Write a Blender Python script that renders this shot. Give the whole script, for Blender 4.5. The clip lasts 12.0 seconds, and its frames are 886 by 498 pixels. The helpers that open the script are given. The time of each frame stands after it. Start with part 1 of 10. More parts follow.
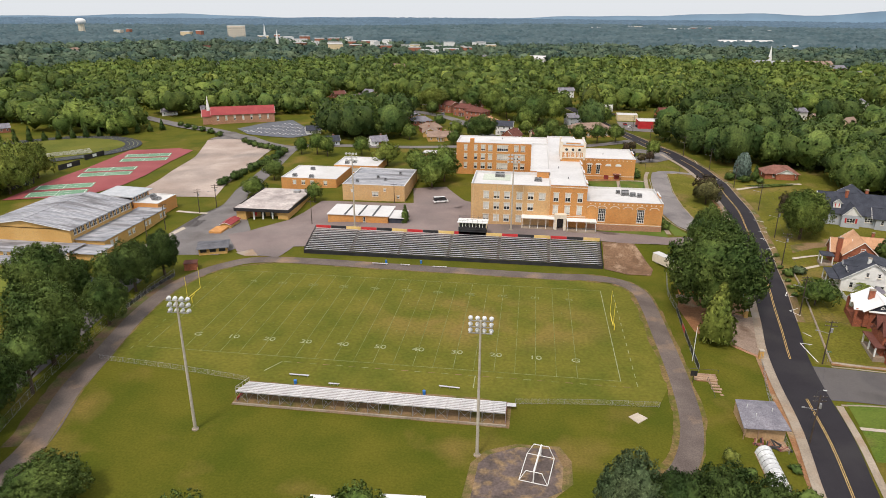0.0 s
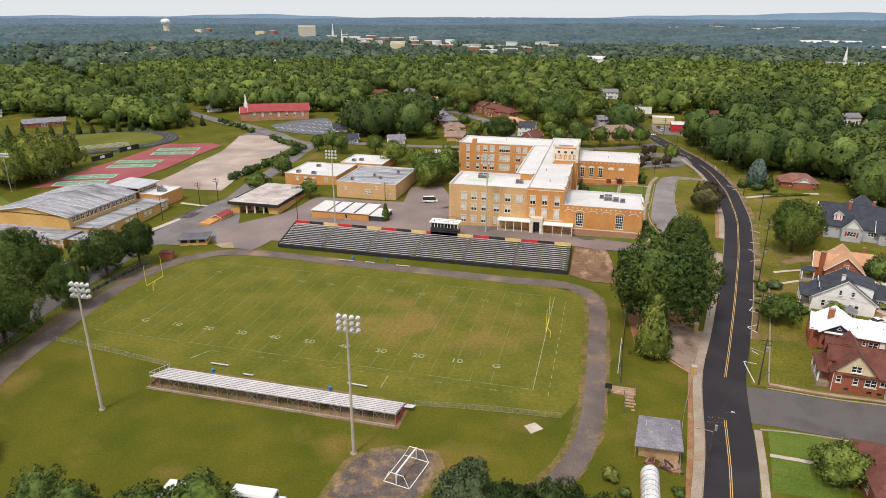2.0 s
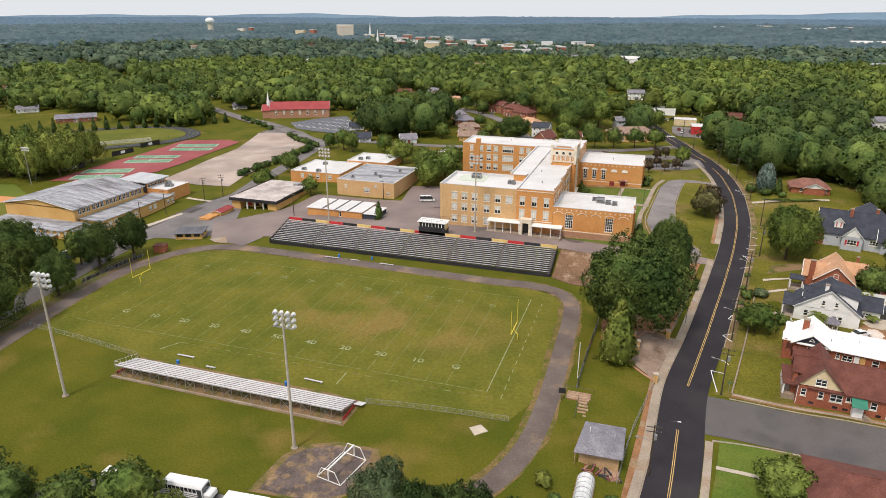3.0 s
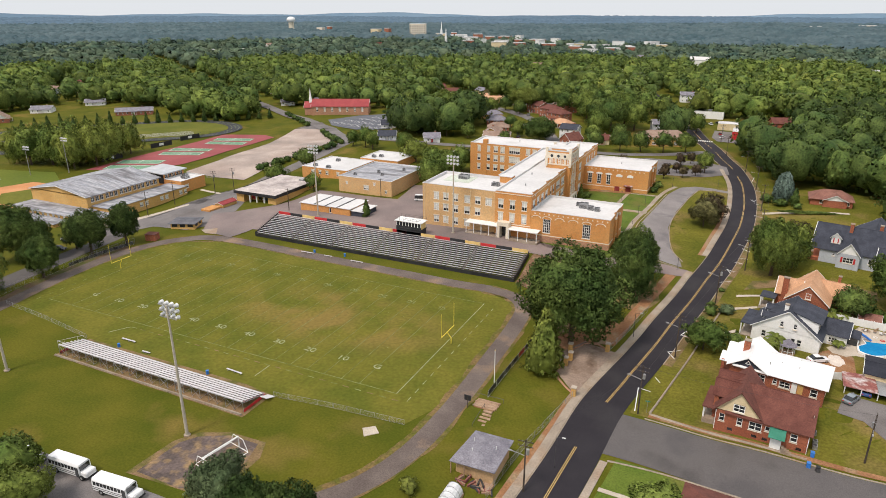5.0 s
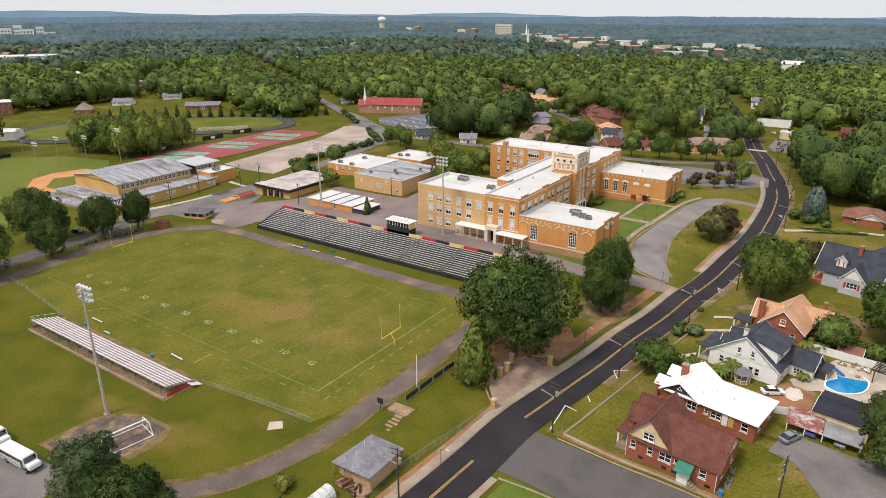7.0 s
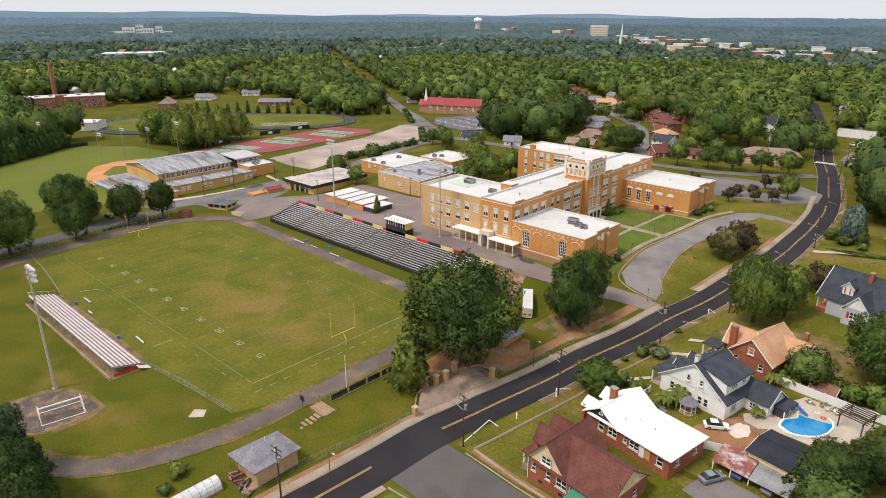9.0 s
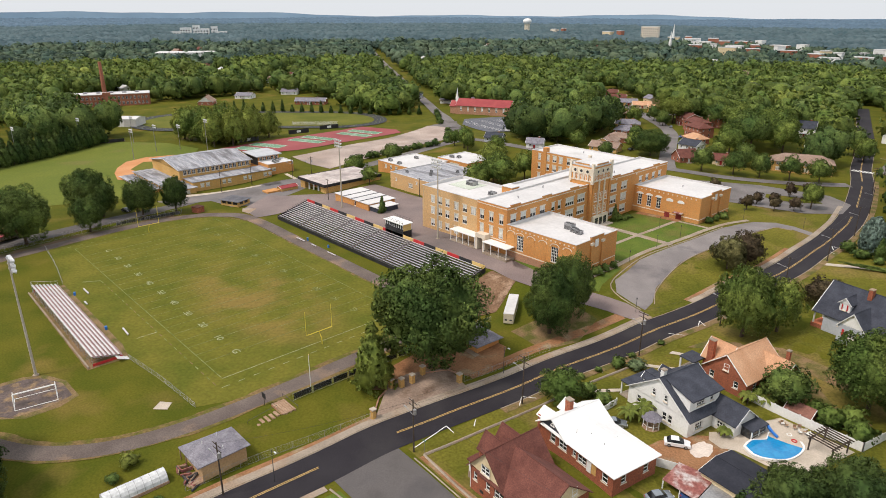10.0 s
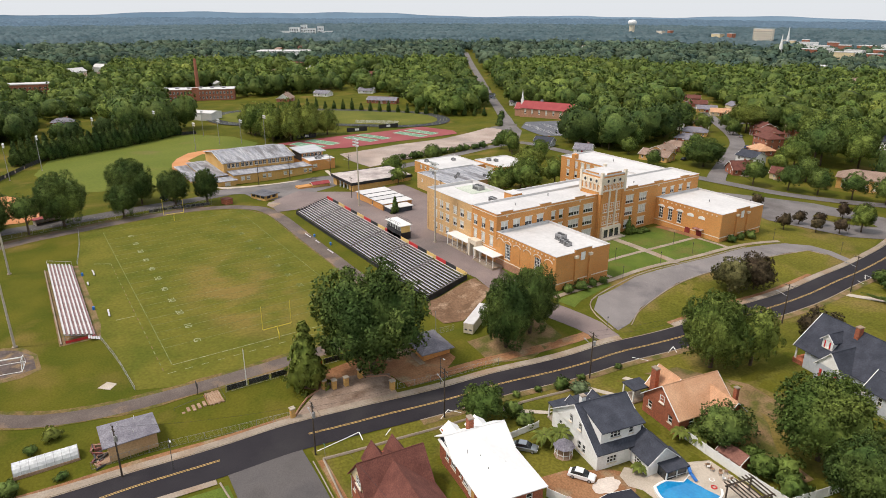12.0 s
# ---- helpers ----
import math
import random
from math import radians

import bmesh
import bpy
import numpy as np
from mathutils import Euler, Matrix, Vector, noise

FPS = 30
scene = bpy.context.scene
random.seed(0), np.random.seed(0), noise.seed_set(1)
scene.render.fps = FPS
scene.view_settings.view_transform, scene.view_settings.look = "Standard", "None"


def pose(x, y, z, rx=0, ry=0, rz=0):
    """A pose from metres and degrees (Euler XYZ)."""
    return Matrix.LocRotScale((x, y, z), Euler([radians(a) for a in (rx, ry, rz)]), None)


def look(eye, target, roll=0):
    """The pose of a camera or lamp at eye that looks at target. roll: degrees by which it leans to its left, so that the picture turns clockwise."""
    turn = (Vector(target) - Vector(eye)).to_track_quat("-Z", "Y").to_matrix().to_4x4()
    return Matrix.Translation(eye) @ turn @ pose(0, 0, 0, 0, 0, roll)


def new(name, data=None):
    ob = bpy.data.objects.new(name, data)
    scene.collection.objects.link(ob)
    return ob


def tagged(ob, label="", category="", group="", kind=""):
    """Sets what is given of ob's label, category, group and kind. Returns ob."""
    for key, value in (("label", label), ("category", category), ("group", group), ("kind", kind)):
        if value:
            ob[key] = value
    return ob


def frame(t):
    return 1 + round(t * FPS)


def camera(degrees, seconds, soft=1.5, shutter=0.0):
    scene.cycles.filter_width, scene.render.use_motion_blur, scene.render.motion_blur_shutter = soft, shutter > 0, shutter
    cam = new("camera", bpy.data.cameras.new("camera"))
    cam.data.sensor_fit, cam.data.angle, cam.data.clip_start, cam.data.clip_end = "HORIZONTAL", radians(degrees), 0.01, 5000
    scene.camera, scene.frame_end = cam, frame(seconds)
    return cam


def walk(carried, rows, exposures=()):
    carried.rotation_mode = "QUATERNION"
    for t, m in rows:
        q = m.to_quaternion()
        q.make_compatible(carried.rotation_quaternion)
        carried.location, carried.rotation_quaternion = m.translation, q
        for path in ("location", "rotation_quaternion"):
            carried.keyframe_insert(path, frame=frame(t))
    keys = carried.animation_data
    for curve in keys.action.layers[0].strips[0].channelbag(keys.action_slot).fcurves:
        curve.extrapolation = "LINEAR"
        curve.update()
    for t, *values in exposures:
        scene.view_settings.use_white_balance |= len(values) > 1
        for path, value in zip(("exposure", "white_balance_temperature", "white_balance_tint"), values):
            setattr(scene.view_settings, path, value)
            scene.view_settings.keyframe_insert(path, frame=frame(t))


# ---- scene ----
cam = camera(68.4, 12.0, soft=0.9)
PATH = [
    (0, (32.8, -150.944, 75.281), (32.552, -149.083, 74.592), 0.3),
    (0.5, (41.219, -149.707, 75.558), (40.917, -147.854, 74.868), 0.2),
    (1, (49.935, -147.971, 75.527), (49.576, -146.129, 74.836), 0.1),
    (1.5, (57.81, -146.196, 75.475), (57.399, -144.366, 74.783), 0.1),
    (2, (66.026, -144.226, 75.3), (65.559, -142.408, 74.61), 0.1),
    (2.5, (73.615, -141.951, 75.184), (73.095, -140.147, 74.494), 0.1),
    (3, (82.776, -139.379, 75.427), (82.192, -137.596, 74.735), 0.1),
    (5, (113.811, -125.853, 75.513), (113.006, -124.159, 74.818), 0.0),
    (5.5, (120.763, -121.942, 75.44), (119.906, -120.274, 74.745), -0.0),
    (6, (127.927, -117.573, 75.401), (127.013, -115.936, 74.706), -0.0),
    (6.5, (134.545, -113.211, 75.386), (133.571, -111.608, 74.692), 0.0),
    (7, (141.917, -107.684, 75.265), (140.875, -106.124, 74.571), 0.1),
    (9, (166.052, -85.395, 74.913), (164.78, -84.015, 74.221), 0.1),
    (9.5, (171.627, -78.943, 74.946), (170.301, -77.616, 74.255), 0.1),
    (10, (177.008, -72.518, 74.897), (175.63, -71.244, 74.207), 0.1),
    (10.5, (181.684, -66.085, 74.847), (180.259, -64.862, 74.157), 0.1),
    (11, (186.78, -58.755, 74.951), (185.303, -57.597, 74.262), 0.1),
    (11.5, (191.175, -51.639, 74.963), (189.651, -50.542, 74.274), 0.2),
    (12, (195.362, -44.413, 75.08), (193.795, -43.379, 74.391), 0.2),
]
walk(cam, [(t, look(eye, target, roll)) for t, eye, target, roll in PATH])

# ---- light: a high overcast sky with a soft, veiled sun ----
SUN_ELEVATION, SUN_AZIMUTH = radians(58), radians(200)
world = bpy.data.worlds.new("overcast_sky")
scene.world = world
world.use_nodes = True
wn, wl = world.node_tree.nodes, world.node_tree.links
wn.clear()
sky = wn.new("ShaderNodeTexSky")
sky.sky_type = "NISHITA"
sky.sun_disc = False
sky.sun_elevation, sky.sun_rotation = SUN_ELEVATION, SUN_AZIMUTH
sky.air_density, sky.dust_density, sky.ozone_density = 1.0, 4.0, 1.0
cloud, veil = wn.new("ShaderNodeHueSaturation"), wn.new("ShaderNodeMixRGB")
cloud.inputs["Saturation"].default_value, cloud.inputs["Value"].default_value = 0.5, 0.12
veil.inputs["Fac"].default_value = 0.8
veil.inputs["Color2"].default_value = (0.855, 0.882, 0.92, 1)
wbg, wout = wn.new("ShaderNodeBackground"), wn.new("ShaderNodeOutputWorld")
wbg.inputs["Strength"].default_value = 1.1
wl.new(sky.outputs["Color"], cloud.inputs["Color"])
wl.new(cloud.outputs["Color"], veil.inputs["Color1"])
wl.new(veil.outputs["Color"], wbg.inputs["Color"])
wl.new(wbg.outputs["Background"], wout.inputs["Surface"])
sun = new("sun", bpy.data.lights.new("sun", "SUN"))
sun.data.energy, sun.data.angle, sun.data.color = 2.7, radians(12), (1.0, 0.882, 0.785)
sun.matrix_world = look(
    (600 * math.sin(SUN_AZIMUTH) * math.cos(SUN_ELEVATION), 600 * math.cos(SUN_AZIMUTH) * math.cos(SUN_ELEVATION), 600 * math.sin(SUN_ELEVATION)), (0, 0, 0))

# ---- materials ----
MATS = {}


def mat(name, c1, c2, scale=0.4, rough=0.85, metal=0.0, bump=0.25, fine=6.0, var=0.25, lo=0.35, hi=0.65, spec=0.3, island=0.0, stain=None, stain_scale=0.06, stain_at=0.62, stain_where=None):
    """Two colours mixed by broad noise, finer grain on top, relief from the grain, and an optional third colour in patches."""
    if name in MATS:
        return MATS[name]
    m = MATS[name] = bpy.data.materials.new(name)
    m.use_nodes = True
    n, l = m.node_tree.nodes, m.node_tree.links
    b = n["Principled BSDF"]
    b.inputs["Roughness"].default_value, b.inputs["Metallic"].default_value = rough, metal
    b.inputs["Specular IOR Level"].default_value = spec
    co = n.new("ShaderNodeTexCoord")
    n1, n2 = n.new("ShaderNodeTexNoise"), n.new("ShaderNodeTexNoise")
    n1.inputs["Scale"].default_value, n1.inputs["Detail"].default_value = scale, 5
    n2.inputs["Scale"].default_value, n2.inputs["Detail"].default_value = fine, 4
    ramp = n.new("ShaderNodeValToRGB")
    ramp.color_ramp.elements[0].position, ramp.color_ramp.elements[1].position = lo, hi
    ramp.color_ramp.elements[0].color, ramp.color_ramp.elements[1].color = (*c1, 1), (*c2, 1)
    mul = n.new("ShaderNodeMixRGB")
    mul.blend_type, mul.inputs["Fac"].default_value = "MULTIPLY", 1.0
    rng = n.new("ShaderNodeMapRange")
    rng.inputs["From Min"].default_value, rng.inputs["From Max"].default_value = 0.3, 0.7
    rng.inputs["To Min"].default_value, rng.inputs["To Max"].default_value = 1 - var, 1 + var * 0.6
    bp = n.new("ShaderNodeBump")
    bp.inputs["Strength"].default_value, bp.inputs["Distance"].default_value = bump, 0.03
    for k in (n1, n2):
        l.new(co.outputs["Object"], k.inputs["Vector"])
    l.new(n1.outputs["Fac"], ramp.inputs["Fac"])
    l.new(n2.outputs["Fac"], rng.inputs["Value"])
    colour = ramp.outputs["Color"]
    if stain:
        n3, r3, mx = n.new("ShaderNodeTexNoise"), n.new("ShaderNodeMapRange"), n.new("ShaderNodeMixRGB")
        n3.inputs["Scale"].default_value, n3.inputs["Detail"].default_value = stain_scale, 6
        r3.inputs["From Min"].default_value, r3.inputs["From Max"].default_value = stain_at - 0.08, stain_at + 0.1
        mx.inputs["Color2"].default_value = (*stain, 1)
        l.new(co.outputs["Object"], n3.inputs["Vector"])
        l.new(n3.outputs["Fac"], r3.inputs["Value"])
        worn = r3.outputs["Result"]
        if stain_where:
            mp, ln, fall, both = n.new("ShaderNodeMapping"), n.new("ShaderNodeVectorMath"), n.new("ShaderNodeMapRange"), n.new("ShaderNodeMath")
            x, y, rx, ry = stain_where
            mp.inputs["Location"].default_value = (-x / rx, -y / ry, 0)
            mp.inputs["Scale"].default_value = (1 / rx, 1 / ry, 0)
            ln.operation, both.operation, fall.interpolation_type = "LENGTH", "MULTIPLY", "SMOOTHSTEP"
            fall.inputs["From Min"].default_value, fall.inputs["From Max"].default_value = 0.3, 1.0
            fall.inputs["To Min"].default_value, fall.inputs["To Max"].default_value = 0.85, 0.0
            l.new(co.outputs["Object"], mp.inputs["Vector"])
            l.new(mp.outputs["Vector"], ln.inputs[0])
            l.new(ln.outputs["Value"], fall.inputs["Value"])
            l.new(fall.outputs["Result"], both.inputs[0])
            l.new(worn, both.inputs[1])
            worn = both.outputs["Value"]
        l.new(worn, mx.inputs["Fac"])
        l.new(colour, mx.inputs["Color1"])
        colour = mx.outputs["Color"]
    l.new(colour, mul.inputs["Color1"])
    l.new(rng.outputs["Result"], mul.inputs["Color2"])
    colour = mul.outputs["Color"]
    if island:
        geo, hsv, r4 = n.new("ShaderNodeNewGeometry"), n.new("ShaderNodeHueSaturation"), n.new("ShaderNodeMapRange")
        r4.inputs["To Min"].default_value, r4.inputs["To Max"].default_value = 1 - island, 1 + island
        l.new(geo.outputs["Random Per Island"], r4.inputs["Value"])
        l.new(r4.outputs["Result"], hsv.inputs["Value"])
        l.new(colour, hsv.inputs["Color"])
        colour = hsv.outputs["Color"]
    l.new(colour, b.inputs["Base Color"])
    l.new(n2.outputs["Fac"], bp.inputs["Height"])
    l.new(bp.outputs["Normal"], b.inputs["Normal"])
    return m


def brick_mat(name, c1, c2, mortar, rough=0.9):
    """Running bond laid out on walls that run along x or y."""
    if name in MATS:
        return MATS[name]
    m = mat(name, c1, c2, 0.12, rough, bump=0.1, fine=2.0, var=0.12)
    n, l = m.node_tree.nodes, m.node_tree.links
    b = n["Principled BSDF"]
    old = b.inputs["Base Color"].links[0].from_socket
    co, sep, add, com = n.new("ShaderNodeTexCoord"), n.new("ShaderNodeSeparateXYZ"), n.new("ShaderNodeMath"), n.new("ShaderNodeCombineXYZ")
    bt, mx = n.new("ShaderNodeTexBrick"), n.new("ShaderNodeMixRGB")
    bt.inputs["Scale"].default_value, bt.inputs["Brick Width"].default_value, bt.inputs["Row Height"].default_value = 1.0, 0.21, 0.075
    bt.inputs["Mortar Size"].default_value = 0.008
    bt.inputs["Color1"].default_value, bt.inputs["Color2"].default_value, bt.inputs["Mortar"].default_value = (1, 1, 1, 1), (0.72, 0.7, 0.68, 1), (*[v / max(c1) for v in mortar], 1)
    mx.blend_type, mx.inputs["Fac"].default_value = "MULTIPLY", 0.8
    l.new(co.outputs["Object"], sep.inputs["Vector"])
    l.new(sep.outputs["X"], add.inputs[0])
    l.new(sep.outputs["Y"], add.inputs[1])
    l.new(add.outputs["Value"], com.inputs["X"])
    l.new(sep.outputs["Z"], com.inputs["Y"])
    l.new(com.outputs["Vector"], bt.inputs["Vector"])
    l.new(old, mx.inputs["Color1"])
    l.new(bt.outputs["Color"], mx.inputs["Color2"])
    l.new(mx.outputs["Color"], b.inputs["Base Color"])
    return m


def leaf_mat(name, c1, c2, scale=0.11, thin=0.2, calm=False):
    """Foliage: hue drifts from tree to tree, every spray differs a little, and some light comes through."""
    m = mat(name, c1, c2, scale, 0.75, bump=0.9, fine=0.02 if calm else 1.1, var=0.2 if calm else 0.5, lo=0.36, hi=0.64, spec=0.15, island=0.0 if calm else 0.35)
    m.node_tree.nodes["Bump"].inputs["Distance"].default_value = 0.02 if calm else 0.25
    n, l = m.node_tree.nodes, m.node_tree.links
    b, out = n["Principled BSDF"], n["Material Output"]
    at = n.new("ShaderNodeNewGeometry")
    for k in [k for k in n if k.type == "TEX_NOISE"]:
        l.new(at.outputs["Position"], k.inputs["Vector"])
    tr, mx = n.new("ShaderNodeBsdfTranslucent"), n.new("ShaderNodeMixShader")
    mx.inputs["Fac"].default_value = thin
    l.new(b.inputs["Base Color"].links[0].from_socket, tr.inputs["Color"])
    l.new(b.outputs["BSDF"], mx.inputs[1])
    l.new(tr.outputs["BSDF"], mx.inputs[2])
    l.new(mx.outputs["Shader"], out.inputs["Surface"])
    return m


GRASS = mat("lawn", (0.07, 0.083, 0.008), (0.114, 0.108, 0.013), 0.07, 0.95, bump=0.1, fine=2.2, var=0.2, spec=0.08, stain=(0.19, 0.135, 0.035), stain_scale=0.05, stain_at=0.64)
PITCH = mat("worn_turf", (0.097, 0.109, 0.015), (0.152, 0.139, 0.023), 0.09, 0.95, bump=0.1, fine=1.2, var=0.2, spec=0.08, stain=(0.215, 0.15, 0.045), stain_scale=0.07, stain_at=0.5, stain_where=(24, 1, 42, 20))
TRACK_GRASS = mat("track_turf", (0.1, 0.115, 0.02), (0.15, 0.15, 0.03), 0.05, 0.95, bump=0.1, fine=1.0, var=0.15, spec=0.08)
FRESH = mat("watered_lawn", (0.078, 0.124, 0.012), (0.115, 0.155, 0.02), 0.15, 0.95, fine=3.0, var=0.3, stain=(0.14, 0.13, 0.03), stain_scale=0.1, stain_at=0.62)
GARDEN = mat("dry_garden_lawn", (0.094, 0.1, 0.013), (0.155, 0.14, 0.022), 0.08, 0.95, bump=0.1, fine=1.8, var=0.3, spec=0.08, stain=(0.215, 0.15, 0.055), stain_scale=0.06, stain_at=0.6)
OUTFIELD = mat("mown_outfield", (0.098, 0.13, 0.011), (0.135, 0.155, 0.017), 0.02, 0.95, fine=1.0, var=0.15, stain=(0.16, 0.14, 0.04), stain_scale=0.03, stain_at=0.66)
DRIVE_TAR = mat("drive_asphalt", (0.19, 0.172, 0.17), (0.255, 0.232, 0.226), 0.1, 0.9, fine=5.0, var=0.2, stain=(0.13, 0.12, 0.125), stain_scale=0.12, stain_at=0.64)
FORECOURT = mat("muddy_concrete", (0.22, 0.16, 0.125), (0.36, 0.27, 0.21), 0.16, 0.95, fine=3.0, var=0.25, stain=(0.14, 0.09, 0.06), stain_scale=0.2, stain_at=0.57)
ASPHALT = mat("fresh_asphalt", (0.024, 0.021, 0.026), (0.031, 0.028, 0.033), 0.15, 0.85, fine=9.0, var=0.25, stain=(0.039, 0.036, 0.039), stain_scale=0.09, stain_at=0.6, spec=0.2)
OLD_ASPHALT = mat("weathered_asphalt", (0.15, 0.138, 0.136), (0.205, 0.187, 0.181), 0.12, 0.9, fine=5.0, var=0.22, stain=(0.12, 0.105, 0.1), stain_scale=0.08, stain_at=0.6)
SIDE_TAR = mat("side_street_asphalt", (0.092, 0.085, 0.086), (0.135, 0.122, 0.118), 0.1, 0.9, fine=5.0, var=0.22, stain=(0.085, 0.078, 0.076), stain_scale=0.1, stain_at=0.6)
PATH_TAR = mat("cinder_path", (0.115, 0.09, 0.08), (0.165, 0.132, 0.115), 0.15, 0.95, fine=4.0, var=0.25, stain=(0.3, 0.2, 0.13), stain_scale=0.1, stain_at=0.63)
YARD_TAR = mat("yard_asphalt", (0.195, 0.152, 0.145), (0.26, 0.205, 0.19), 0.1, 0.9, fine=4.0, var=0.2, stain=(0.15, 0.125, 0.12), stain_scale=0.05, stain_at=0.58)
GRAVEL = mat("pink_gravel", (0.34, 0.265, 0.225), (0.47, 0.385, 0.335), 0.05, 1.0, fine=2.5, var=0.22, stain=(0.27, 0.225, 0.2), stain_scale=0.035, stain_at=0.54)
CLAY = mat("red_clay", (0.24, 0.11, 0.05), (0.34, 0.18, 0.09), 0.15, 1.0, fine=3.0, var=0.3, stain=(0.3, 0.24, 0.15), stain_scale=0.2, stain_at=0.6)
SOIL = mat("dark_soil", (0.125, 0.08, 0.048), (0.18, 0.12, 0.07), 0.25, 1.0, fine=3.0, var=0.3, stain=(0.08, 0.09, 0.02), stain_scale=0.25, stain_at=0.55)
INFIELD = mat("infield_clay", (0.5, 0.22, 0.09), (0.56, 0.28, 0.13), 0.08, 1.0, fine=2.0, var=0.12)
DIRT = mat("trodden_soil", (0.19, 0.125, 0.06), (0.26, 0.17, 0.09), 0.2, 1.0, fine=3.0, var=0.3, stain=(0.1, 0.1, 0.02), stain_scale=0.22, stain_at=0.52)
CONCRETE = mat("stained_concrete", (0.275, 0.225, 0.175), (0.375, 0.315, 0.25), 0.2, 0.9, fine=3.0, var=0.2, stain=(0.31, 0.22, 0.15), stain_scale=0.15, stain_at=0.58)
PALE_CONCRETE = mat("pale_concrete", (0.42, 0.36, 0.29), (0.54, 0.47, 0.39), 0.3, 0.9, fine=4.0, var=0.15)
COURT_RED = mat("court_red", (0.25, 0.058, 0.062), (0.31, 0.085, 0.088), 0.05, 0.9, fine=1.5, var=0.12)
COURT_GREEN = mat("court_green", (0.12, 0.25, 0.15), (0.17, 0.31, 0.2), 0.05, 0.9, fine=1.5, var=0.12)
TRACK = mat("running_track_black", (0.035, 0.037, 0.045), (0.05, 0.052, 0.06), 0.1, 0.9, fine=3.0, var=0.15)
LINE_WHITE = mat("chalk_line", (0.2, 0.225, 0.09), (0.38, 0.4, 0.24), 0.6, 0.9, fine=5.0, var=0.3)
LINE_FAINT = mat("worn_chalk_line", (0.115, 0.135, 0.026), (0.23, 0.25, 0.1), 0.5, 0.9, fine=4.0, var=0.4)
ROAD_YELLOW = mat("road_yellow", (0.46, 0.3, 0.1), (0.56, 0.38, 0.15), 0.5, 0.7, fine=5.0, var=0.2)
ROAD_WHITE = mat("road_white", (0.7, 0.7, 0.68), (0.8, 0.8, 0.78), 0.5, 0.7, fine=5.0, var=0.15)
TAN_BRICK = brick_mat("tan_brick", (0.59, 0.39, 0.2), (0.65, 0.44, 0.23), (0.6, 0.5, 0.36))
ORANGE_BRICK = brick_mat("orange_brick", (0.57, 0.275, 0.095), (0.63, 0.335, 0.125), (0.64, 0.5, 0.33))
YELLOW_BRICK = brick_mat("yellow_brick", (0.58, 0.36, 0.13), (0.64, 0.42, 0.17), (0.6, 0.5, 0.3))
RED_BRICK = brick_mat("red_brick", (0.25, 0.085, 0.05), (0.32, 0.12, 0.07), (0.45, 0.38, 0.32))
BUFF_BRICK = brick_mat("buff_brick", (0.36, 0.2, 0.13), (0.42, 0.25, 0.17), (0.5, 0.42, 0.36))
DARK_BRICK = brick_mat("mill_brick", (0.31, 0.125, 0.08), (0.37, 0.165, 0.11), (0.4, 0.3, 0.25))
LIMESTONE = mat("limestone_trim", (0.66, 0.58, 0.46), (0.75, 0.67, 0.55), 0.5, 0.85, fine=3.0, var=0.15)
ROOF_WHITE = mat("white_membrane_roof", (0.56, 0.55, 0.545), (0.64, 0.63, 0.625), 0.08, 0.7, fine=1.0, var=0.08, stain=(0.48, 0.47, 0.45), stain_scale=0.1, stain_at=0.68)
ROOF_BRIGHT = mat("fresh_white_roof", (0.76, 0.76, 0.755), (0.82, 0.82, 0.815), 0.1, 0.6, fine=1.0, var=0.05)
ROOF_PALE = mat("pale_metal_roof", (0.4, 0.42, 0.45), (0.5, 0.51, 0.53), 0.3, 0.7, fine=1.0, var=0.12)
ROOF_GREY = mat("streaked_grey_roof", (0.27, 0.28, 0.31), (0.42, 0.42, 0.445), 0.35, 0.85, fine=1.2, var=0.4, stain=(0.17, 0.165, 0.175), stain_scale=0.18, stain_at=0.57)
rn, rl = ROOF_GREY.node_tree.nodes, ROOF_GREY.node_tree.links
down = rn.new("ShaderNodeMapping")
down.inputs["Scale"].default_value = (0.25, 1.6, 1.0)
rl.new([k for k in rn if k.type == "TEX_COORD"][0].outputs["Object"], down.inputs["Vector"])
for k in [k for k in rn if k.type == "TEX_NOISE"]:
    rl.new(down.outputs["Vector"], k.inputs["Vector"])
ROOF_PINK = mat("gravelled_roof", (0.42, 0.36, 0.34), (0.58, 0.52, 0.49), 0.2, 0.9, fine=1.2, var=0.25, stain=(0.3, 0.26, 0.25), stain_scale=0.15, stain_at=0.6)
SHINGLE_BROWN = mat("brown_shingle", (0.12, 0.045, 0.035), (0.17, 0.065, 0.05), 0.5, 0.95, fine=5.0, var=0.3)
SHINGLE_DARK = mat("charcoal_shingle", (0.04, 0.045, 0.06), (0.06, 0.065, 0.085), 0.5, 0.95, fine=5.0, var=0.3)
SHINGLE_ORANGE = mat("copper_shingle", (0.5, 0.275, 0.155), (0.58, 0.345, 0.21), 0.4, 0.9, fine=5.0, var=0.25)
SHINGLE_RED = mat("reddish_shingle", (0.2, 0.092, 0.07), (0.27, 0.13, 0.1), 0.4, 0.95, fine=4.0, var=0.3)
SHINGLE_GREY = mat("grey_shingle", (0.17, 0.16, 0.19), (0.25, 0.24, 0.27), 0.5, 0.95, fine=4.0, var=0.3)
SHINGLE_TAN = mat("tan_shingle", (0.25, 0.17, 0.13), (0.32, 0.23, 0.18), 0.3, 0.95, fine=4.0, var=0.3)
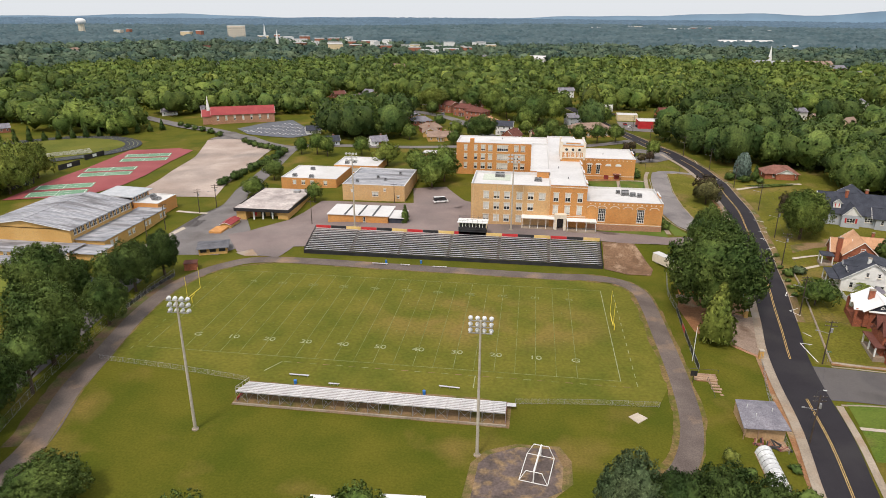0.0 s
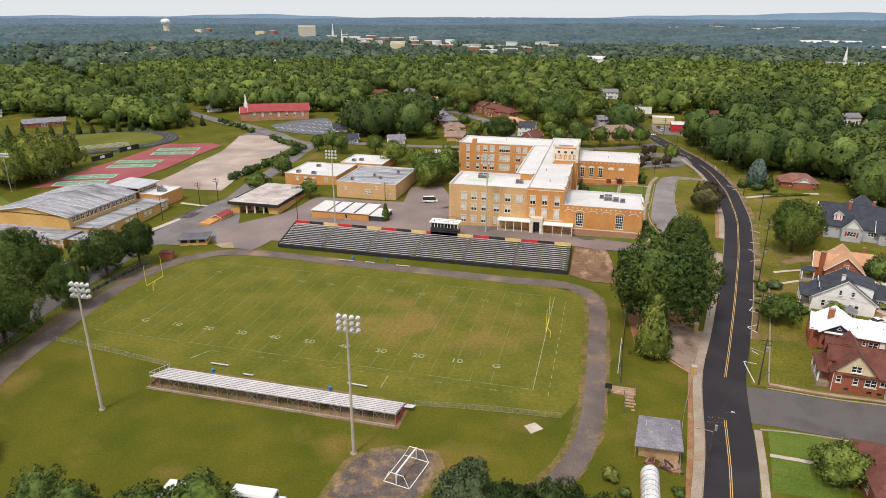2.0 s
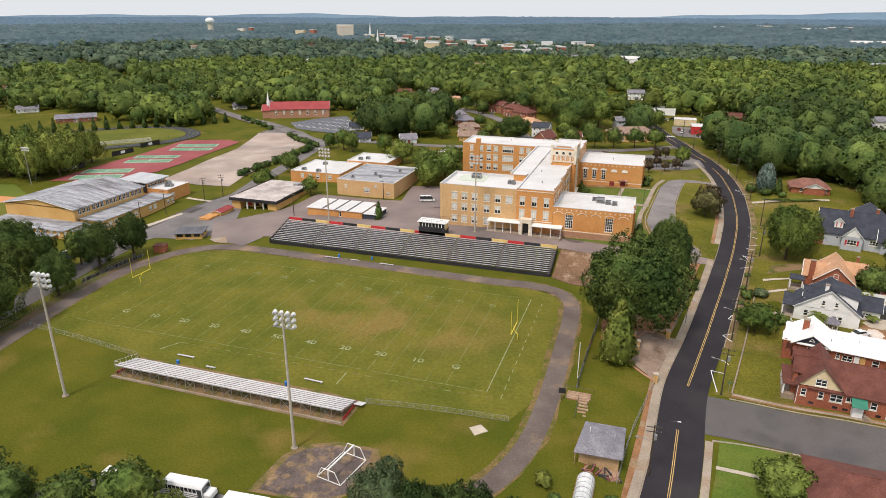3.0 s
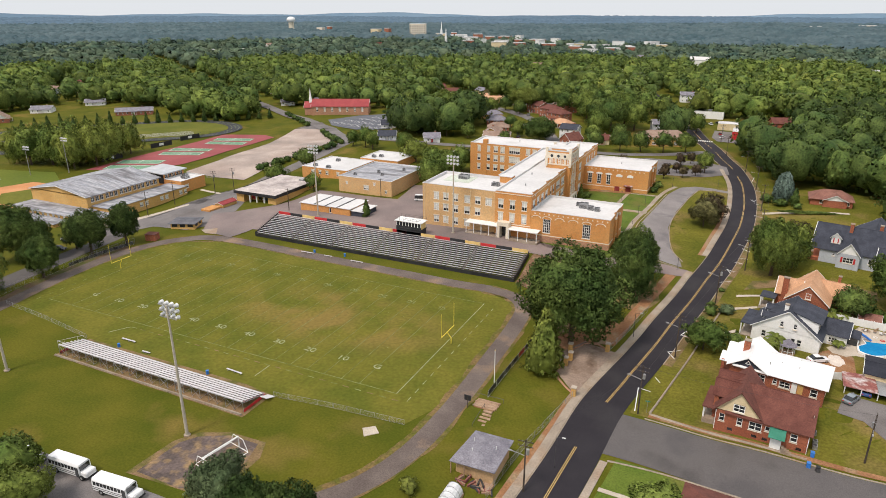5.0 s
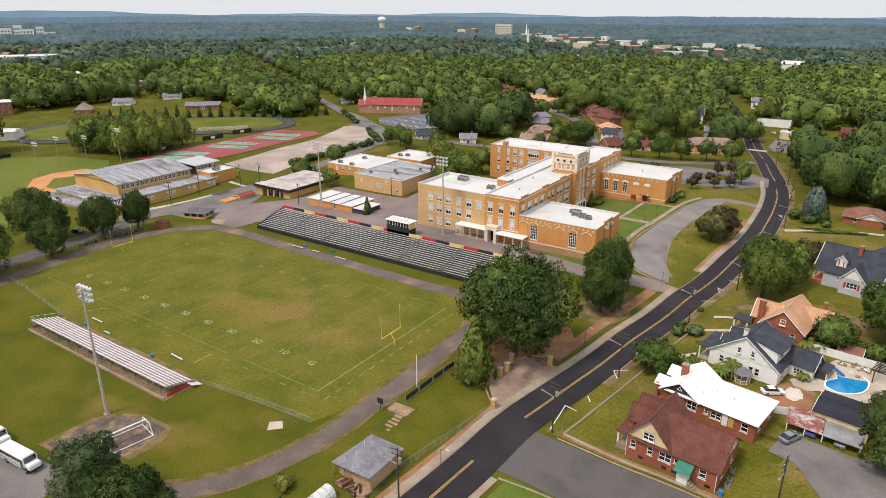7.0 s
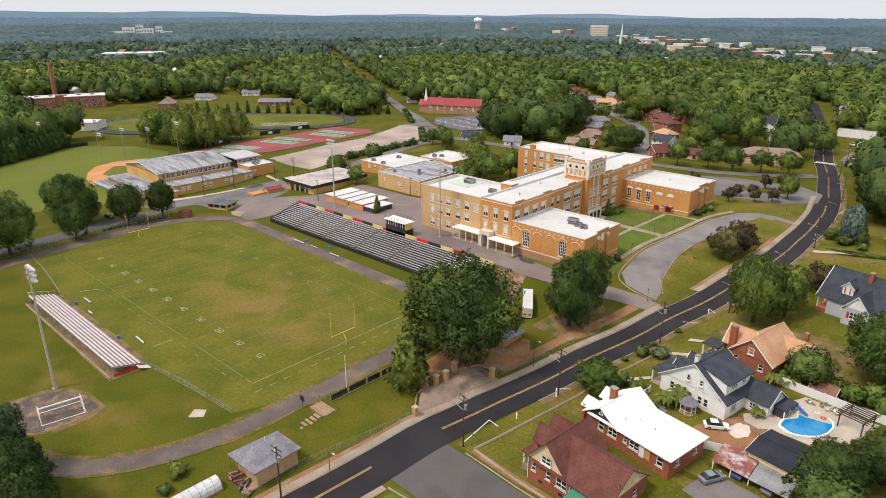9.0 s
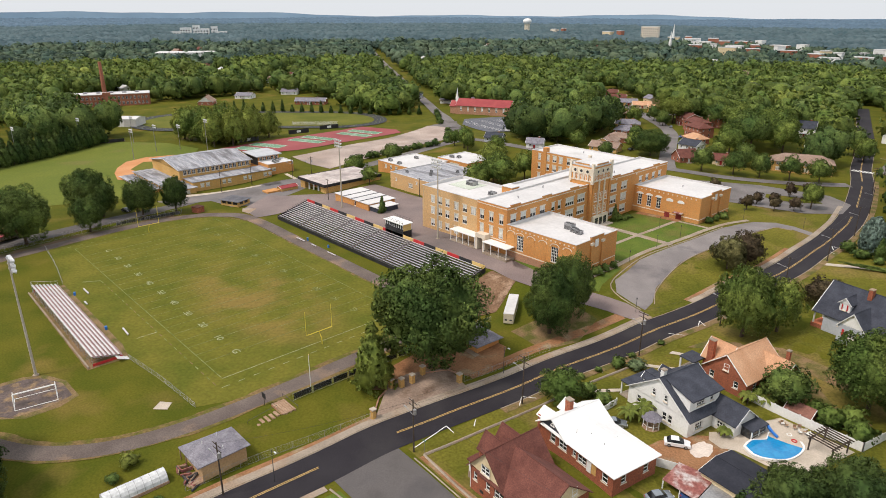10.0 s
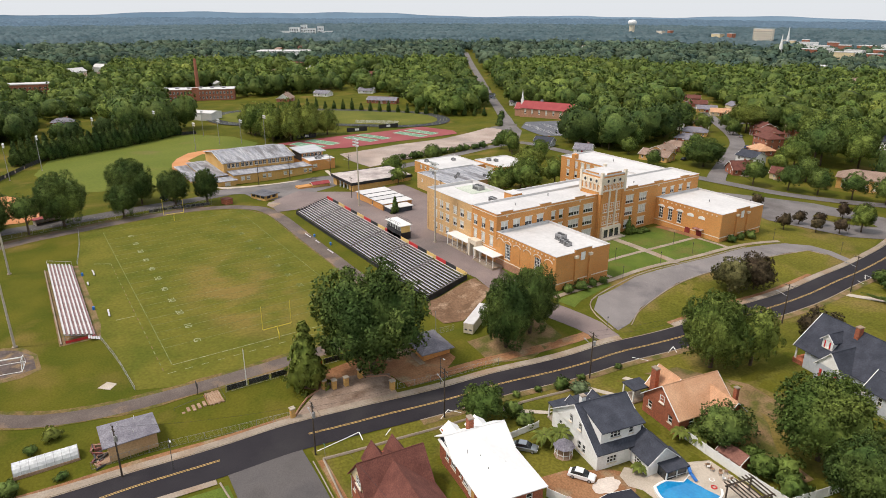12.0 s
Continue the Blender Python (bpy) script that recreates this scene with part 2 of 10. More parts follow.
RED_ROOF = mat("red_metal_roof", (0.27, 0.04, 0.045), (0.33, 0.06, 0.058), 0.2, 0.6, fine=1.0, var=0.12)
RUST_ROOF = mat("rusty_tin_roof", (0.24, 0.08, 0.07), (0.34, 0.15, 0.12), 0.5, 0.7, fine=2.0, var=0.3, stain=(0.5, 0.46, 0.45), stain_scale=0.5, stain_at=0.55)
WHITE_PAINT = mat("white_paint", (0.74, 0.74, 0.72), (0.82, 0.82, 0.8), 0.4, 0.6, fine=3.0, var=0.08)
CREAM_PAINT = mat("cream_siding", (0.62, 0.5, 0.3), (0.7, 0.58, 0.38), 0.4, 0.7, fine=3.0, var=0.1)
GREY_SIDING = mat("grey_siding", (0.42, 0.45, 0.5), (0.5, 0.53, 0.57), 0.3, 0.7, fine=3.0, var=0.1)
BLACK_PAINT = mat("black_paint", (0.018, 0.018, 0.02), (0.035, 0.035, 0.038), 0.4, 0.55, fine=3.0, var=0.2)
RED_PAINT = mat("red_paint", (0.45, 0.025, 0.03), (0.55, 0.045, 0.045), 0.4, 0.5, fine=3.0, var=0.12)
GOLD_PAINT = mat("gold_paint", (0.66, 0.46, 0.16), (0.74, 0.54, 0.22), 0.4, 0.55, fine=3.0, var=0.12)
GOAL_YELLOW = mat("goal_yellow", (0.75, 0.58, 0.06), (0.82, 0.66, 0.1), 0.5, 0.45, fine=3.0, var=0.1)
GREEN_PAINT = mat("green_awning", (0.03, 0.17, 0.11), (0.05, 0.22, 0.15), 0.5, 0.6, fine=3.0, var=0.1)
BLUE_PLASTIC = mat("blue_plastic", (0.03, 0.16, 0.5), (0.05, 0.2, 0.58), 0.5, 0.4, fine=3.0, var=0.1)
ALUMINIUM = mat("weathered_aluminium", (0.6, 0.58, 0.58), (0.72, 0.7, 0.69), 0.5, 0.5, 0.3, fine=3.0, var=0.18)
STEEL = mat("galvanised_steel", (0.3, 0.3, 0.31), (0.42, 0.42, 0.42), 0.5, 0.5, 0.5, fine=3.0, var=0.2)
DARK_STEEL = mat("dark_steel", (0.06, 0.06, 0.065), (0.1, 0.1, 0.1), 0.5, 0.6, 0.3, fine=3.0, var=0.2)
POLE_CONCRETE = mat("spun_concrete", (0.4, 0.36, 0.29), (0.48, 0.43, 0.36), 0.3, 0.85, fine=2.0, var=0.15)
WOOD_POLE = mat("creosoted_wood", (0.05, 0.038, 0.03), (0.09, 0.07, 0.055), 0.5, 0.9, fine=4.0, var=0.3)
RAW_WOOD = mat("weathered_timber", (0.3, 0.19, 0.12), (0.42, 0.29, 0.2), 0.5, 0.9, fine=4.0, var=0.25)
BARK = mat("bark", (0.09, 0.065, 0.045), (0.15, 0.11, 0.08), 0.8, 0.95, fine=5.0, var=0.35, bump=0.6)
TYRE = mat("tyre_rubber", (0.015, 0.015, 0.015), (0.025, 0.025, 0.025), 0.5, 0.8)
WATER = mat("pool_water", (0.012, 0.22, 0.5), (0.02, 0.28, 0.56), 0.5, 0.06, fine=2.0, var=0.08, spec=0.6)
GLASS = mat("window_glass", (0.015, 0.018, 0.022), (0.05, 0.055, 0.06), 0.35, 0.06, bump=0.02, fine=0.6, var=0.4, spec=0.7)
BLIND = mat("window_blind", (0.55, 0.54, 0.5), (0.7, 0.69, 0.65), 0.3, 0.7, var=0.15)
LAMP_FACE = mat("floodlight_glass", (0.62, 0.62, 0.62), (0.75, 0.75, 0.75), 0.5, 0.15, spec=0.7)
POLY = mat("milky_plastic_sheet", (0.55, 0.56, 0.57), (0.72, 0.73, 0.73), 0.6, 0.35, fine=2.0, var=0.2)
NET_WIRE = mat("fence_wire", (0.2, 0.2, 0.2), (0.3, 0.3, 0.29), 0.5, 0.6, 0.3)
LEAF = leaf_mat("oak_leaves", (0.082, 0.132, 0.028), (0.19, 0.24, 0.052))
LEAF_DARK = leaf_mat("dark_leaves", (0.06, 0.105, 0.026), (0.142, 0.19, 0.045))
LEAF_LIGHT = leaf_mat("light_leaves", (0.13, 0.172, 0.034), (0.24, 0.275, 0.058))
LEAF_PLUM = leaf_mat("plum_leaves", (0.06, 0.042, 0.026), (0.105, 0.085, 0.045))
LEAF_OLIVE = leaf_mat("brownish_leaves", (0.085, 0.085, 0.032), (0.15, 0.14, 0.055))
LEAF_DEEP = leaf_mat("deep_green_leaves", (0.04, 0.075, 0.02), (0.1, 0.142, 0.036))
LEAF_GREY = leaf_mat("silver_leaves", (0.09, 0.135, 0.06), (0.16, 0.2, 0.1))
LEAF_BLUE = leaf_mat("blue_spruce_needles", (0.16, 0.23, 0.19), (0.26, 0.34, 0.29))
LEAF_YELLOW = leaf_mat("yellowish_leaves", (0.155, 0.18, 0.037), (0.245, 0.26, 0.06))
# The haze of distance is mixed into these two leaf colours as blue.
LEAF_HAZE = leaf_mat("distant_haze_leaves", (0.062, 0.108, 0.125), (0.118, 0.168, 0.182), 0.012, calm=True)
LEAF_HORIZON_HAZE = leaf_mat("horizon_haze_leaves", (0.095, 0.16, 0.225), (0.125, 0.195, 0.265), 0.004, calm=True)
# Far greens are shifted to grey-blue, a light haze painted into the leaves.
LEAF_FAR_HAZE_DARK = leaf_mat("far_dark_haze_leaves", (0.044, 0.082, 0.065), (0.09, 0.135, 0.098), 0.03)
LEAF_FAR_HAZE = leaf_mat("far_haze_leaves", (0.067, 0.112, 0.074), (0.137, 0.18, 0.108), 0.03)

# ---- building helpers ----
def thing(name, label, category, group="", at=(0, 0, 0), turn=0, kind=""):
    ob = new(name)
    ob.matrix_basis = pose(*at, 0, 0, turn)
    return tagged(ob, label, category, group, kind)


def mesh_of(bm, name, material, smooth=False):
    me = bpy.data.meshes.new(name)
    bm.normal_update()
    bm.to_mesh(me)
    bm.free()
    for m in material if isinstance(material, (list, tuple)) else [material]:
        me.materials.append(m)
    if smooth:
        me.polygons.foreach_set("use_smooth", [True] * len(me.polygons))
    return me


def part(name, bm, material, parent=None, label="", smooth=False, m=None, kind=""):
    """One mesh object under a thing or a part; bm may be a mesh that is already made."""
    me = bm if isinstance(bm, bpy.types.Mesh) else mesh_of(bm, name, material, smooth)
    ob = new(name, me)
    if parent:
        ob.parent = parent
    if m:
        ob.matrix_basis = m
    return tagged(ob, label, kind=kind)


def box(bm, x0, x1, y0, y1, z0, z1):
    v = [bm.verts.new((x, y, z)) for z in (z0, z1) for x, y in ((x0, y0), (x1, y0), (x1, y1), (x0, y1))]
    for f in ((3, 2, 1, 0), (4, 5, 6, 7), (0, 1, 5, 4), (1, 2, 6, 5), (2, 3, 7, 6), (3, 0, 4, 7)):
        bm.faces.new([v[i] for i in f])
    return v


def boxed(*c):
    bm = bmesh.new()
    box(bm, *c)
    return bm


def rod(bm, p, q, r, r2=None, n=6):
    p, q, r2 = Vector(p), Vector(q), r if r2 is None else r2
    d = (q - p).normalized()
    a = d.orthogonal().normalized()
    b = d.cross(a)
    rings = [[bm.verts.new(c + (a * math.cos(t) + b * math.sin(t)) * s) for t in [2 * math.pi * i / n for i in range(n)]] for c, s in ((p, r), (q, r2))]
    for i in range(n):
        j = (i + 1) % n
        bm.faces.new((rings[0][i], rings[0][j], rings[1][j], rings[1][i]))
    bm.faces.new(rings[0][::-1])
    bm.faces.new(rings[1])


def rodded(*rods, n=6):
    bm = bmesh.new()
    for r in rods:
        rod(bm, *r, n=n)
    return bm


def prism(bm, pts, z0, z1):
    """A closed upright prism over a plan polygon given anticlockwise."""
    lo, hi = [bm.verts.new((x, y, z0)) for x, y in pts], [bm.verts.new((x, y, z1)) for x, y in pts]
    bm.faces.new(lo[::-1])
    bm.faces.new(hi)
    for i in range(len(pts)):
        j = (i + 1) % len(pts)
        bm.faces.new((lo[i], lo[j], hi[j], hi[i]))


def slab(bm, pts, t):
    """A plate of thickness t below the polygon of 3D points."""
    up, dn = [bm.verts.new(p) for p in pts], [bm.verts.new((p[0], p[1], p[2] - t)) for p in pts]
    bm.faces.new(up)
    bm.faces.new(dn[::-1])
    for i in range(len(pts)):
        j = (i + 1) % len(pts)
        bm.faces.new((up[j], up[i], dn[i], dn[j]))


# ---- the lie of the land ----
HEIGHTS = np.array([
    (13, 69, 3.8), (28, 63, 4.3), (-27, 64, 2.9), (80, 66, 4.3), (80, 140, 5.0), (84, 113, 4.6), (0, 145, 4.0), (-40, 100, 2.2), (-57, 74, 0.4), (-77, 74, -0.5),
    (-100, 100, -1.5), (-118, 55, -2.6), (-165, 200, -2.3), (-217, 235, -3.4), (-250, 50, -3.5), (-155, 270, 0.5)])
HEIGHTS2 = np.array([
    (-320, 75, -2.5), (91, -60, -2.0), (93, -24, -1.0), (95, -8, -0.3), (98, 12, 0.1), (104, 45, 0.9), (109, 75, 1.8), (114, 120, 2.9), (114, 160, 3.3), (110, 194, 3.0),
    (98, 250, 1.9), (89, 282, 2.1), (125, -7, 0.6), (128, 8, 2.9), (128, 30, 2.2), (132, 50, 3.8), (140, 82, 5.2), (140, 150, 5.2), (104, -12, -0.2)])
HEIGHTS3 = np.array([(0, 300, 4.5), (-150, 380, 2.0), (200, 300, 5.0), (-500, 100, -3.0), (160, -20, 2.5), (95, -110, -4.0), (-60, 200, 3.0), (20, 190, 4.0), (115, -20, -0.9), (118, -30, -1.0)])
CONTROL = np.vstack((HEIGHTS, HEIGHTS2, HEIGHTS3))


def smooth01(t):
    t = np.clip(t, 0, 1)
    return t * t * (3 - 2 * t)


def land(x, y):
    """Ground height for arrays of x and y."""
    x, y = np.asarray(x, float), np.asarray(y, float)
    w = np.zeros(x.shape)
    z = np.zeros(x.shape)
    for cx, cy, cz in CONTROL:
        k = ((x - cx) ** 2 + (y - cy) ** 2 + 60.0) ** -1.7
        w, z = w + k, z + k * cz
    z = z / w
    dx, dy = np.maximum(np.abs(x + 1) - 73, 0), np.maximum(np.maximum(y - 41.5, -80 - y), 0)
    z = z * smooth01(np.hypot(dx, dy) / 15)
    far = smooth01((np.hypot(x, y) - 500) / 900)
    roll = 3 * np.sin(x / 310 + 1) * np.cos(y / 420) + 3 * np.sin((x + y) / 630 + 2) + np.hypot(x, y) * 0.0012
    return z * (1 - far) + roll * far


def H(x, y):
    return float(land(np.array([x]), np.array([y]))[0])


def axis(lo, hi, step, reach):
    mid = list(np.arange(lo, hi + step, step))
    out, s, a, b = [], step, lo, mid[-1]
    left, right = [], []
    while a > -reach:
        s = min(s * 1.13, 260)
        a -= s
        left.append(a)
    s = step
    while b < reach:
        s = min(s * 1.13, 260)
        b += s
        right.append(b)
    return np.array(left[::-1] + mid + right)


def grid_mesh(name, xs, ys, material):
    X, Y = np.meshgrid(xs, ys)
    Z = land(X, Y)
    v = np.stack((X.ravel(), Y.ravel(), Z.ravel()), 1)
    nx, ny = len(xs), len(ys)
    i = (np.arange(ny - 1)[:, None] * nx + np.arange(nx - 1)[None, :]).ravel()
    f = np.stack((i, i + 1, i + nx + 1, i + nx), 1)
    return raw_mesh(name, v, f, material, True)


def raw_mesh(name, v, f, material, smooth=False, slot=None, normals=None):
    me = bpy.data.meshes.new(name)
    n = f.shape[1]
    me.vertices.add(len(v))
    me.vertices.foreach_set("co", np.ascontiguousarray(v, np.float32).ravel())
    me.loops.add(len(f) * n)
    me.loops.foreach_set("vertex_index", np.ascontiguousarray(f, np.int32).ravel())
    me.polygons.add(len(f))
    me.polygons.foreach_set("loop_start", np.arange(0, len(f) * n, n, dtype=np.int32))
    for m in material if isinstance(material, (list, tuple)) else [material]:
        me.materials.append(m)
    if smooth:
        me.polygons.foreach_set("use_smooth", np.ones(len(f), bool))
    if slot is not None:
        me.polygons.foreach_set("material_index", np.ascontiguousarray(slot, np.int32))
    me.update()
    me.validate()
    if normals is not None:
        me.normals_split_custom_set_from_vertices(normals.astype(np.float32))
    return me


def structure(name, me, label, category, parent=None):
    ob = new(name, me)
    if parent:
        ob.parent = parent
        return tagged(ob, label)
    return tagged(ob, label, category, kind="structure")


def draped(poly, off, cell=4.0):
    """A sheet over a plan polygon, cut into cells and laid off metres above the land."""
    bm = bmesh.new()
    bm.faces.new([bm.verts.new((x, y, 0)) for x, y in poly])
    bmesh.ops.triangulate(bm, faces=bm.faces[:])
    for k in (0, 1):
        lo, hi = min(p[k] for p in poly), max(p[k] for p in poly)
        for i in range(int(lo // cell) + 1, int(hi // cell) + 1):
            co, no = [0, 0, 0], [0, 0, 0]
            co[k], no[k] = i * cell, 1
            bmesh.ops.bisect_plane(bm, geom=bm.verts[:] + bm.edges[:] + bm.faces[:], dist=1e-4, plane_co=co, plane_no=no)
    for f in bm.faces:
        if f.normal.z < 0:
            f.normal_flip()
    z = land([v.co.x for v in bm.verts], [v.co.y for v in bm.verts])
    for v, h in zip(bm.verts, z):
        v.co.z = h + off
    bm.normal_update()
    for f in bm.faces:
        if f.normal.z < 0:
            f.normal_flip()
    return bm


def sheet(name, poly, material, off, label, category, parent=None, cell=4.0):
    return structure(name, mesh_of(draped(poly, off, cell), name, material), label, category, parent)


def curve_points(pts, step=2.5):
    """A smooth line through plan points, as arrays of places and left-hand normals."""
    P = [np.array(p, float) for p in pts]
    P = [2 * P[0] - P[1]] + P + [2 * P[-1] - P[-2]]
    out = []
    for a, b, c, d in zip(P, P[1:], P[2:], P[3:]):
        n = max(1, int(np.linalg.norm(c - b) / step))
        for i in range(n):
            t = i / n
            out.append(0.5 * (2 * b + (c - a) * t + (2 * a - 5 * b + 4 * c - d) * t * t + (3 * b - a - 3 * c + d) * t ** 3))
    out.append(P[-2])
    q = np.array(out)
    d = np.gradient(q, axis=0)
    d /= np.linalg.norm(d, axis=1)[:, None]
    return q, np.stack((-d[:, 1], d[:, 0]), 1)


def ribbon(pts, a, b, off, step=2.5, cuts=4, level=False):
    """A strip that follows plan points, between the offsets a and b to its left."""
    q, nrm = curve_points(pts, step)
    s = np.linspace(a, b, cuts + 1)
    X = q[:, None, 0] + nrm[:, None, 0] * s[None, :]
    Y = q[:, None, 1] + nrm[:, None, 1] * s[None, :]
    Z = land(X, Y) + off
    k, n = cuts + 1, len(q)
    v = np.stack((X.ravel(), Y.ravel(), Z.ravel()), 1)
    i = (np.arange(n - 1)[:, None] * k + np.arange(cuts)[None, :]).ravel()
    f = np.stack((i, i + k, i + k + 1, i + 1), 1)
    return (v, f) if b < a else (v, f[:, ::-1])


def strip(name, pts, a, b, material, off, label, category, parent=None, step=2.5, cuts=4):
    v, f = ribbon(pts, a, b, off, step, cuts)
    return structure(name, raw_mesh(name, v, f, material), label, category, parent)


def ragged(name, pts, a, b, amp, material, off, label, seed, step=1.3):
    """A strip of bare soil whose outer edge b wanders in and out by amp."""
    r = np.random.RandomState(seed)
    q, nrm = curve_points(pts, step)
    n = len(q)
    wob = np.convolve(r.rand(n + 8), np.ones(5) / 5, "same")[4:-4] * 2 - 1 + np.convolve(r.rand(n + 60), np.ones(25) / 25, "same")[30:-30] * 6 - 3
    edge = a + (b - a) * np.clip(1 + amp * wob, 0.05, 2.2)
    t = np.linspace(0, 1, 4)[None, :]
    S = a + (edge[:, None] - a) * t
    X, Y = q[:, None, 0] + nrm[:, None, 0] * S, q[:, None, 1] + nrm[:, None, 1] * S
    v = np.stack((X.ravel(), Y.ravel(), (land(X, Y) + off).ravel()), 1)
    i = (np.arange(n - 1)[:, None] * 4 + np.arange(3)[None, :]).ravel()
    f = np.stack((i, i + 4, i + 5, i + 1), 1)
    return structure(name, raw_mesh(name, v, f if b < a else f[:, ::-1], material), label, "verge")


def kerb(name, pts, a, b, height, material, label, category, parent=None, base=-0.3):
    """A raised strip with a top and two upright sides."""
    q, nrm = curve_points(pts, 2.5)
    rings = []
    for s, z in ((a, base), (a, height), (b, height), (b, base)):
        X, Y = q[:, 0] + nrm[:, 0] * s, q[:, 1] + nrm[:, 1] * s
        rings.append(np.stack((X, Y, land(X, Y) + z), 1))
    v = np.stack(rings, 1).reshape(-1, 3)
    n = len(q)
    i = (np.arange(n - 1)[:, None] * 4 + np.arange(3)[None, :]).ravel()
    f = np.stack((i, i + 4, i + 5, i + 1), 1)
    return structure(name, raw_mesh(name, v, f if b < a else f[:, ::-1], material), label, category, parent)


def inside(poly, x, y):
    hit, n = False, len(poly)
    for i in range(n):
        (x0, y0), (x1, y1) = poly[i], poly[i - 1]
        if (y0 > y) != (y1 > y) and x < (x1 - x0) * (y - y0) / (y1 - y0) + x0:
            hit = not hit
    return hit


# ---- ground, roads and paths ----
ground = structure("ground", grid_mesh("ground", axis(-350, 165, 3.0, 4850), axis(-110, 262, 3.0, 4850), GRASS), "mown green grass with brownish worn patches", "grass")

ROAD = [(20, -620), (60, -300), (80, -150), (84, -120), (88, -70), (92.4, -36), (94.6, -10), (99, 12), (104.5, 42), (110.5, 78), (114.3, 112), (115, 145), (113, 178), (108, 208), (99.5, 244), (93.8, 265), (86, 290), (71, 350), (50, 420), (20, 520)]
road = strip("road", ROAD, -4.4, 4.4, ASPHALT, 0.10, "freshly laid black asphalt street with double yellow centre line", "road", cuts=8)
for pts in ([(60, -300), (80, -150), (84, -120), (88, -70), (91.2, -45), (92.9, -24.5)], [(95, -8.5), (99, 12), (104.5, 42), (110.5, 78), (114.3, 112), (115, 145), (113, 178), (110.4, 195)], [(107.8, 209), (99.5, 244), (97.4, 252)], [(94.6, 262), (86, 290), (71, 350)]):
    for a in (-0.23, 0.09):
        strip("centre_line", pts, a, a + 0.14, ROAD_YELLOW, 0.125, "double yellow line", "", road, cuts=1)
for i in range(8):
    x = 84.3 + i * 1.2
    sheet("crossing_bar", [(x, 280.5), (x + 0.7, 280.5), (x + 0.7, 284.5), (x, 284.5)], ROAD_WHITE, 0.14, "white painted bar", "", road)
kerb("kerb_west", ROAD, 4.4, 4.6, 0.16, CONCRETE, "pale concrete kerb beside the street", "kerb")
strip("pavement_west", [(20, -620), (60, -300), (80, -150), (84, -120), (88, -70), (92.4, -36), (94.6, -10), (99, 12), (104.5, 42), (108.6, 66)], 4.62, 6.35, CONCRETE, 0.2, "stained concrete pavement with red clay on its edge", "pavement")
strip("pavement_north", [(111.2, 82), (114.3, 112), (115, 145), (113, 178), (108, 208)], 4.62, 6.2, CONCRETE, 0.2, "narrow concrete pavement along the street", "pavement")
kerb("kerb_east", ROAD[7:18], -4.4, -4.62, 0.16, CONCRETE, "concrete kerb by the house gardens", "kerb")
strip("pavement_east", ROAD[7:16], -4.6, -6.4, DIRT, 0.12, "worn clay and weed verge beside the gardens", "verge")
side = [(97.4, -17.8), (112, -18.7), (131, -20.5), (160, -24), (230, -34)]
side_road = strip("side_road", side, -6.6, 6.6, SIDE_TAR, 0.09, "worn grey asphalt side street with cracks", "road", cuts=6)
kerb("side_kerb_north", [(103, -11), (113, -11.8), (131, -13.6), (160, -17)], 0.0, 0.2, 0.15, CONCRETE, "broken concrete kerb of the side street", "kerb")
strip("side_pavement", [(103.5, -10.4), (113, -11.2), (131, -13), (160, -16.5)], 0.2, 1.5, CLAY, 0.12, "bare clay verge beside the kerb", "verge")
kerb("side_kerb_south", [(99, -26), (112, -25.6), (131, -27), (160, -31)], 0.0, -0.3, 0.2, CONCRETE, "broken concrete kerb of the side street", "kerb")
strip("corner_pavement", [(97.6, -26.5), (96.3, -40), (94, -60)], 0.2, 1.6, CONCRETE, 0.16, "narrow concrete pavement on the corner", "pavement")

sheet("garden_lawn", [(100, -10), (131, -13), (172, -17), (172, 176), (121, 176), (121, 145), (119, 110), (115, 76), (109, 42), (103, 10)], GARDEN, 0.03, "dry mown garden lawns with brown worn patches", "grass", cell=5)
sheet("school_front_lawn", [(56, 62), (103, 63), (106, 80), (108.5, 112), (109, 145), (107, 178), (101, 200), (56, 200)], GARDEN, 0.03, "mown lawn round the carriage drive", "grass", cell=5)
# white bay marks on the east side of the street
for xa, ya, xb, yb in ((100.0, -0.4, 100.8, -9.2), (100.0, -0.4, 102.6, -0.9), (102.6, 5.0, 103.9, 3.2), (103.6, 17.4, 106.2, 18.9), (103.6, 17.4, 105.4, 14.6), (105.4, 26.2, 107.4, 25.4), (105.4, 26.2, 106.6, 28.6), (108.0, 36.8, 110.2, 36.2), (111.2, 61.9, 114.4, 63.6), (112.9, 74.0, 115.2, 72.3), (112.9, 74.0, 114.2, 70.6), (114.6, 81.0, 117.0, 80.0), (115.6, 84.0, 118.4, 84.0), (116.2, 92.3, 118.8, 89.6), (117.2, 101, 119.0, 99.6), (118.2, 146.6, 120.6, 145.0), (117.0, 153.5, 119.4, 152.4), (117.0, 153.5, 118.8, 149.6), (116.6, 184, 117.4, 195)):
    d = Vector((xb - xa, yb - ya)).normalized() * 0.09
    sheet("bay_mark", [(xa + d.y, ya - d.x), (xb + d.y, yb - d.x), (xb - d.y, yb + d.x), (xa - d.y, ya + d.x)], ROAD_WHITE, 0.13, "white painted bay mark", "", road)
strip("clay_verge", [(91, -60), (94, -30), (96, -8)], 7.0, 8.6, CLAY, 0.08, "red clay strip beside the pavement", "verge")
strip("clay_verge_north", [(98.4, 14), (103, 42), (106.5, 60)], 6.8, 9.6, CLAY, 0.08, "red clay strip beside the pavement", "verge")
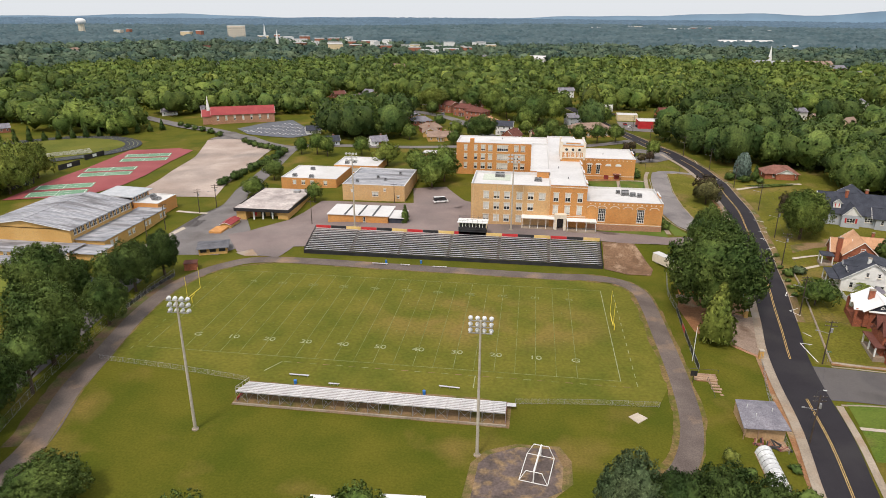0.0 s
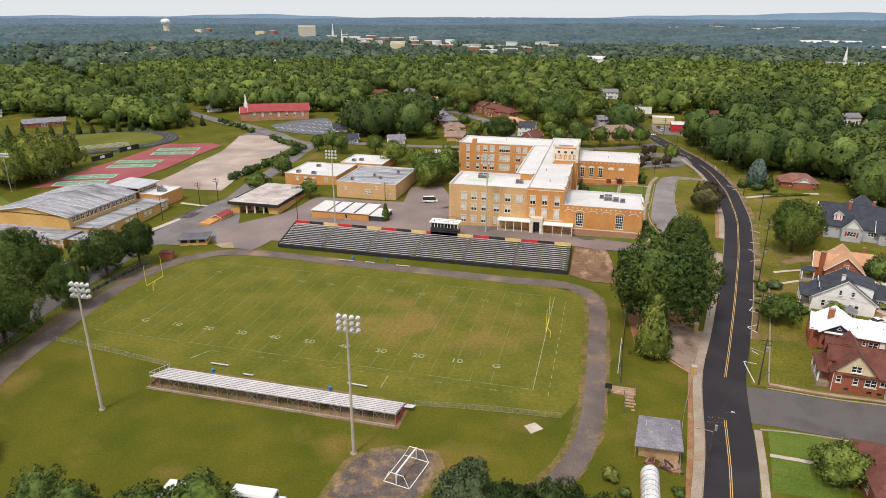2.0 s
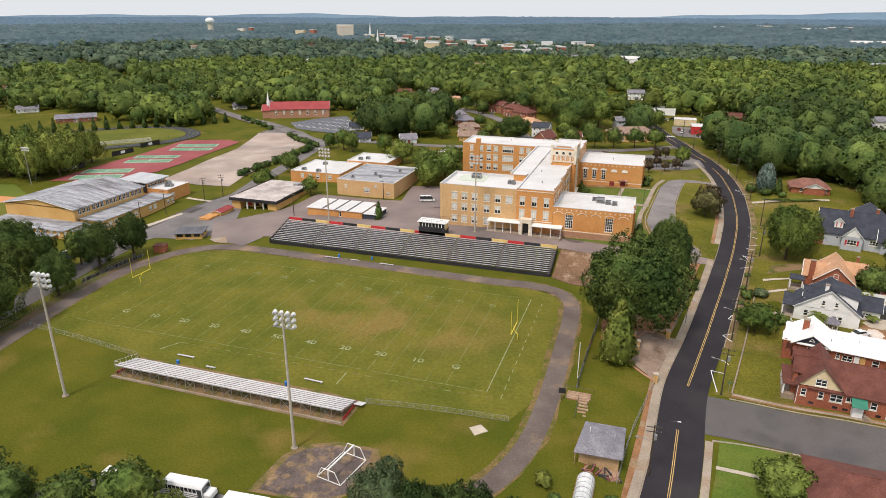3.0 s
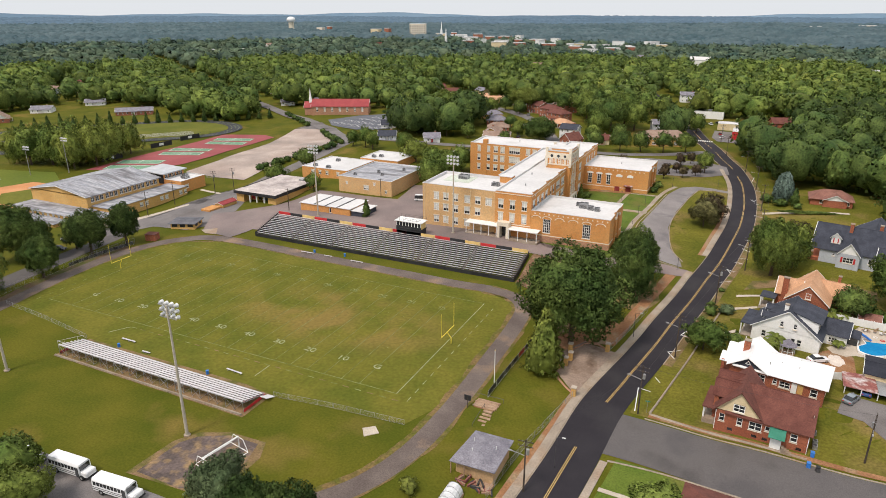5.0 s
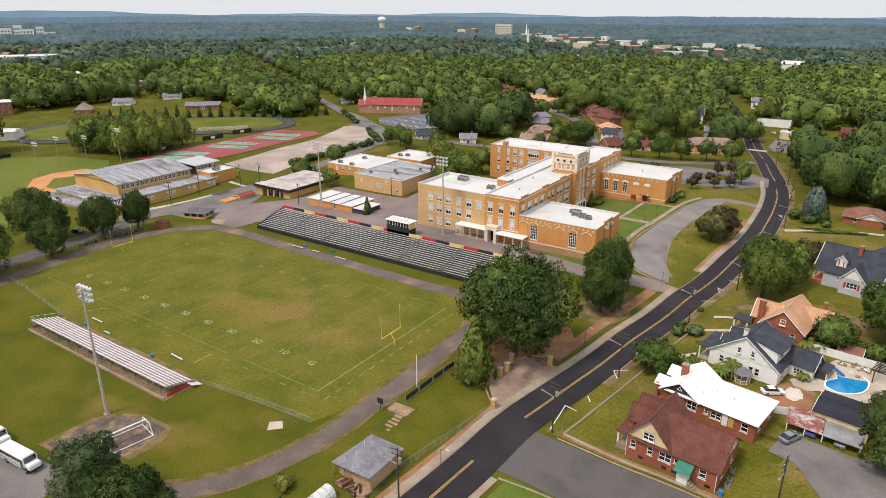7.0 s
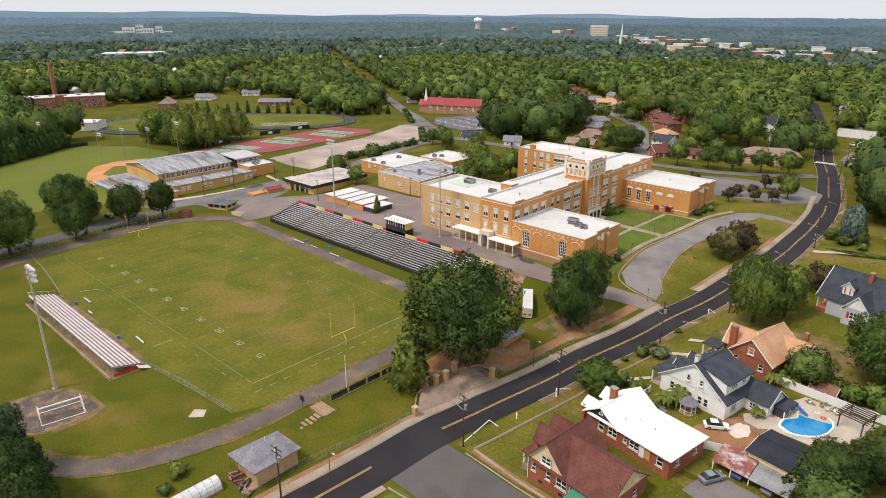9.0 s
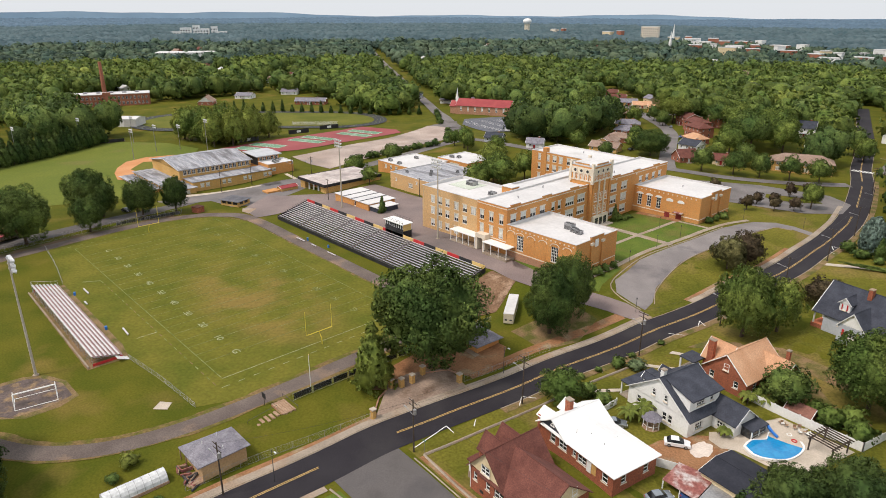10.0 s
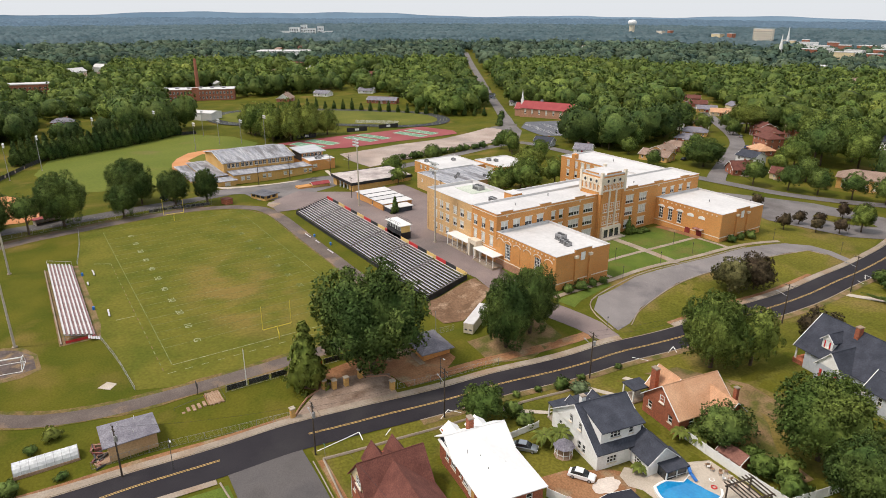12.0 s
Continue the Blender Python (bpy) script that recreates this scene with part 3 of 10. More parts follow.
strip("clay_verge_drive", [(111.2, 82), (114.3, 112), (115, 140)], 6.2, 7.4, CLAY, 0.1, "bare clay edge along the pavement", "verge")
sheet("tree_bed", [(74.5, 16), (76, 2), (80, -3.5), (83, 0), (82.5, 8), (86, 14.5), (90, 15), (92, 24), (88, 30), (78, 30)], CLAY, 0.06, "bare reddish soil under the big trees", "soil")
sheet("tree_bed_north", [(84, 36), (95, 35), (98, 44), (95, 56), (86, 56)], DIRT, 0.06, "bare soil and grass under trees", "soil")

# the cinder path round the playing field
LOOP = [(-54, -80), (-54.5, -62), (-60, -44), (-63, -28), (-66, -11), (-67, 2), (-66, 14), (-60, 27), (-46, 34.6), (0, 34), (40, 33.3), (52, 33.9), (60, 32.2), (65.3, 26), (66.8, 15), (67.3, -4), (67.5, -24), (66.3, -40), (62.3, -52), (54, -62), (40, -70)]
strip("west_lane", [(-88, 34), (-84, 22), (-81.5, 6), (-79, -10), (-76.5, -28), (-74.5, -50), (-74, -90)], -3.9, 3.9, SIDE_TAR, 0.06, "grey asphalt lane behind the trees and fence", "lane", cuts=4)
strip("running_path", LOOP, -2.5, 2.5, PATH_TAR, 0.07, "grey cinder path round the playing field", "path", cuts=4)
PATH_SOIL = mat("orange_path_soil", (0.15, 0.105, 0.035), (0.215, 0.14, 0.06), 0.25, 1.0, fine=2.0, var=0.3, stain=(0.1, 0.1, 0.015), stain_scale=0.35, stain_at=0.52)
ragged("path_verge_inner", LOOP[1:9], -2.2, -2.9, 0.9, PATH_SOIL, 0.075, "worn orange soil edge of the path", 2)
ragged("path_verge_north", LOOP[8:13], -2.25, -2.8, 0.9, PATH_SOIL, 0.075, "thin worn soil edge of the path", 3)
ragged("path_verge_east", LOOP[11:21], -2.1, -3.1, 0.9, PATH_SOIL, 0.075, "worn orange soil edge of the path", 4)
ragged("path_verge_east_outer", LOOP[11:21], 2.2, 2.9, 0.9, PATH_SOIL, 0.075, "worn orange soil edge of the path", 5)
ragged("path_verge_south", LOOP[17:21], -2.0, -3.2, 0.8, PATH_SOIL, 0.072, "wide patch of bare orange soil beside the path", 6)
ragged("west_verge", LOOP[1:7], 2.2, 5.2, 0.3, SOIL, 0.06, "bare reddish soil between the path and the fence", 7)

# the school's yards and drives
sheet("school_yard", [(-46, 57.5), (58, 57.5), (66, 56), (84, 56), (95, 60.5), (101.5, 62), (102.6, 67.5), (96, 68), (88, 65), (80, 62.6), (57, 63.4), (56, 67.8), (13, 68.8), (-4, 70), (8, 100), (-2, 120), (-16, 118), (-12, 96), (-50, 96), (-56, 74), (-66, 60), (-72, 56), (-60, 38), (-46, 36.5), (-44, 46)],
      YARD_TAR, 0.14, "reddish worn asphalt yard behind the home stand", "yard")
sheet("lane", [(-88, 20), (-80, 34), (-66, 36), (-62, 44), (-66, 62), (-82, 92), (-88.5, 112), (-91, 160), (-95, 198), (-138, 238), (-152, 245), (-148, 232), (-104, 192), (-99, 160), (-97, 118), (-92.5, 96), (-86, 70), (-86, 40), (-98, 18)], OLD_ASPHALT, 0.1, "grey asphalt lane past the gymnasium", "lane")
strip("north_west_street", [(-144, 234), (-225, 288), (-325, 350), (-420, 412), (-590, 522), (-800, 660)], -4, 4, OLD_ASPHALT, 0.5, "grey street running away between trees", "road", step=12)
strip("north_street", [(-100, 203), (-90, 203), (-30, 205), (36, 214), (62, 224), (93, 250)], -3.5, 3.5, OLD_ASPHALT, 0.2, "grey residential street beside lawns", "road", step=5)
strip("hill_street", [(26, 213), (19, 224), (-3, 266), (-19, 296), (-47, 330), (-85, 370), (-126, 410), (-200, 480)], -4, 4, OLD_ASPHALT, 0.3, "residential street with parked cars", "road", step=6)
strip("cross_street", [(-84, 369), (-56, 381), (-20, 396), (30, 408)], -3, 3, OLD_ASPHALT, 0.28, "pale residential street between lawns", "road", step=6)
sheet("car_park", [(38, 196), (50, 186), (72, 178), (97, 186), (107, 196), (105, 212), (94, 222), (68, 217)], OLD_ASPHALT, 0.16, "faded grey asphalt car park", "car park")
sheet("car_park_island", [(76, 203), (92, 209), (97, 205), (88, 198), (78, 197)], GRASS, 0.3, "grassy island in the car park", "grass")
sheet("school_drive", [(100.6, 69), (91, 70.5), (86.2, 77), (82.8, 95), (84.3, 115), (86.8, 142), (90, 158), (95, 164.5), (101, 165.5), (109, 163), (109, 159.5), (102, 161.5), (97, 160), (95.6, 151), (92.6, 122), (92.3, 101), (95.5, 83), (99.5, 74.5)], DRIVE_TAR, 0.13, "grey asphalt carriage drive before the school", "drive")
kerb("drive_kerb", [(100.2, 74), (95.8, 83), (92.6, 101), (92.9, 122), (95.9, 151), (97.4, 159.6), (102, 161)], -0.25, 0.0, 0.2, CONCRETE, "pale kerb of the carriage drive", "kerb")
kerb("drive_kerb_outer", [(99.8, 68.5), (90.6, 70.2), (85.8, 77), (82.4, 95), (83.9, 115), (86.4, 142)], 0.0, 0.25, 0.2, CONCRETE, "pale kerb of the carriage drive", "kerb")
strip("drive_pavement", [(81, 66), (80.2, 95), (82, 116), (84.6, 142), (88, 158)], -0.8, 0.8, CONCRETE, 0.15, "concrete walk beside the carriage drive", "pavement")
strip("entrance_walk", [(54.5, 114.5), (68, 114), (83, 113.2)], -1.3, 1.3, CONCRETE, 0.17, "straight concrete walk to the school entrance", "path")
strip("cross_walk", [(69.5, 90), (70.5, 114), (72, 137)], -0.7, 0.7, CONCRETE, 0.16, "narrow concrete walk across the lawn", "path")
strip("wing_walk", [(79, 89.6), (70, 89.8), (56, 90)], -0.6, 0.6, CONCRETE, 0.16, "concrete walk beside the school wing", "path")
strip("hall_walk", [(84.6, 137), (72, 136.6), (58, 136.2)], -0.7, 0.7, CONCRETE, 0.16, "concrete walk beside the assembly hall", "path")
sheet("hall_terrace", [(56.5, 135), (73, 135.6), (73, 138.4), (56.5, 138.2)], CLAY, 0.2, "red brick paved strip before the hall", "terrace")
sheet("gate_court", [(90.5, 12.5), (85, 14.5), (80.5, 6), (80.8, 0.5), (84, -1.5), (88.4, -8.5), (90.0, -8.4), (94.0, 12)], FORECOURT, 0.16, "stained concrete forecourt at the gateway", "forecourt")
sheet("clay_bank", [(57.6, 41.5), (64, 38), (71, 38), (72.5, 43), (70, 50), (68, 55.8), (58, 57)], mat("eroded_bank", (0.14, 0.08, 0.045), (0.215, 0.13, 0.078), 0.2, 1.0, fine=2.0, var=0.3, stain=(0.36, 0.25, 0.17), stain_scale=0.25, stain_at=0.62), 0.16, "bare eroded clay bank beside the home stand", "bank", cell=2)
sheet("gravel_lot", [(-138, 106), (-140, 130), (-151, 185), (-166, 230), (-150, 236), (-140, 226), (-112, 203), (-107, 160), (-105, 124), (-101, 106), (-118, 104)], GRAVEL, 0.2, "wide pinkish gravel car park with tyre marks", "car park")
sheet("patio", [(-61, 38.4), (-57, 42.5), (-52.5, 36.8), (-57, 36.2)], CONCRETE, 0.18, "pale concrete apron beside the refreshment kiosk", "apron")

sheet("school_lawn", [(53.5, 90.2), (79.6, 90), (81.2, 113), (83.6, 136), (56, 136), (54, 120)], FRESH, 0.12, "bright green watered lawn before the school", "grass")
sheet("wing_lawn", [(56, 64.2), (80.2, 63.4), (79.6, 89.4), (78.6, 89.4), (78.5, 68.2), (56, 68.2)], FRESH, 0.1, "green grass strip round the school wing", "grass")
sheet("drive_lawn", [(82.6, 65), (88, 66.6), (86, 71), (82.4, 86), (81.2, 86)], FRESH, 0.1, "green grass beside the drive", "grass")
# sports grounds beyond the lane
courts = sheet("tennis_courts", [(-188, 88), (-157, 98), (-151, 118), (-151, 136), (-158, 172), (-161, 202), (-172, 206), (-197, 196), (-191, 150)], COURT_RED, 0.25, "red hard court surround with green tennis courts", "tennis court")
for x0, y0 in ((-181, 92), (-182, 128), (-184, 165)):
    for k in range(2):
        cx, cy = x0 - 4.2 * k, y0 + 11.2 * k

        def on_court(u, v):
            return (cx + 0.93 * u - 0.36 * v, cy + 0.36 * u + 0.93 * v)
        sheet("court", [on_court(0, 0), on_court(24, 0), on_court(24, 8.6), on_court(0, 8.6)], COURT_GREEN, 0.3, "green hard court with white lines", "", courts)
        for u0, u1, v0, v1 in ((0.6, 23.4, 0.7, 0.95), (0.6, 23.4, 7.65, 7.9), (0.6, 0.85, 0.7, 7.9), (23.15, 23.4, 0.7, 7.9), (11.9, 12.1, -0.4, 9.0), (6, 18, 4.2, 4.4)):
            sheet("court_line", [on_court(u0, v0), on_court(u1, v0), on_court(u1, v1), on_court(u0, v1)], ROAD_WHITE, 0.34, "", "", courts)


def oval(cx, cy, half, r, turn, n=24):
    out = []
    for s in (1, -1):
        for i in range(n):
            t = -math.pi / 2 + math.pi * i / (n - 1)
            x, y = s * (half + r * math.cos(t)), s * r * math.sin(t)
            out.append((cx + x * math.cos(turn) - y * math.sin(turn), cy + x * math.sin(turn) + y * math.cos(turn)))
    return out


TRK = (-271, 158, 55, radians(52))
sheet("running_track", oval(TRK[0], TRK[1], 52, 41, TRK[3]), TRACK, 0.4, "black running track with white lanes", "running track", cell=8)
for i in range(3):
    q = oval(TRK[0], TRK[1], 52, 34 + 2.4 * i, TRK[3])
    v, f = ribbon(q + [q[0]], 0, 0.18, 0.5, 4, 1)
    structure("lane_line", raw_mesh("lane_line", v, f[:, ::-1] if i < 0 else f, LINE_WHITE), "thin white lane line", "line")
sheet("track_infield", oval(TRK[0], TRK[1], 52, 31.5, TRK[3]), TRACK_GRASS, 0.5, "green grass inside the running track", "grass", cell=8)
sheet("outfield", [(-258, 55), (-262, 20), (-240, -12), (-205, -32), (-170, -40), (-122, -30), (-112, 10), (-135, 22), (-165, 60), (-200, 80), (-235, 75)], OUTFIELD, 0.15, "smooth green baseball outfield", "sports field", cell=8)
sheet("infield", [(-190, 36), (-176, 27), (-164, 22), (-150, 19), (-138, 28), (-140, 44), (-152, 60), (-176, 62), (-190, 62), (-196, 48)], INFIELD, 0.25, "orange clay baseball infield", "sports field")
sheet("infield_grass", [(-182, 42), (-168, 31), (-154, 33), (-150, 42), (-158, 52), (-176, 54)], TRACK_GRASS, 0.3, "green square inside the clay infield", "grass")
sheet("softball_infield", [(-130, -52), (-108, -38), (-90, -37), (-82, -48), (-84, -62), (-100, -76), (-124, -76)], INFIELD, 0.2, "orange clay softball infield behind trees", "sports field")
strip("outfield_fence_base", [(-150, -60), (-205, -36), (-240, -15), (-262, 20), (-259, 58)], 0, 2.2, PATH_TAR, 0.22, "dark warning track along the fence", "verge", step=6)

# ---- the football field and its markings ----
field = sheet("football_field", [(-62, -31.5), (-25, -35.5), (32, -36), (61.5, -33), (65.2, -24), (65, -4), (64.5, 14.6), (63.2, 25), (59, 30.2), (52, 31.6), (40, 31), (0, 31.7), (-45.3, 32.3), (-58.2, 25.4), (-63.7, 13.5), (-64.6, 2), (-63.6, -11), (-61.5, -27)], PITCH, 0.03, "worn green football turf with brown middle", "sports field", cell=6)
YD = 0.9144


def line(name, x0, y0, x1, y1, w=0.14, material=LINE_WHITE):
    d = Vector((x1 - x0, y1 - y0)).normalized() * w
    bm = bmesh.new()
    n = (-d.y, d.x)
    prism(bm, [(x0 - n[0], y0 - n[1]), (x1 - n[0], y1 - n[1]), (x1 + n[0], y1 + n[1]), (x0 + n[0], y0 + n[1])], 0.02, 0.06)
    return part(name, bm, material, field)


for y in (-24.38, 24.38):
    line("side_line", -54.86, y, 54.86, y, 0.08 if y < 0 else 0.07, LINE_FAINT)
for x in (-54.86, 54.86):
    line("end_line", x, -24.38, x, 24.38, 0.08, LINE_WHITE if x > 0 else LINE_FAINT)
for i in range(-10, 11):
    x = i * 5 * YD
    line("yard_line", x, -24.38, x, 24.38, 0.055 if i % 2 else 0.07, LINE_FAINT)
for i in range(-9, 10):
    for y in (-8.1, 8.1):
        line("hash_mark", i * 5 * YD + 2.2, y - 0.3, i * 5 * YD + 2.2, y + 0.3, 0.05, LINE_FAINT)
for i in range(14):
    line("dash", 58.2, -26 + i * 3.6, 58.2, -24.4 + i * 3.6, 0.07)
    line("dash", -58, -26 + i * 3.6, -58, -24.6 + i * 3.6, 0.08, LINE_FAINT)
for i in range(26):
    line("dash", -20 + i * 3.0, -26.6, -18.4 + i * 3.0, -26.6, 0.1, DIRT if i % 2 else LINE_FAINT)
line("box_line", -23, -31, -20.5, -26.7, 0.1)
line("box_line", 23.5, -31.5, 23.5, -26.7, 0.1)


def number(text, x, y, flip):
    cu = bpy.data.curves.new("yard_number", "FONT")
    cu.body, cu.size, cu.align_x, cu.align_y, cu.extrude = text, 2.4, "CENTER", "CENTER", 0.02
    ob = new("yard_number", cu)
    me = bpy.data.meshes.new_from_object(ob.evaluated_get(bpy.context.evaluated_depsgraph_get()))
    bpy.data.objects.remove(ob)
    me.materials.append(LINE_WHITE if not flip else LINE_FAINT)
    part("yard_number", me, None, field, m=pose(x, y, 0.075, 0, 0, 180 if flip else 0) @ Matrix.Diagonal((1.25, 1, 1, 1)))


for i, t in enumerate(("G", "10", "20", "30", "40", "50", "40", "30", "20", "10", "G")):
    number(t, (i - 5) * 10 * YD, -16.8, False)
    number(t, (i - 5) * 10 * YD, 16.8, True)

# ---- walls with openings, windows, roofs ----
def facade(bm, p, q, z0, z1, holes=(), reveal=0.22):
    """A wall face from p to q, the outside on the right hand; holes: (from, to, bottom, top)."""
    p, q = Vector((*p, 0)), Vector((*q, 0))
    d = (q - p).normalized()
    out = Vector((d.y, -d.x, 0))
    size = (q - p).length
    S = sorted({0, size, *[h[0] for h in holes], *[h[1] for h in holes]})
    Z = sorted({z0, z1, *[h[2] for h in holes], *[h[3] for h in holes]})

    def at(s, z, k=0.0):
        return bm.verts.new(p + d * s + Vector((0, 0, z)) - out * k)

    for s, s2 in zip(S, S[1:]):
        for z, z2 in zip(Z, Z[1:]):
            if not any(h[0] - 1e-6 <= s and s2 <= h[1] + 1e-6 and h[2] - 1e-6 <= z and z2 <= h[3] + 1e-6 for h in holes):
                bm.faces.new((at(s, z), at(s2, z), at(s2, z2), at(s, z2)))
    for a, b, c, e in holes:
        for (s, z), (s2, z2) in (((a, c), (b, c)), ((b, c), (b, e)), ((b, e), (a, e)), ((a, e), (a, c))):
            bm.faces.new((at(s, z), at(s2, z2), at(s2, z2, reveal), at(s, z, reveal)))


WINS = {}


def window(parent, p, q, s, z, w, h, cols=2, rows=2, frame_mat=None, blind=0.0, sill=True):
    """A window in the opening whose lower left corner is at s along p-q and height z."""
    frame_mat = frame_mat or WHITE_PAINT
    key = (round(w, 2), round(h, 2), cols, rows, frame_mat.name, round(blind, 1), sill)
    if key not in WINS:
        fr, gl, bl, si = bmesh.new(), bmesh.new(), None, None
        t = 0.12
        xs = [t] + [k for i in range(1, cols) for k in (w * i / cols - 0.05, w * i / cols + 0.05)] + [w - t]
        zs = [t] + [k for i in range(1, rows) for k in (h * i / rows - 0.035, h * i / rows + 0.035)] + [h - t]
        facade(fr, (0, 0.1), (w, 0.1), 0, h, [(xs[2 * i], xs[2 * i + 1], zs[2 * j], zs[2 * j + 1]) for i in range(cols) for j in range(rows)], 0.08)
        bmesh.ops.remove_doubles(fr, verts=fr.verts[:], dist=1e-4)
        box(gl, 0, w, 0.18, 0.2, 0, h)
        if blind:
            bl = mesh_of(boxed(t, w - t, 0.17, 0.178, h * (1 - blind), h - t), "blind", BLIND)
        if sill:
            si = mesh_of(boxed(-0.1, w + 0.1, -0.1, 0.15, -0.16, 0.0), "sill", LIMESTONE)
        WINS[key] = (mesh_of(fr, "window", frame_mat), mesh_of(gl, "pane", GLASS), bl, si)
    fr, gl, bl, si = WINS[key]
    d = Vector((q[0] - p[0], q[1] - p[1]))
    d.normalize()
    m = pose(p[0] + d.x * s, p[1] + d.y * s, z, 0, 0, math.degrees(math.atan2(d.y, d.x)))
    ob = part("window", fr, None, parent, m=m)
    part("pane", gl, None, ob, "dark reflecting glass")
    if bl:
        part("blind", bl, None, ob, "pale window blind")
    if si:
        part("sill", si, None, ob, "pale stone sill")
    return ob


def wall_with_windows(parent, p, q, z0, z1, material, wins=(), name="wall", rng=None, frame_mat=None, label="", sills=True):
    """wins: (centre along the wall, bottom, width, height, columns, rows)."""
    bm = bmesh.new()
    facade(bm, p, q, z0, z1, [(s - w / 2, s + w / 2, z, z + h) for s, z, w, h, c, r in wins])
    bmesh.ops.remove_doubles(bm, verts=bm.verts[:], dist=1e-4)
    part(name, bm, material, parent, label)
    for s, z, w, h, c, r in wins:
        window(parent, p, q, s - w / 2, z, w, h, c, r, frame_mat, blind=rng.choice((0.5, 0.6, 0.7, 0.9, 0.9)) if rng else 0.0, sill=sills)
        if rng:
            d = Vector((q[0] - p[0], q[1] - p[1])).normalized()
            key = ("lintel", round(w, 2))
            if key not in WINS:
                WINS[key] = mesh_of(boxed(-w / 2 - 0.2, w / 2 + 0.2, -0.07, 0.1, 0.0, 0.32), "lintel", LIMESTONE)
            part("lintel", WINS[key], None, parent, m=pose(p[0] + d.x * s, p[1] + d.y * s, z + h, 0, 0, math.degrees(math.atan2(d.y, d.x))))


def flat_block(parent, x0, x1, y0, y1, z0, z1, material, sides=None, roof=None, parapet=0.55, coping=None, rng=None, name="wall", skirt=1.5, eaves=0.0, fascia=None):
    """A flat-roofed block: four walls, a roof inside its parapet and a coping round it."""
    sides, roof, coping = sides or {}, roof or ROOF_WHITE, coping or ROOF_WHITE
    ends = {"s": ((x0, y0), (x1, y0)), "e": ((x1, y0), (x1, y1)), "n": ((x1, y1), (x0, y1)), "w": ((x0, y1), (x0, y0))}
    for k, (p, q) in ends.items():
        wall_with_windows(parent, p, q, z0 - skirt, z1, material, sides.get(k, ()), name, rng)
    t = 0.3
    part("roof", boxed(x0 + 0.01 - eaves, x1 - 0.01 + eaves, y0 + 0.01 - eaves, y1 - 0.01 + eaves, z1 - parapet - 0.3, z1 - parapet) if parapet else boxed(x0 - eaves, x1 + eaves, y0 - eaves, y1 + eaves, z1, z1 + 0.18), roof, parent)
    if parapet:
        bm = bmesh.new()
        for a, b, c, d in ((x0 - 0.06, x1 + 0.06, y0 - 0.06, y0 + t), (x0 - 0.06, x1 + 0.06, y1 - t, y1 + 0.06), (x0 - 0.06, x0 + t, y0 + t, y1 - t), (x1 - t, x1 + 0.06, y0 + t, y1 - t)):
            box(bm, a, b, c, d, z1 - 0.02, z1 + 0.1)
        part("coping", bm, coping, parent, "pale capping strip")
        bm = bmesh.new()
        for p, q in (((x0 + t, y1 - t), (x1 - t, y1 - t)), ((x1 - t, y1 - t), (x1 - t, y0 + t)), ((x1 - t, y0 + t), (x0 + t, y0 + t)), ((x0 + t, y0 + t), (x0 + t, y1 - t))):
            facade(bm, p, q, z1 - parapet, z1)
        part("parapet", bm, ROOF_WHITE, parent, "white inner side of the parapet")
    if fascia:
        bm = bmesh.new()
        e = eaves + 0.04
        for a, b, c, d in ((x0 - e, x1 + e, y0 - e, y0 - e + 0.12), (x0 - e, x1 + e, y1 + e - 0.12, y1 + e), (x0 - e, x0 - e + 0.12, y0 - e, y1 + e), (x1 + e - 0.12, x1 + e, y0 - e, y1 + e)):
            box(bm, a, b, c, d, z1 - 0.9, z1 + 0.12)
        part("fascia", bm, fascia, parent, "dark band under the roof edge")


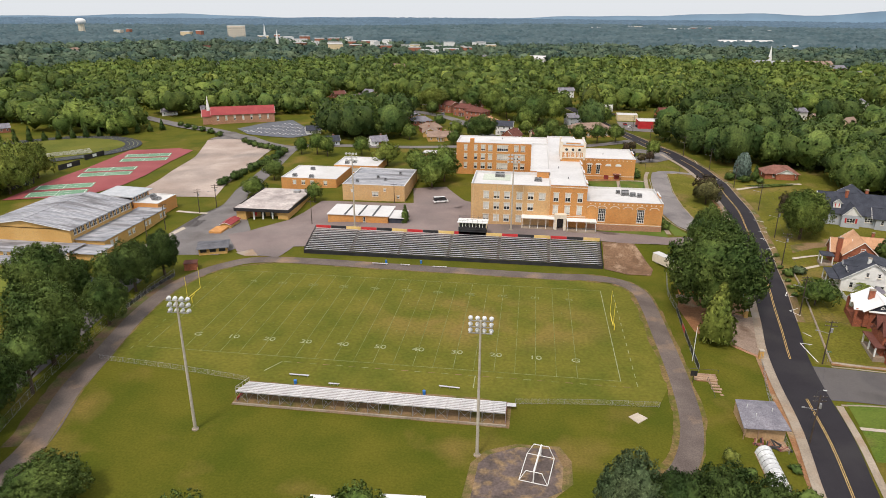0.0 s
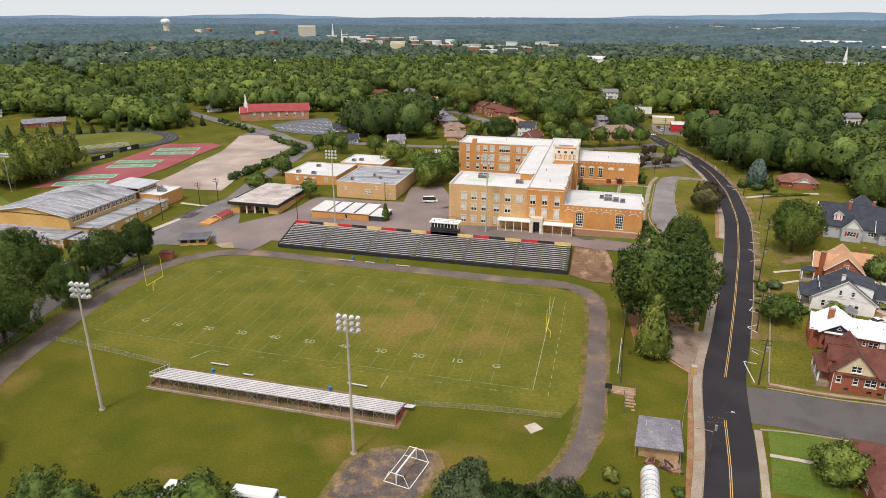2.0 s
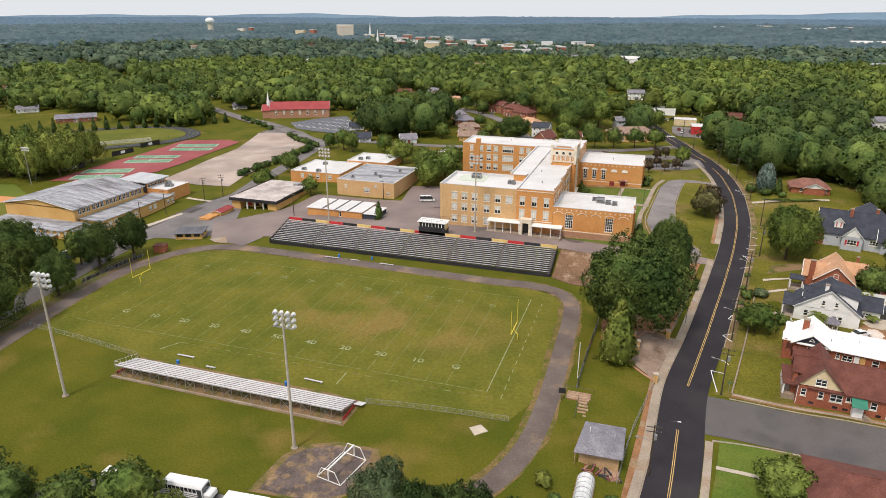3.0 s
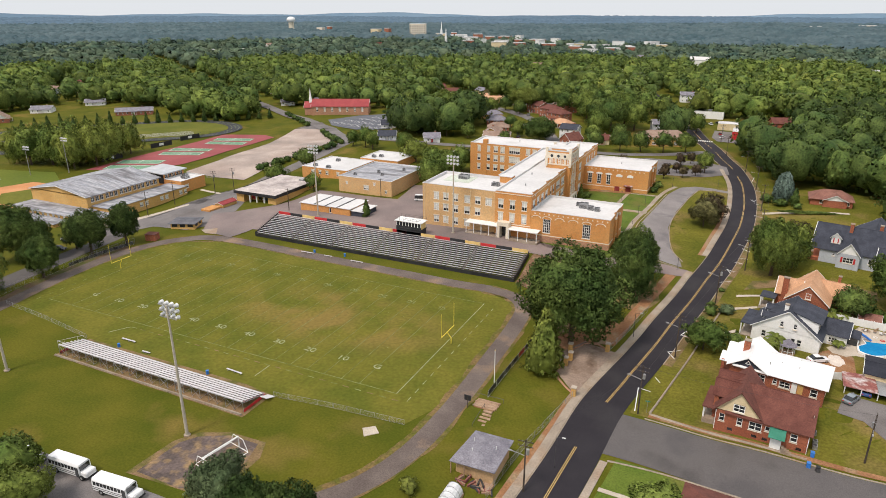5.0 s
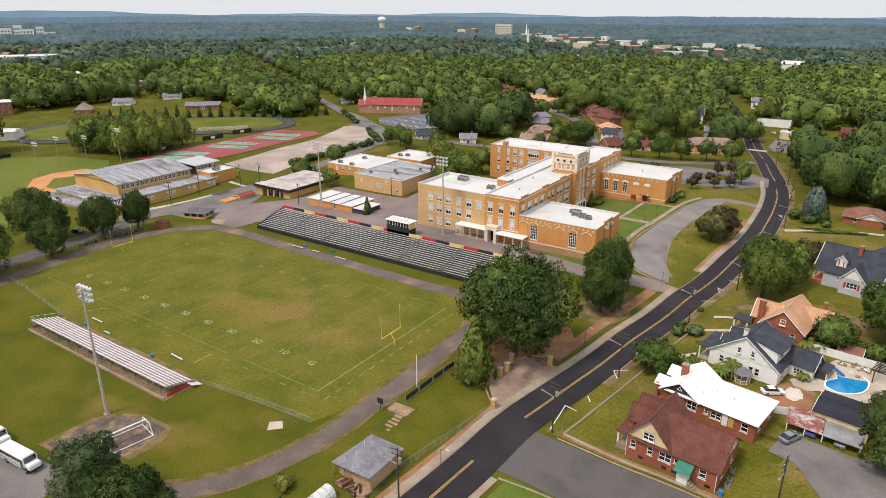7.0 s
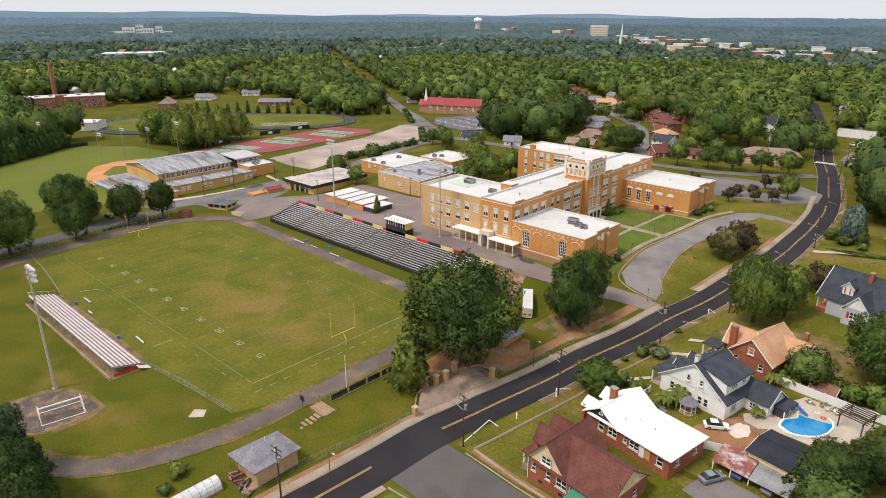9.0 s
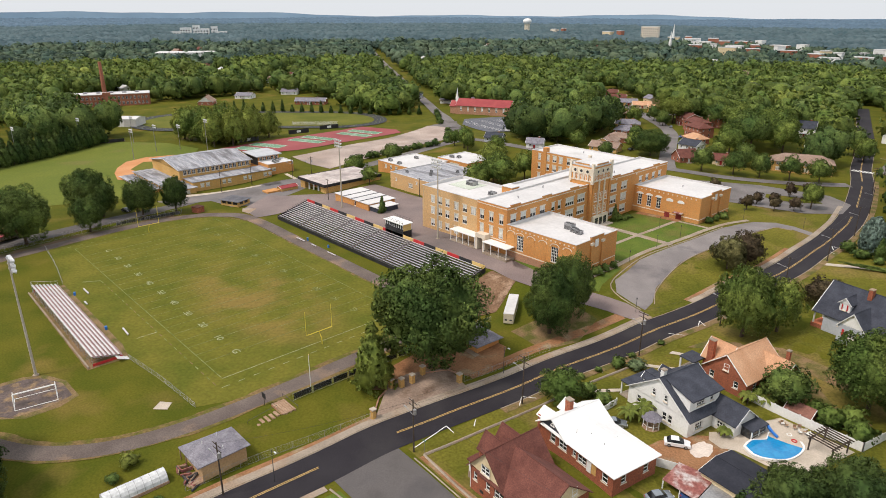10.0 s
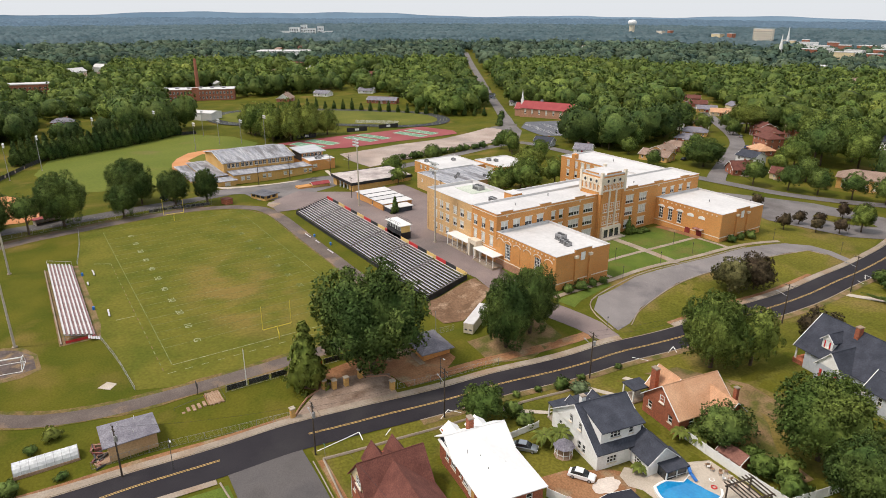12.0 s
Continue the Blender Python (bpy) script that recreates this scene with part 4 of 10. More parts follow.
def gable_roof(parent, x0, x1, y0, y1, ze, zr, along, material, over=0.45, gable=None, hip=0.0, t=0.16, barge=None):
    """A pitched roof over a plan box, its ridge along x or y; hip: how far the ridge stops short of each end."""
    def P(a, b, z):
        return (a, b, z) if along == "x" else (b, a, z)
    a0, a1, b0, b1 = (x0, x1, y0, y1) if along == "x" else (y0, y1, x0, x1)
    mid, rise = (b0 + b1) / 2, zr - ze
    drop = over * rise / ((b1 - b0) / 2)
    A0, A1, e = a0 - over, a1 + over, ze - drop
    h0, h1 = (a0 + hip, a1 - hip) if hip else (A0, A1)
    faces = [[P(A0, b0 - over, e), P(A1, b0 - over, e), P(h1, mid, zr), P(h0, mid, zr)], [P(A1, b1 + over, e), P(A0, b1 + over, e), P(h0, mid, zr), P(h1, mid, zr)]]
    if hip:
        faces += [[P(A0, b1 + over, e), P(A0, b0 - over, e), P(h0, mid, zr)], [P(A1, b0 - over, e), P(A1, b1 + over, e), P(h1, mid, zr)]]
    bm = bmesh.new()
    for f in faces:
        slab(bm, f, t)
    bmesh.ops.recalc_face_normals(bm, faces=bm.faces[:])
    roof = part("roof", bm, material, parent)
    bm = bmesh.new()
    rod(bm, P(h0, mid, zr + 0.02), P(h1, mid, zr + 0.02), 0.09, n=6)
    part("ridge_cap", bm, material, roof)
    if gable and not hip:
        for a in (a0, a1):
            bm = bmesh.new()
            s = 0.12 if a == a0 else -0.12
            for f in ([P(a, b0, ze - t), P(a, b1, ze - t), P(a, mid, zr - t)], [P(a + s, b0, ze - t), P(a + s, mid, zr - t), P(a + s, b1, ze - t)]):
                bm.faces.new([bm.verts.new(v) for v in f])
            bmesh.ops.recalc_face_normals(bm, faces=bm.faces[:])
            part("gable", bm, gable, parent)
        for a in () if barge is False else (A0, A1):
            bm = bmesh.new()
            for b in (b0 - over, b1 + over):
                s = 0.06 if a == A0 else -0.06
                lo, hi = Vector(P(a - s / 3, b, e - 0.1)), Vector(P(a - s / 3, mid, zr - 0.1))
                rod(bm, lo, hi, 0.1, n=4)
            part("bargeboard", bm, barge or WHITE_PAINT, roof, "" if barge else "white painted edge board")
    return roof


def walls(parent, x0, x1, y0, y1, z0, z1, material, sides=None, rng=None, frame_mat=None, skirt=1.5, sills=True):
    sides = sides or {}
    ends = {"s": ((x0, y0), (x1, y0)), "e": ((x1, y0), (x1, y1)), "n": ((x1, y1), (x0, y1)), "w": ((x0, y1), (x0, y0))}
    for k, (p, q) in ends.items():
        wall_with_windows(parent, p, q, z0 - skirt, z1, material, sides.get(k, ()), "wall", rng, frame_mat, sills=sills)


def chimney(parent, x, y, z0, z1, w=0.9, d=0.7, material=None):
    bm = boxed(x - w / 2, x + w / 2, y - d / 2, y + d / 2, z0, z1 - 0.2)
    ob = part("chimney", bm, material or RED_BRICK, parent)
    part("chimney_cap", boxed(x - w / 2 - 0.08, x + w / 2 + 0.08, y - d / 2 - 0.08, y + d / 2 + 0.08, z1 - 0.2, z1), CONCRETE, ob, "pale cap stone")
    return ob


def rooftop_unit(x, y, z, w=2.4, d=1.8, h=1.3):
    u = thing("rooftop_unit", "grey metal ventilation unit on a flat roof", "ventilation unit", "rooftop units", (x, y, z))
    part("housing", boxed(-w / 2, w / 2, -d / 2, d / 2, 0.12, h), STEEL, u)
    part("kerb_frame", boxed(-w / 2 - 0.1, w / 2 + 0.1, -d / 2 - 0.1, d / 2 + 0.1, 0, 0.12), DARK_STEEL, u)
    bm = bmesh.new()
    for i in (-1, 1):
        rod(bm, (i * w / 4, 0, h), (i * w / 4, 0, h + 0.12), d * 0.28, n=12)
    part("fan_guard", bm, DARK_STEEL, u)
    bm = bmesh.new()
    for i in range(6):
        box(bm, -w / 2 + 0.15, w / 2 - 0.15, -d / 2 - 0.03, -d / 2, 0.3 + i * 0.14, 0.38 + i * 0.14)
    part("louvre", bm, DARK_STEEL, u)


# ---- the school ----
rng = random.Random(5)
Z0 = 4.2
school = thing("school_building", "three-storey orange and tan brick school with white flat roofs", "school")
S3, S2, S1 = 13.6, 9.7, 5.4
tan_cols = (5.3, 8.9, 12.5, 16.8, 20.7)
tan = [(s, z, 2.0, 2.4, 2, 2) for z in (S3, S2) for s in tan_cols] + [(s, S1, 2.0, 2.3, 2, 2) for s in tan_cols[:4]] + [(24.6, S3, 2.3, 2.4, 3, 1)]
flat_block(school, 13.3, 40.6, 69.2, 88.4, Z0, 18.7, TAN_BRICK, {"s": tan, "w": [(s, z, 2, 2.4, 2, 2) for z in (S3, S2, S1) for s in (4, 9, 14)]}, rng=rng, parapet=0.9)
mid_s = [(s, z, 1.8, 3.0, 2, 2) for z in (13.6, 9.2) for s in (2.0, 6.0, 10.1)]
bar_e = [(s, z, w, 2.7, c, 2) for z in (14.0,) for s, w, c in ((3, 2.7, 2), (7.6, 2.7, 2), (12.2, 2.7, 2), (16.8, 2.7, 2))]
bar_e += [(s, z, w, 2.7, c, 2) for z in (14.0, 9.8, 5.4) for s, w, c in ((22.2, 1.7, 1), (25.4, 1.7, 1), (31.0, 4.6, 4), (37.2, 4.2, 4), (56.6, 3.8, 4), (63.2, 3.8, 4))]
bar_e += [(s, 14.6, 2.0, 2.2, 2, 2) for s in (74, 78.5, 83, 87.5)]
bar_w = [(s, z, 2.4, 2.4, 2, 2) for z in (14.0, 9.8) for s in (6, 12, 18, 24, 30, 36)]
flat_block(school, 40.62, 53.0, 68.2, 161.0, Z0, 19.4, ORANGE_BRICK, {"s": mid_s, "e": bar_e}, rng=rng)
flat_block(school, 33.6, 40.6, 89.2, 143.4, Z0, 19.1, ORANGE_BRICK, {"w": bar_w}, rng=rng)
nor_s = [(s, z, 1.5, 2.5, 1, 2) for z in (15.0, 11.0, 6.8) for s in (4.2, 8.8)] + [(s, z, w, 2.6, c, 2) for z in (15.0, 11.0, 6.8) for s, w, c in ((12.2, 2, 2), (15.4, 2, 2), (21, 5, 5), (27.2, 2, 2), (30.2, 2, 2))]
flat_block(school, -0.4, 40.6, 143.45, 161.0, Z0, 18.6, ORANGE_BRICK, {"s": nor_s, "w": [(s, z, 2, 2.5, 2, 2) for z in (15, 11, 7) for s in (4, 9, 14)]}, rng=rng, parapet=0.45)
wing_s = [(5.4, 7.2, 2.5, 4.6, 4, 5), (18.3, 7.2, 2.5, 4.6, 4, 5)]
flat_block(school, 53.02, 78.5, 68.3, 88.3, Z0, 14.2, ORANGE_BRICK, {"s": wing_s}, parapet=0.6)
aud_s = [(s, 7.4, 1.7, 4.0, 2, 4) for s in (2.6, 6.4, 10.2)] 
flat_block(school, 53.02, 79.0, 138.6, 161.0, Z0, 14.2, ORANGE_BRICK, {"s": aud_s}, parapet=0.5)
# stone bands, base course and arches
for x0, x1, y, z in ((53.0, 78.6, 68.3, 6.2), (53.0, 79.1, 138.6, 6.3), (40.6, 53.0, 68.2, 8.4)):
    part("stone_band", boxed(x0, x1, y - 0.1, y, z, z + 0.28), LIMESTONE, school, "pale stone band")
part("base_course", boxed(53.1, 78.62, 68.18, 68.28, 3.2, 6.0), BUFF_BRICK, school, "darker brown brick base")
for y0, y1, x, z in ((68.3, 88.2, 78.5, 6.2), (138.6, 161, 79.0, 6.3), (68.3, 108, 53.0, 18.6), (121, 161, 53.0, 18.6)):
    part("stone_band", boxed(x, x + 0.1, y0, y1, z, z + 0.25), LIMESTONE, school, "pale stone band")
for x0, x1, y in ((40.7, 52.9, 68.2),):
    part("stone_band", boxed(x0, x1, y - 0.1, y, 18.6, 18.85), LIMESTONE, school, "pale stone band")


def prism_face(bm, pts, y0, y1):
    """A plate between two y planes over a polygon of x and z."""
    a, b = [bm.verts.new((x, y0, z)) for x, z in pts], [bm.verts.new((x, y1, z)) for x, z in pts]
    bm.faces.new(a)
    bm.faces.new(b[::-1])
    for i in range(len(pts)):
        j = (i + 1) % len(pts)
        bm.faces.new((a[j], a[i], b[i], b[j]))
    bmesh.ops.recalc_face_normals(bm, faces=bm.faces[:])


def arch(parent, cx, y, z, r, material, thick=0.28, deep=0.14):
    bm = bmesh.new()
    n = 10
    for i in range(n):
        a, b = math.pi * i / n, math.pi * (i + 1) / n
        pts = [(cx + k * math.cos(t), z + 0.55 * k * math.sin(t)) for t, k in ((a, r), (b, r), (b, r + thick), (a, r + thick))]
        lo = [bm.verts.new((px, y, pz)) for px, pz in pts]
        hi = [bm.verts.new((px, y - deep, pz)) for px, pz in pts]
        bm.faces.new(hi[::-1])
        for j in range(4):
            bm.faces.new((lo[j], lo[(j + 1) % 4], hi[(j + 1) % 4], hi[j]))
    bmesh.ops.remove_doubles(bm, verts=bm.verts[:], dist=1e-4)
    bmesh.ops.recalc_face_normals(bm, faces=bm.faces[:])
    part("arch", bm, material, parent, "pale stone arch over a bay")


for s in (1.9, 5.4, 9.6, 14.0, 18.3, 22.7):
    arch(school, 53 + s, 68.3, 11.9, 1.35, LIMESTONE)
    if s not in (5.4, 18.3):
        part("blind_panel", boxed(53 + s - 1.3, 53 + s + 1.3, 68.22, 68.3, 7.0, 11.9), ORANGE_BRICK, school, "recessed brick panel")
for s in (2.6, 6.4, 10.2):
    arch(school, 53 + s, 138.6, 11.4, 1.15, WHITE_PAINT)
    bm = bmesh.new()
    prism_face(bm, [(53 + s + 1.15 * math.cos(math.pi * i / 10), 11.42 + 0.63 * math.sin(math.pi * i / 10)) for i in range(11)], 138.5, 138.59)
    part("fan_panel", bm, WHITE_PAINT, school, "white stone fan panel over a window")
for s in (14.5, 18.8):
    bm = bmesh.new()
    prism_face(bm, [(53 + s + 1.2, 10.9)] + [(53 + s + 1.3 * math.cos(math.pi * i / 10), 11.3 + 0.7 * math.sin(math.pi * i / 10)) for i in range(11)] + [(53 + s - 1.2, 10.9)], 138.47, 138.59)
    part("stone_panel", bm, WHITE_PAINT, school, "white arched stone panel")
for s in (14.0, 18.5):
    d = part("door", boxed(53 + s - 1.0, 53 + s + 1.0, 138.46, 138.57, 4.9, 6.9), mat("oxblood_paint", (0.2, 0.03, 0.03), (0.27, 0.05, 0.045), 0.5, 0.5), school, "dark red double door")
    part("door_leaf_gap", boxed(53 + s - 0.02, 53 + s + 0.02, 138.44, 138.45, 4.9, 7.2), BLACK_PAINT, d)
part("door_canopy", boxed(53 + 16.8, 53 + 20.2, 137.0, 138.55, 7.5, 7.75), RUST_ROOF, school, "brown metal canopy over a door")
# end pilasters with stone caps
for x, y0, y1 in ((78.5, 68.3, 88.3), (79.0, 138.6, 161.0)):
    for f in (0.36, 0.62):
        y = y0 + (y1 - y0) * f
        part("pilaster", boxed(x, x + 0.55, y - 0.5, y + 0.5, 3.5, 12.6), ORANGE_BRICK, school, "brick pilaster")
        part("pilaster_cap", boxed(x, x + 0.65, y - 0.6, y + 0.6, 12.6, 13.3), LIMESTONE, school, "pale stone cap")
    ya, yb = y0 + (y1 - y0) * 0.36, y0 + (y1 - y0) * 0.62
    part("raised_parapet", boxed(x - 0.25, x + 0.2, ya - 0.5, yb + 0.5, 14.2, 15.0), ORANGE_BRICK, school, "raised brick parapet")
    part("raised_coping", boxed(x - 0.3, x + 0.26, ya - 0.6, yb + 0.6, 15.0, 15.15), ROOF_WHITE, school)
    part("niche", boxed(x + 0.02, x + 0.12, (ya + yb) / 2 - 0.8, (ya + yb) / 2 + 0.8, 11.6, 13.9), WHITE_PAINT, school, "white stone plaque")
for i in range(16):
    part("stone_block", boxed(54.2 + i * 1.55, 54.6 + i * 1.55, 68.17, 68.29, 13.2, 13.6), LIMESTONE, school, "small pale stone block")
for i in range(14):
    part("stone_block", boxed(54.2 + i * 1.75, 54.6 + i * 1.75, 138.47, 138.59, 13.2, 13.6), LIMESTONE, school, "small pale stone block")
# stepped parapet pieces of the main bar
for y in (72, 87, 101.5, 126, 139, 153):
    part("raised_parapet", boxed(52.7, 53.12, y - 2.2, y + 2.2, 19.4, 19.95), ORANGE_BRICK, school, "raised brick parapet")
    part("raised_coping", boxed(52.65, 53.2, y - 2.3, y + 2.3, 19.95, 20.08), ROOF_WHITE, school)
    part("stone_shield", boxed(53.0, 53.14, y - 0.35, y + 0.35, 18.0, 18.5), LIMESTONE, school, "small pale stone shield")
# entrance tower
part("tower_panel", boxed(45.05, 54.55, 109.05, 120.15, 22.8, 24.4), LIMESTONE, school, "pale stone upper stage")
part("tower_wall", boxed(45.2, 54.4, 109.2, 120.0, 3.0, 25.3), ORANGE_BRICK, school, "orange brick tower wall")
part("tower_roof", boxed(45.1, 54.5, 109.1, 120.1, 25.3, 25.8), ROOF_WHITE, school, "white tower roof")
bm = bmesh.new()
for z, t in ((20.2, 0.35), (24.4, 0.35), (22.6, 0.2)):
    box(bm, 45.0, 54.62, 108.98, 120.22, z, z + t)
part("tower_cornice", bm, LIMESTONE, school, "pale stone cornice")
for x, y in ((45.3, 109.3), (54.3, 109.3), (54.3, 119.9), (45.3, 119.9)):
    part("tower_corner", boxed(x - 0.45, x + 0.45, y - 0.45, y + 0.45, 19.6, 26.6), LIMESTONE, school, "pale stone corner pier")
ring = bmesh.new()
for i in range(16):
    a, b = 2 * math.pi * i / 16, 2 * math.pi * (i + 1) / 16
    q4 = [(k * math.cos(t), k * math.sin(t)) for t, k in ((a, 0.55), (b, 0.55), (b, 0.95), (a, 0.95))]
    lo, hi = [ring.verts.new((u, 0, v)) for u, v in q4], [ring.verts.new((u, -0.15, v)) for u, v in q4]
    ring.faces.new(hi)
    for j in range(4):
        ring.faces.new((lo[j], lo[(j + 1) % 4], hi[(j + 1) % 4], hi[j]))
bmesh.ops.remove_doubles(ring, verts=ring.verts[:], dist=1e-4)
bmesh.ops.recalc_face_normals(ring, faces=ring.faces[:])
ring = mesh_of(ring, "medallion", LIMESTONE)
disc = bmesh.new()
rod(disc, (0, 0, 0), (0, -0.04, 0), 0.56, n=16)
disc = mesh_of(disc, "medallion_glass", GLASS)
for i in range(3):
    for m in (pose(47.3 + 2.5 * i, 109.04, 23.6), pose(54.56, 111.9 + 2.7 * i, 23.6, 0, 0, 90)):
        o = part("medallion", ring, None, school, "round pale stone medallion", m=m)
        part("medallion_glass", disc, None, o)
for p, q, k in (((45.2, 109.05), (54.4, 109.05), 9.2), ((54.56, 109.2), (54.56, 120.0), 10.8)):
    for i in range(5):
        s = (i + 0.7) * k / 5.4
        window(school, p, q, s, 20.6, k / 7.5, 1.9, 2, 2, blind=0.0)
    bm = bmesh.new()
for z in (13.2, 9.0):
    for i in range(3):
        window(school, (54.56, 109.2), (54.56, 120.0), 1.5 + 2.9 * i, z, 1.9, 3.0, 2, 3, blind=0.5)
for i in range(4):
    part("tower_rib", boxed(54.4, 54.75, 109.7 + i * 3.1, 110.3 + i * 3.1, 8.2, 20.2), ORANGE_BRICK if i in (0, 3) else LIMESTONE, school, "pale stone rib")
part("entrance_surround", boxed(54.4, 55.3, 110.2, 119.0, 4.0, 8.3), LIMESTONE, school, "carved pale stone entrance")
for i in range(3):
    part("entrance_door", boxed(55.3, 55.34, 111.2 + i * 2.5, 112.9 + i * 2.5, 4.6, 7.4), GLASS, school, "dark glazed entrance door")
part("entrance_step", boxed(54.4, 57.4, 109.8, 119.4, 3.6, 4.75), PALE_CONCRETE, school, "wide pale entrance step")
for x0, x1, y0, y1 in ((47.0, 52.6, 109.1, 109.4), (54.2, 54.5, 111.4, 117.8)):
    part("tower_parapet", boxed(x0, x1, y0, y1, 25.8, 26.3), ORANGE_BRICK, school, "raised brick parapet of the tower")
    part("tower_coping", boxed(x0 - 0.1, x1 + 0.1, y0 - 0.08, y1 + 0.08, 26.3, 26.45), ROOF_WHITE, school)
for x in (44.95, 46.75, 48.6, 50.4, 52.25, 54.05):
    part("tower_pier", boxed(x, x + 0.5, 108.9, 109.2, 20.5, 22.6), LIMESTONE, school, "pale stone pier between tower windows")
# roof upstands
part("stair_housing", boxed(36.0, 40.3, 84.4, 88.2, 17.5, 20.0), ORANGE_BRICK, school, "brick stair housing on the roof")
part("stair_housing_roof", boxed(35.8, 40.5, 84.2, 88.4, 20.0, 20.2), ROOF_WHITE, school)
part("brick_flue", boxed(5.8, 7.6, 143.2, 145.2, 4, 20.4), ORANGE_BRICK, school, "square brick stack")
part("green_roof_panel", boxed(16.5, 26.5, 78.5, 87.2, 17.82, 17.9), mat("pale_green_roof", (0.5, 0.55, 0.46), (0.6, 0.63, 0.55), 0.2, 0.8), school, "pale green roof patch")
for x in (13.6, 22.0, 31.0, 40.2):
    part("downpipe", rodded(((x + 0.4, 69.1, 3.8), (x + 0.4, 69.1, 18.4), 0.07)), CREAM_PAINT, school, "tan rain pipe")
rooftop_unit(36.4, 79.5, 17.8, 2.6, 1.6, 1.2)
rooftop_unit(22.5, 84, 17.8, 3.4, 2.6, 1.5)
for x, y, w, d, h in ((67.2, 80.4, 2.6, 2.2, 1.7), (69.8, 79.2, 1.8, 1.8, 1.2), (72, 78.6, 1.6, 1.6, 1.1), (65.0, 82.3, 1.4, 1.4, 1.0)):
    rooftop_unit(x, y, 13.6, w, d, h)
for x, y in ((44, 96), (48, 132), (20, 152), (66, 150), (47, 80)):
    v = thing("roof_vent", "small pale vent pipe on a flat roof", "vent", "roof vents", (x, y, 18.85 if x < 53 else 13.7))
    part("vent_pipe", rodded(((0, 0, 0), (0, 0, 0.7), 0.16)), STEEL, v)
    part("vent_cowl", rodded(((0, 0, 0.6), (0, 0, 0.85), 0.28, 0.1)), STEEL, v)


def canopy(x0, x1, y0, y1, z, base, label):
    c = thing("covered_walkway", label, "walkway")
    part("canopy_roof", boxed(x0, x1, y0, y1, z, z + 0.22), WHITE_PAINT, c)
    n = max(2, int((x1 - x0) / 2.8))
    for i in range(n + 1):
        x = x0 + 0.3 + (x1 - x0 - 0.6) * i / n
        part("post", boxed(x - 0.09, x + 0.09, y0 + 0.2, y0 + 0.38, base - 0.5, z), WHITE_PAINT, c)
    for i in range(n):
        x = x0 + 0.3 + (x1 - x0 - 0.6) * i / n
        part("rail", boxed(x, x + (x1 - x0 - 0.6) / n, y0 + 0.26, y0 + 0.32, base + 0.9, base + 1.0), DARK_STEEL, c)
    part("floor_slab", boxed(x0, x1, y0, y1, base - 0.6, base + 0.25), CONCRETE, c, "stained concrete platform")


canopy(31.2, 42.6, 65.2, 69.1, 8.0, 4.3, "white flat canopy on slim posts beside the brick school")
canopy(46.6, 56.6, 64.4, 68.1, 7.8, 4.3, "white flat canopy on slim posts beside the brick school")
porch = thing("stone_porch", "pale stone porch with arched opening on the school", "porch")
for x in (42.9, 46.0):
    part("pier", boxed(x - 0.45, x + 0.45, 65.6, 68.1, 3.6, 8.3), LIMESTONE, porch)
part("lintel", boxed(42.45, 46.45, 65.6, 68.1, 8.3, 9.6), LIMESTONE, porch)
part("porch_door", boxed(43.4, 45.5, 67.9, 68.05, 4.3, 8.2), GLASS, porch, "dark glazed door")

# ---- trees ----
def crown_lobes(seed, lobes, kind="broad"):
    r = np.random.RandomState(seed)
    if kind == "cone":
        t = r.rand(lobes) ** 0.7
        ang = r.rand(lobes) * 2 * np.pi
        rad = (1 - t) * 0.62 * (0.8 + 0.3 * r.rand(lobes))
        c = np.stack((rad * np.cos(ang), rad * np.sin(ang), t * 2.0 - 0.95), 1)
        return c, 0.14 + 0.24 * (1 - t), r
    if kind == "egg":
        t = (np.arange(lobes) + 0.5) / lobes
        ang = np.arange(lobes) * 2.4
        rad = 0.8 * np.sqrt(np.maximum(0, np.sin(np.pi * (0.12 + 0.86 * t) ** 0.8)))
        c = np.stack((rad * np.cos(ang), rad * np.sin(ang), t * 1.9 - 0.95), 1)
        return c * 0.85, 0.13 + 0.1 * (1 - t), r
    i = np.arange(lobes) + 0.5
    ph, th = np.arccos(1 - 1.72 * i / lobes), np.pi * (1 + 5 ** 0.5) * i
    u = np.stack((np.cos(th) * np.sin(ph), np.sin(th) * np.sin(ph), np.cos(ph)), 1) + r.normal(size=(lobes, 3)) * 0.15
    c = u * (0.5 + 0.24 * r.rand(lobes))[:, None]
    return c, (0.28 + 0.18 * r.rand(lobes)) * (22.0 / max(lobes, 10)) ** 0.33, r


SPHERES = {}


def sphere(sub):
    if sub not in SPHERES:
        bm = bmesh.new()
        bmesh.ops.create_icosphere(bm, subdivisions=sub, radius=1.0)
        SPHERES[sub] = (np.array([w.co[:] for w in bm.verts]), np.array([[w.index for w in g.verts] for g in bm.faces]))
        bm.free()
    return SPHERES[sub]


def unit(v):
    return v / np.maximum(np.linalg.norm(v, axis=1), 1e-6)[:, None]


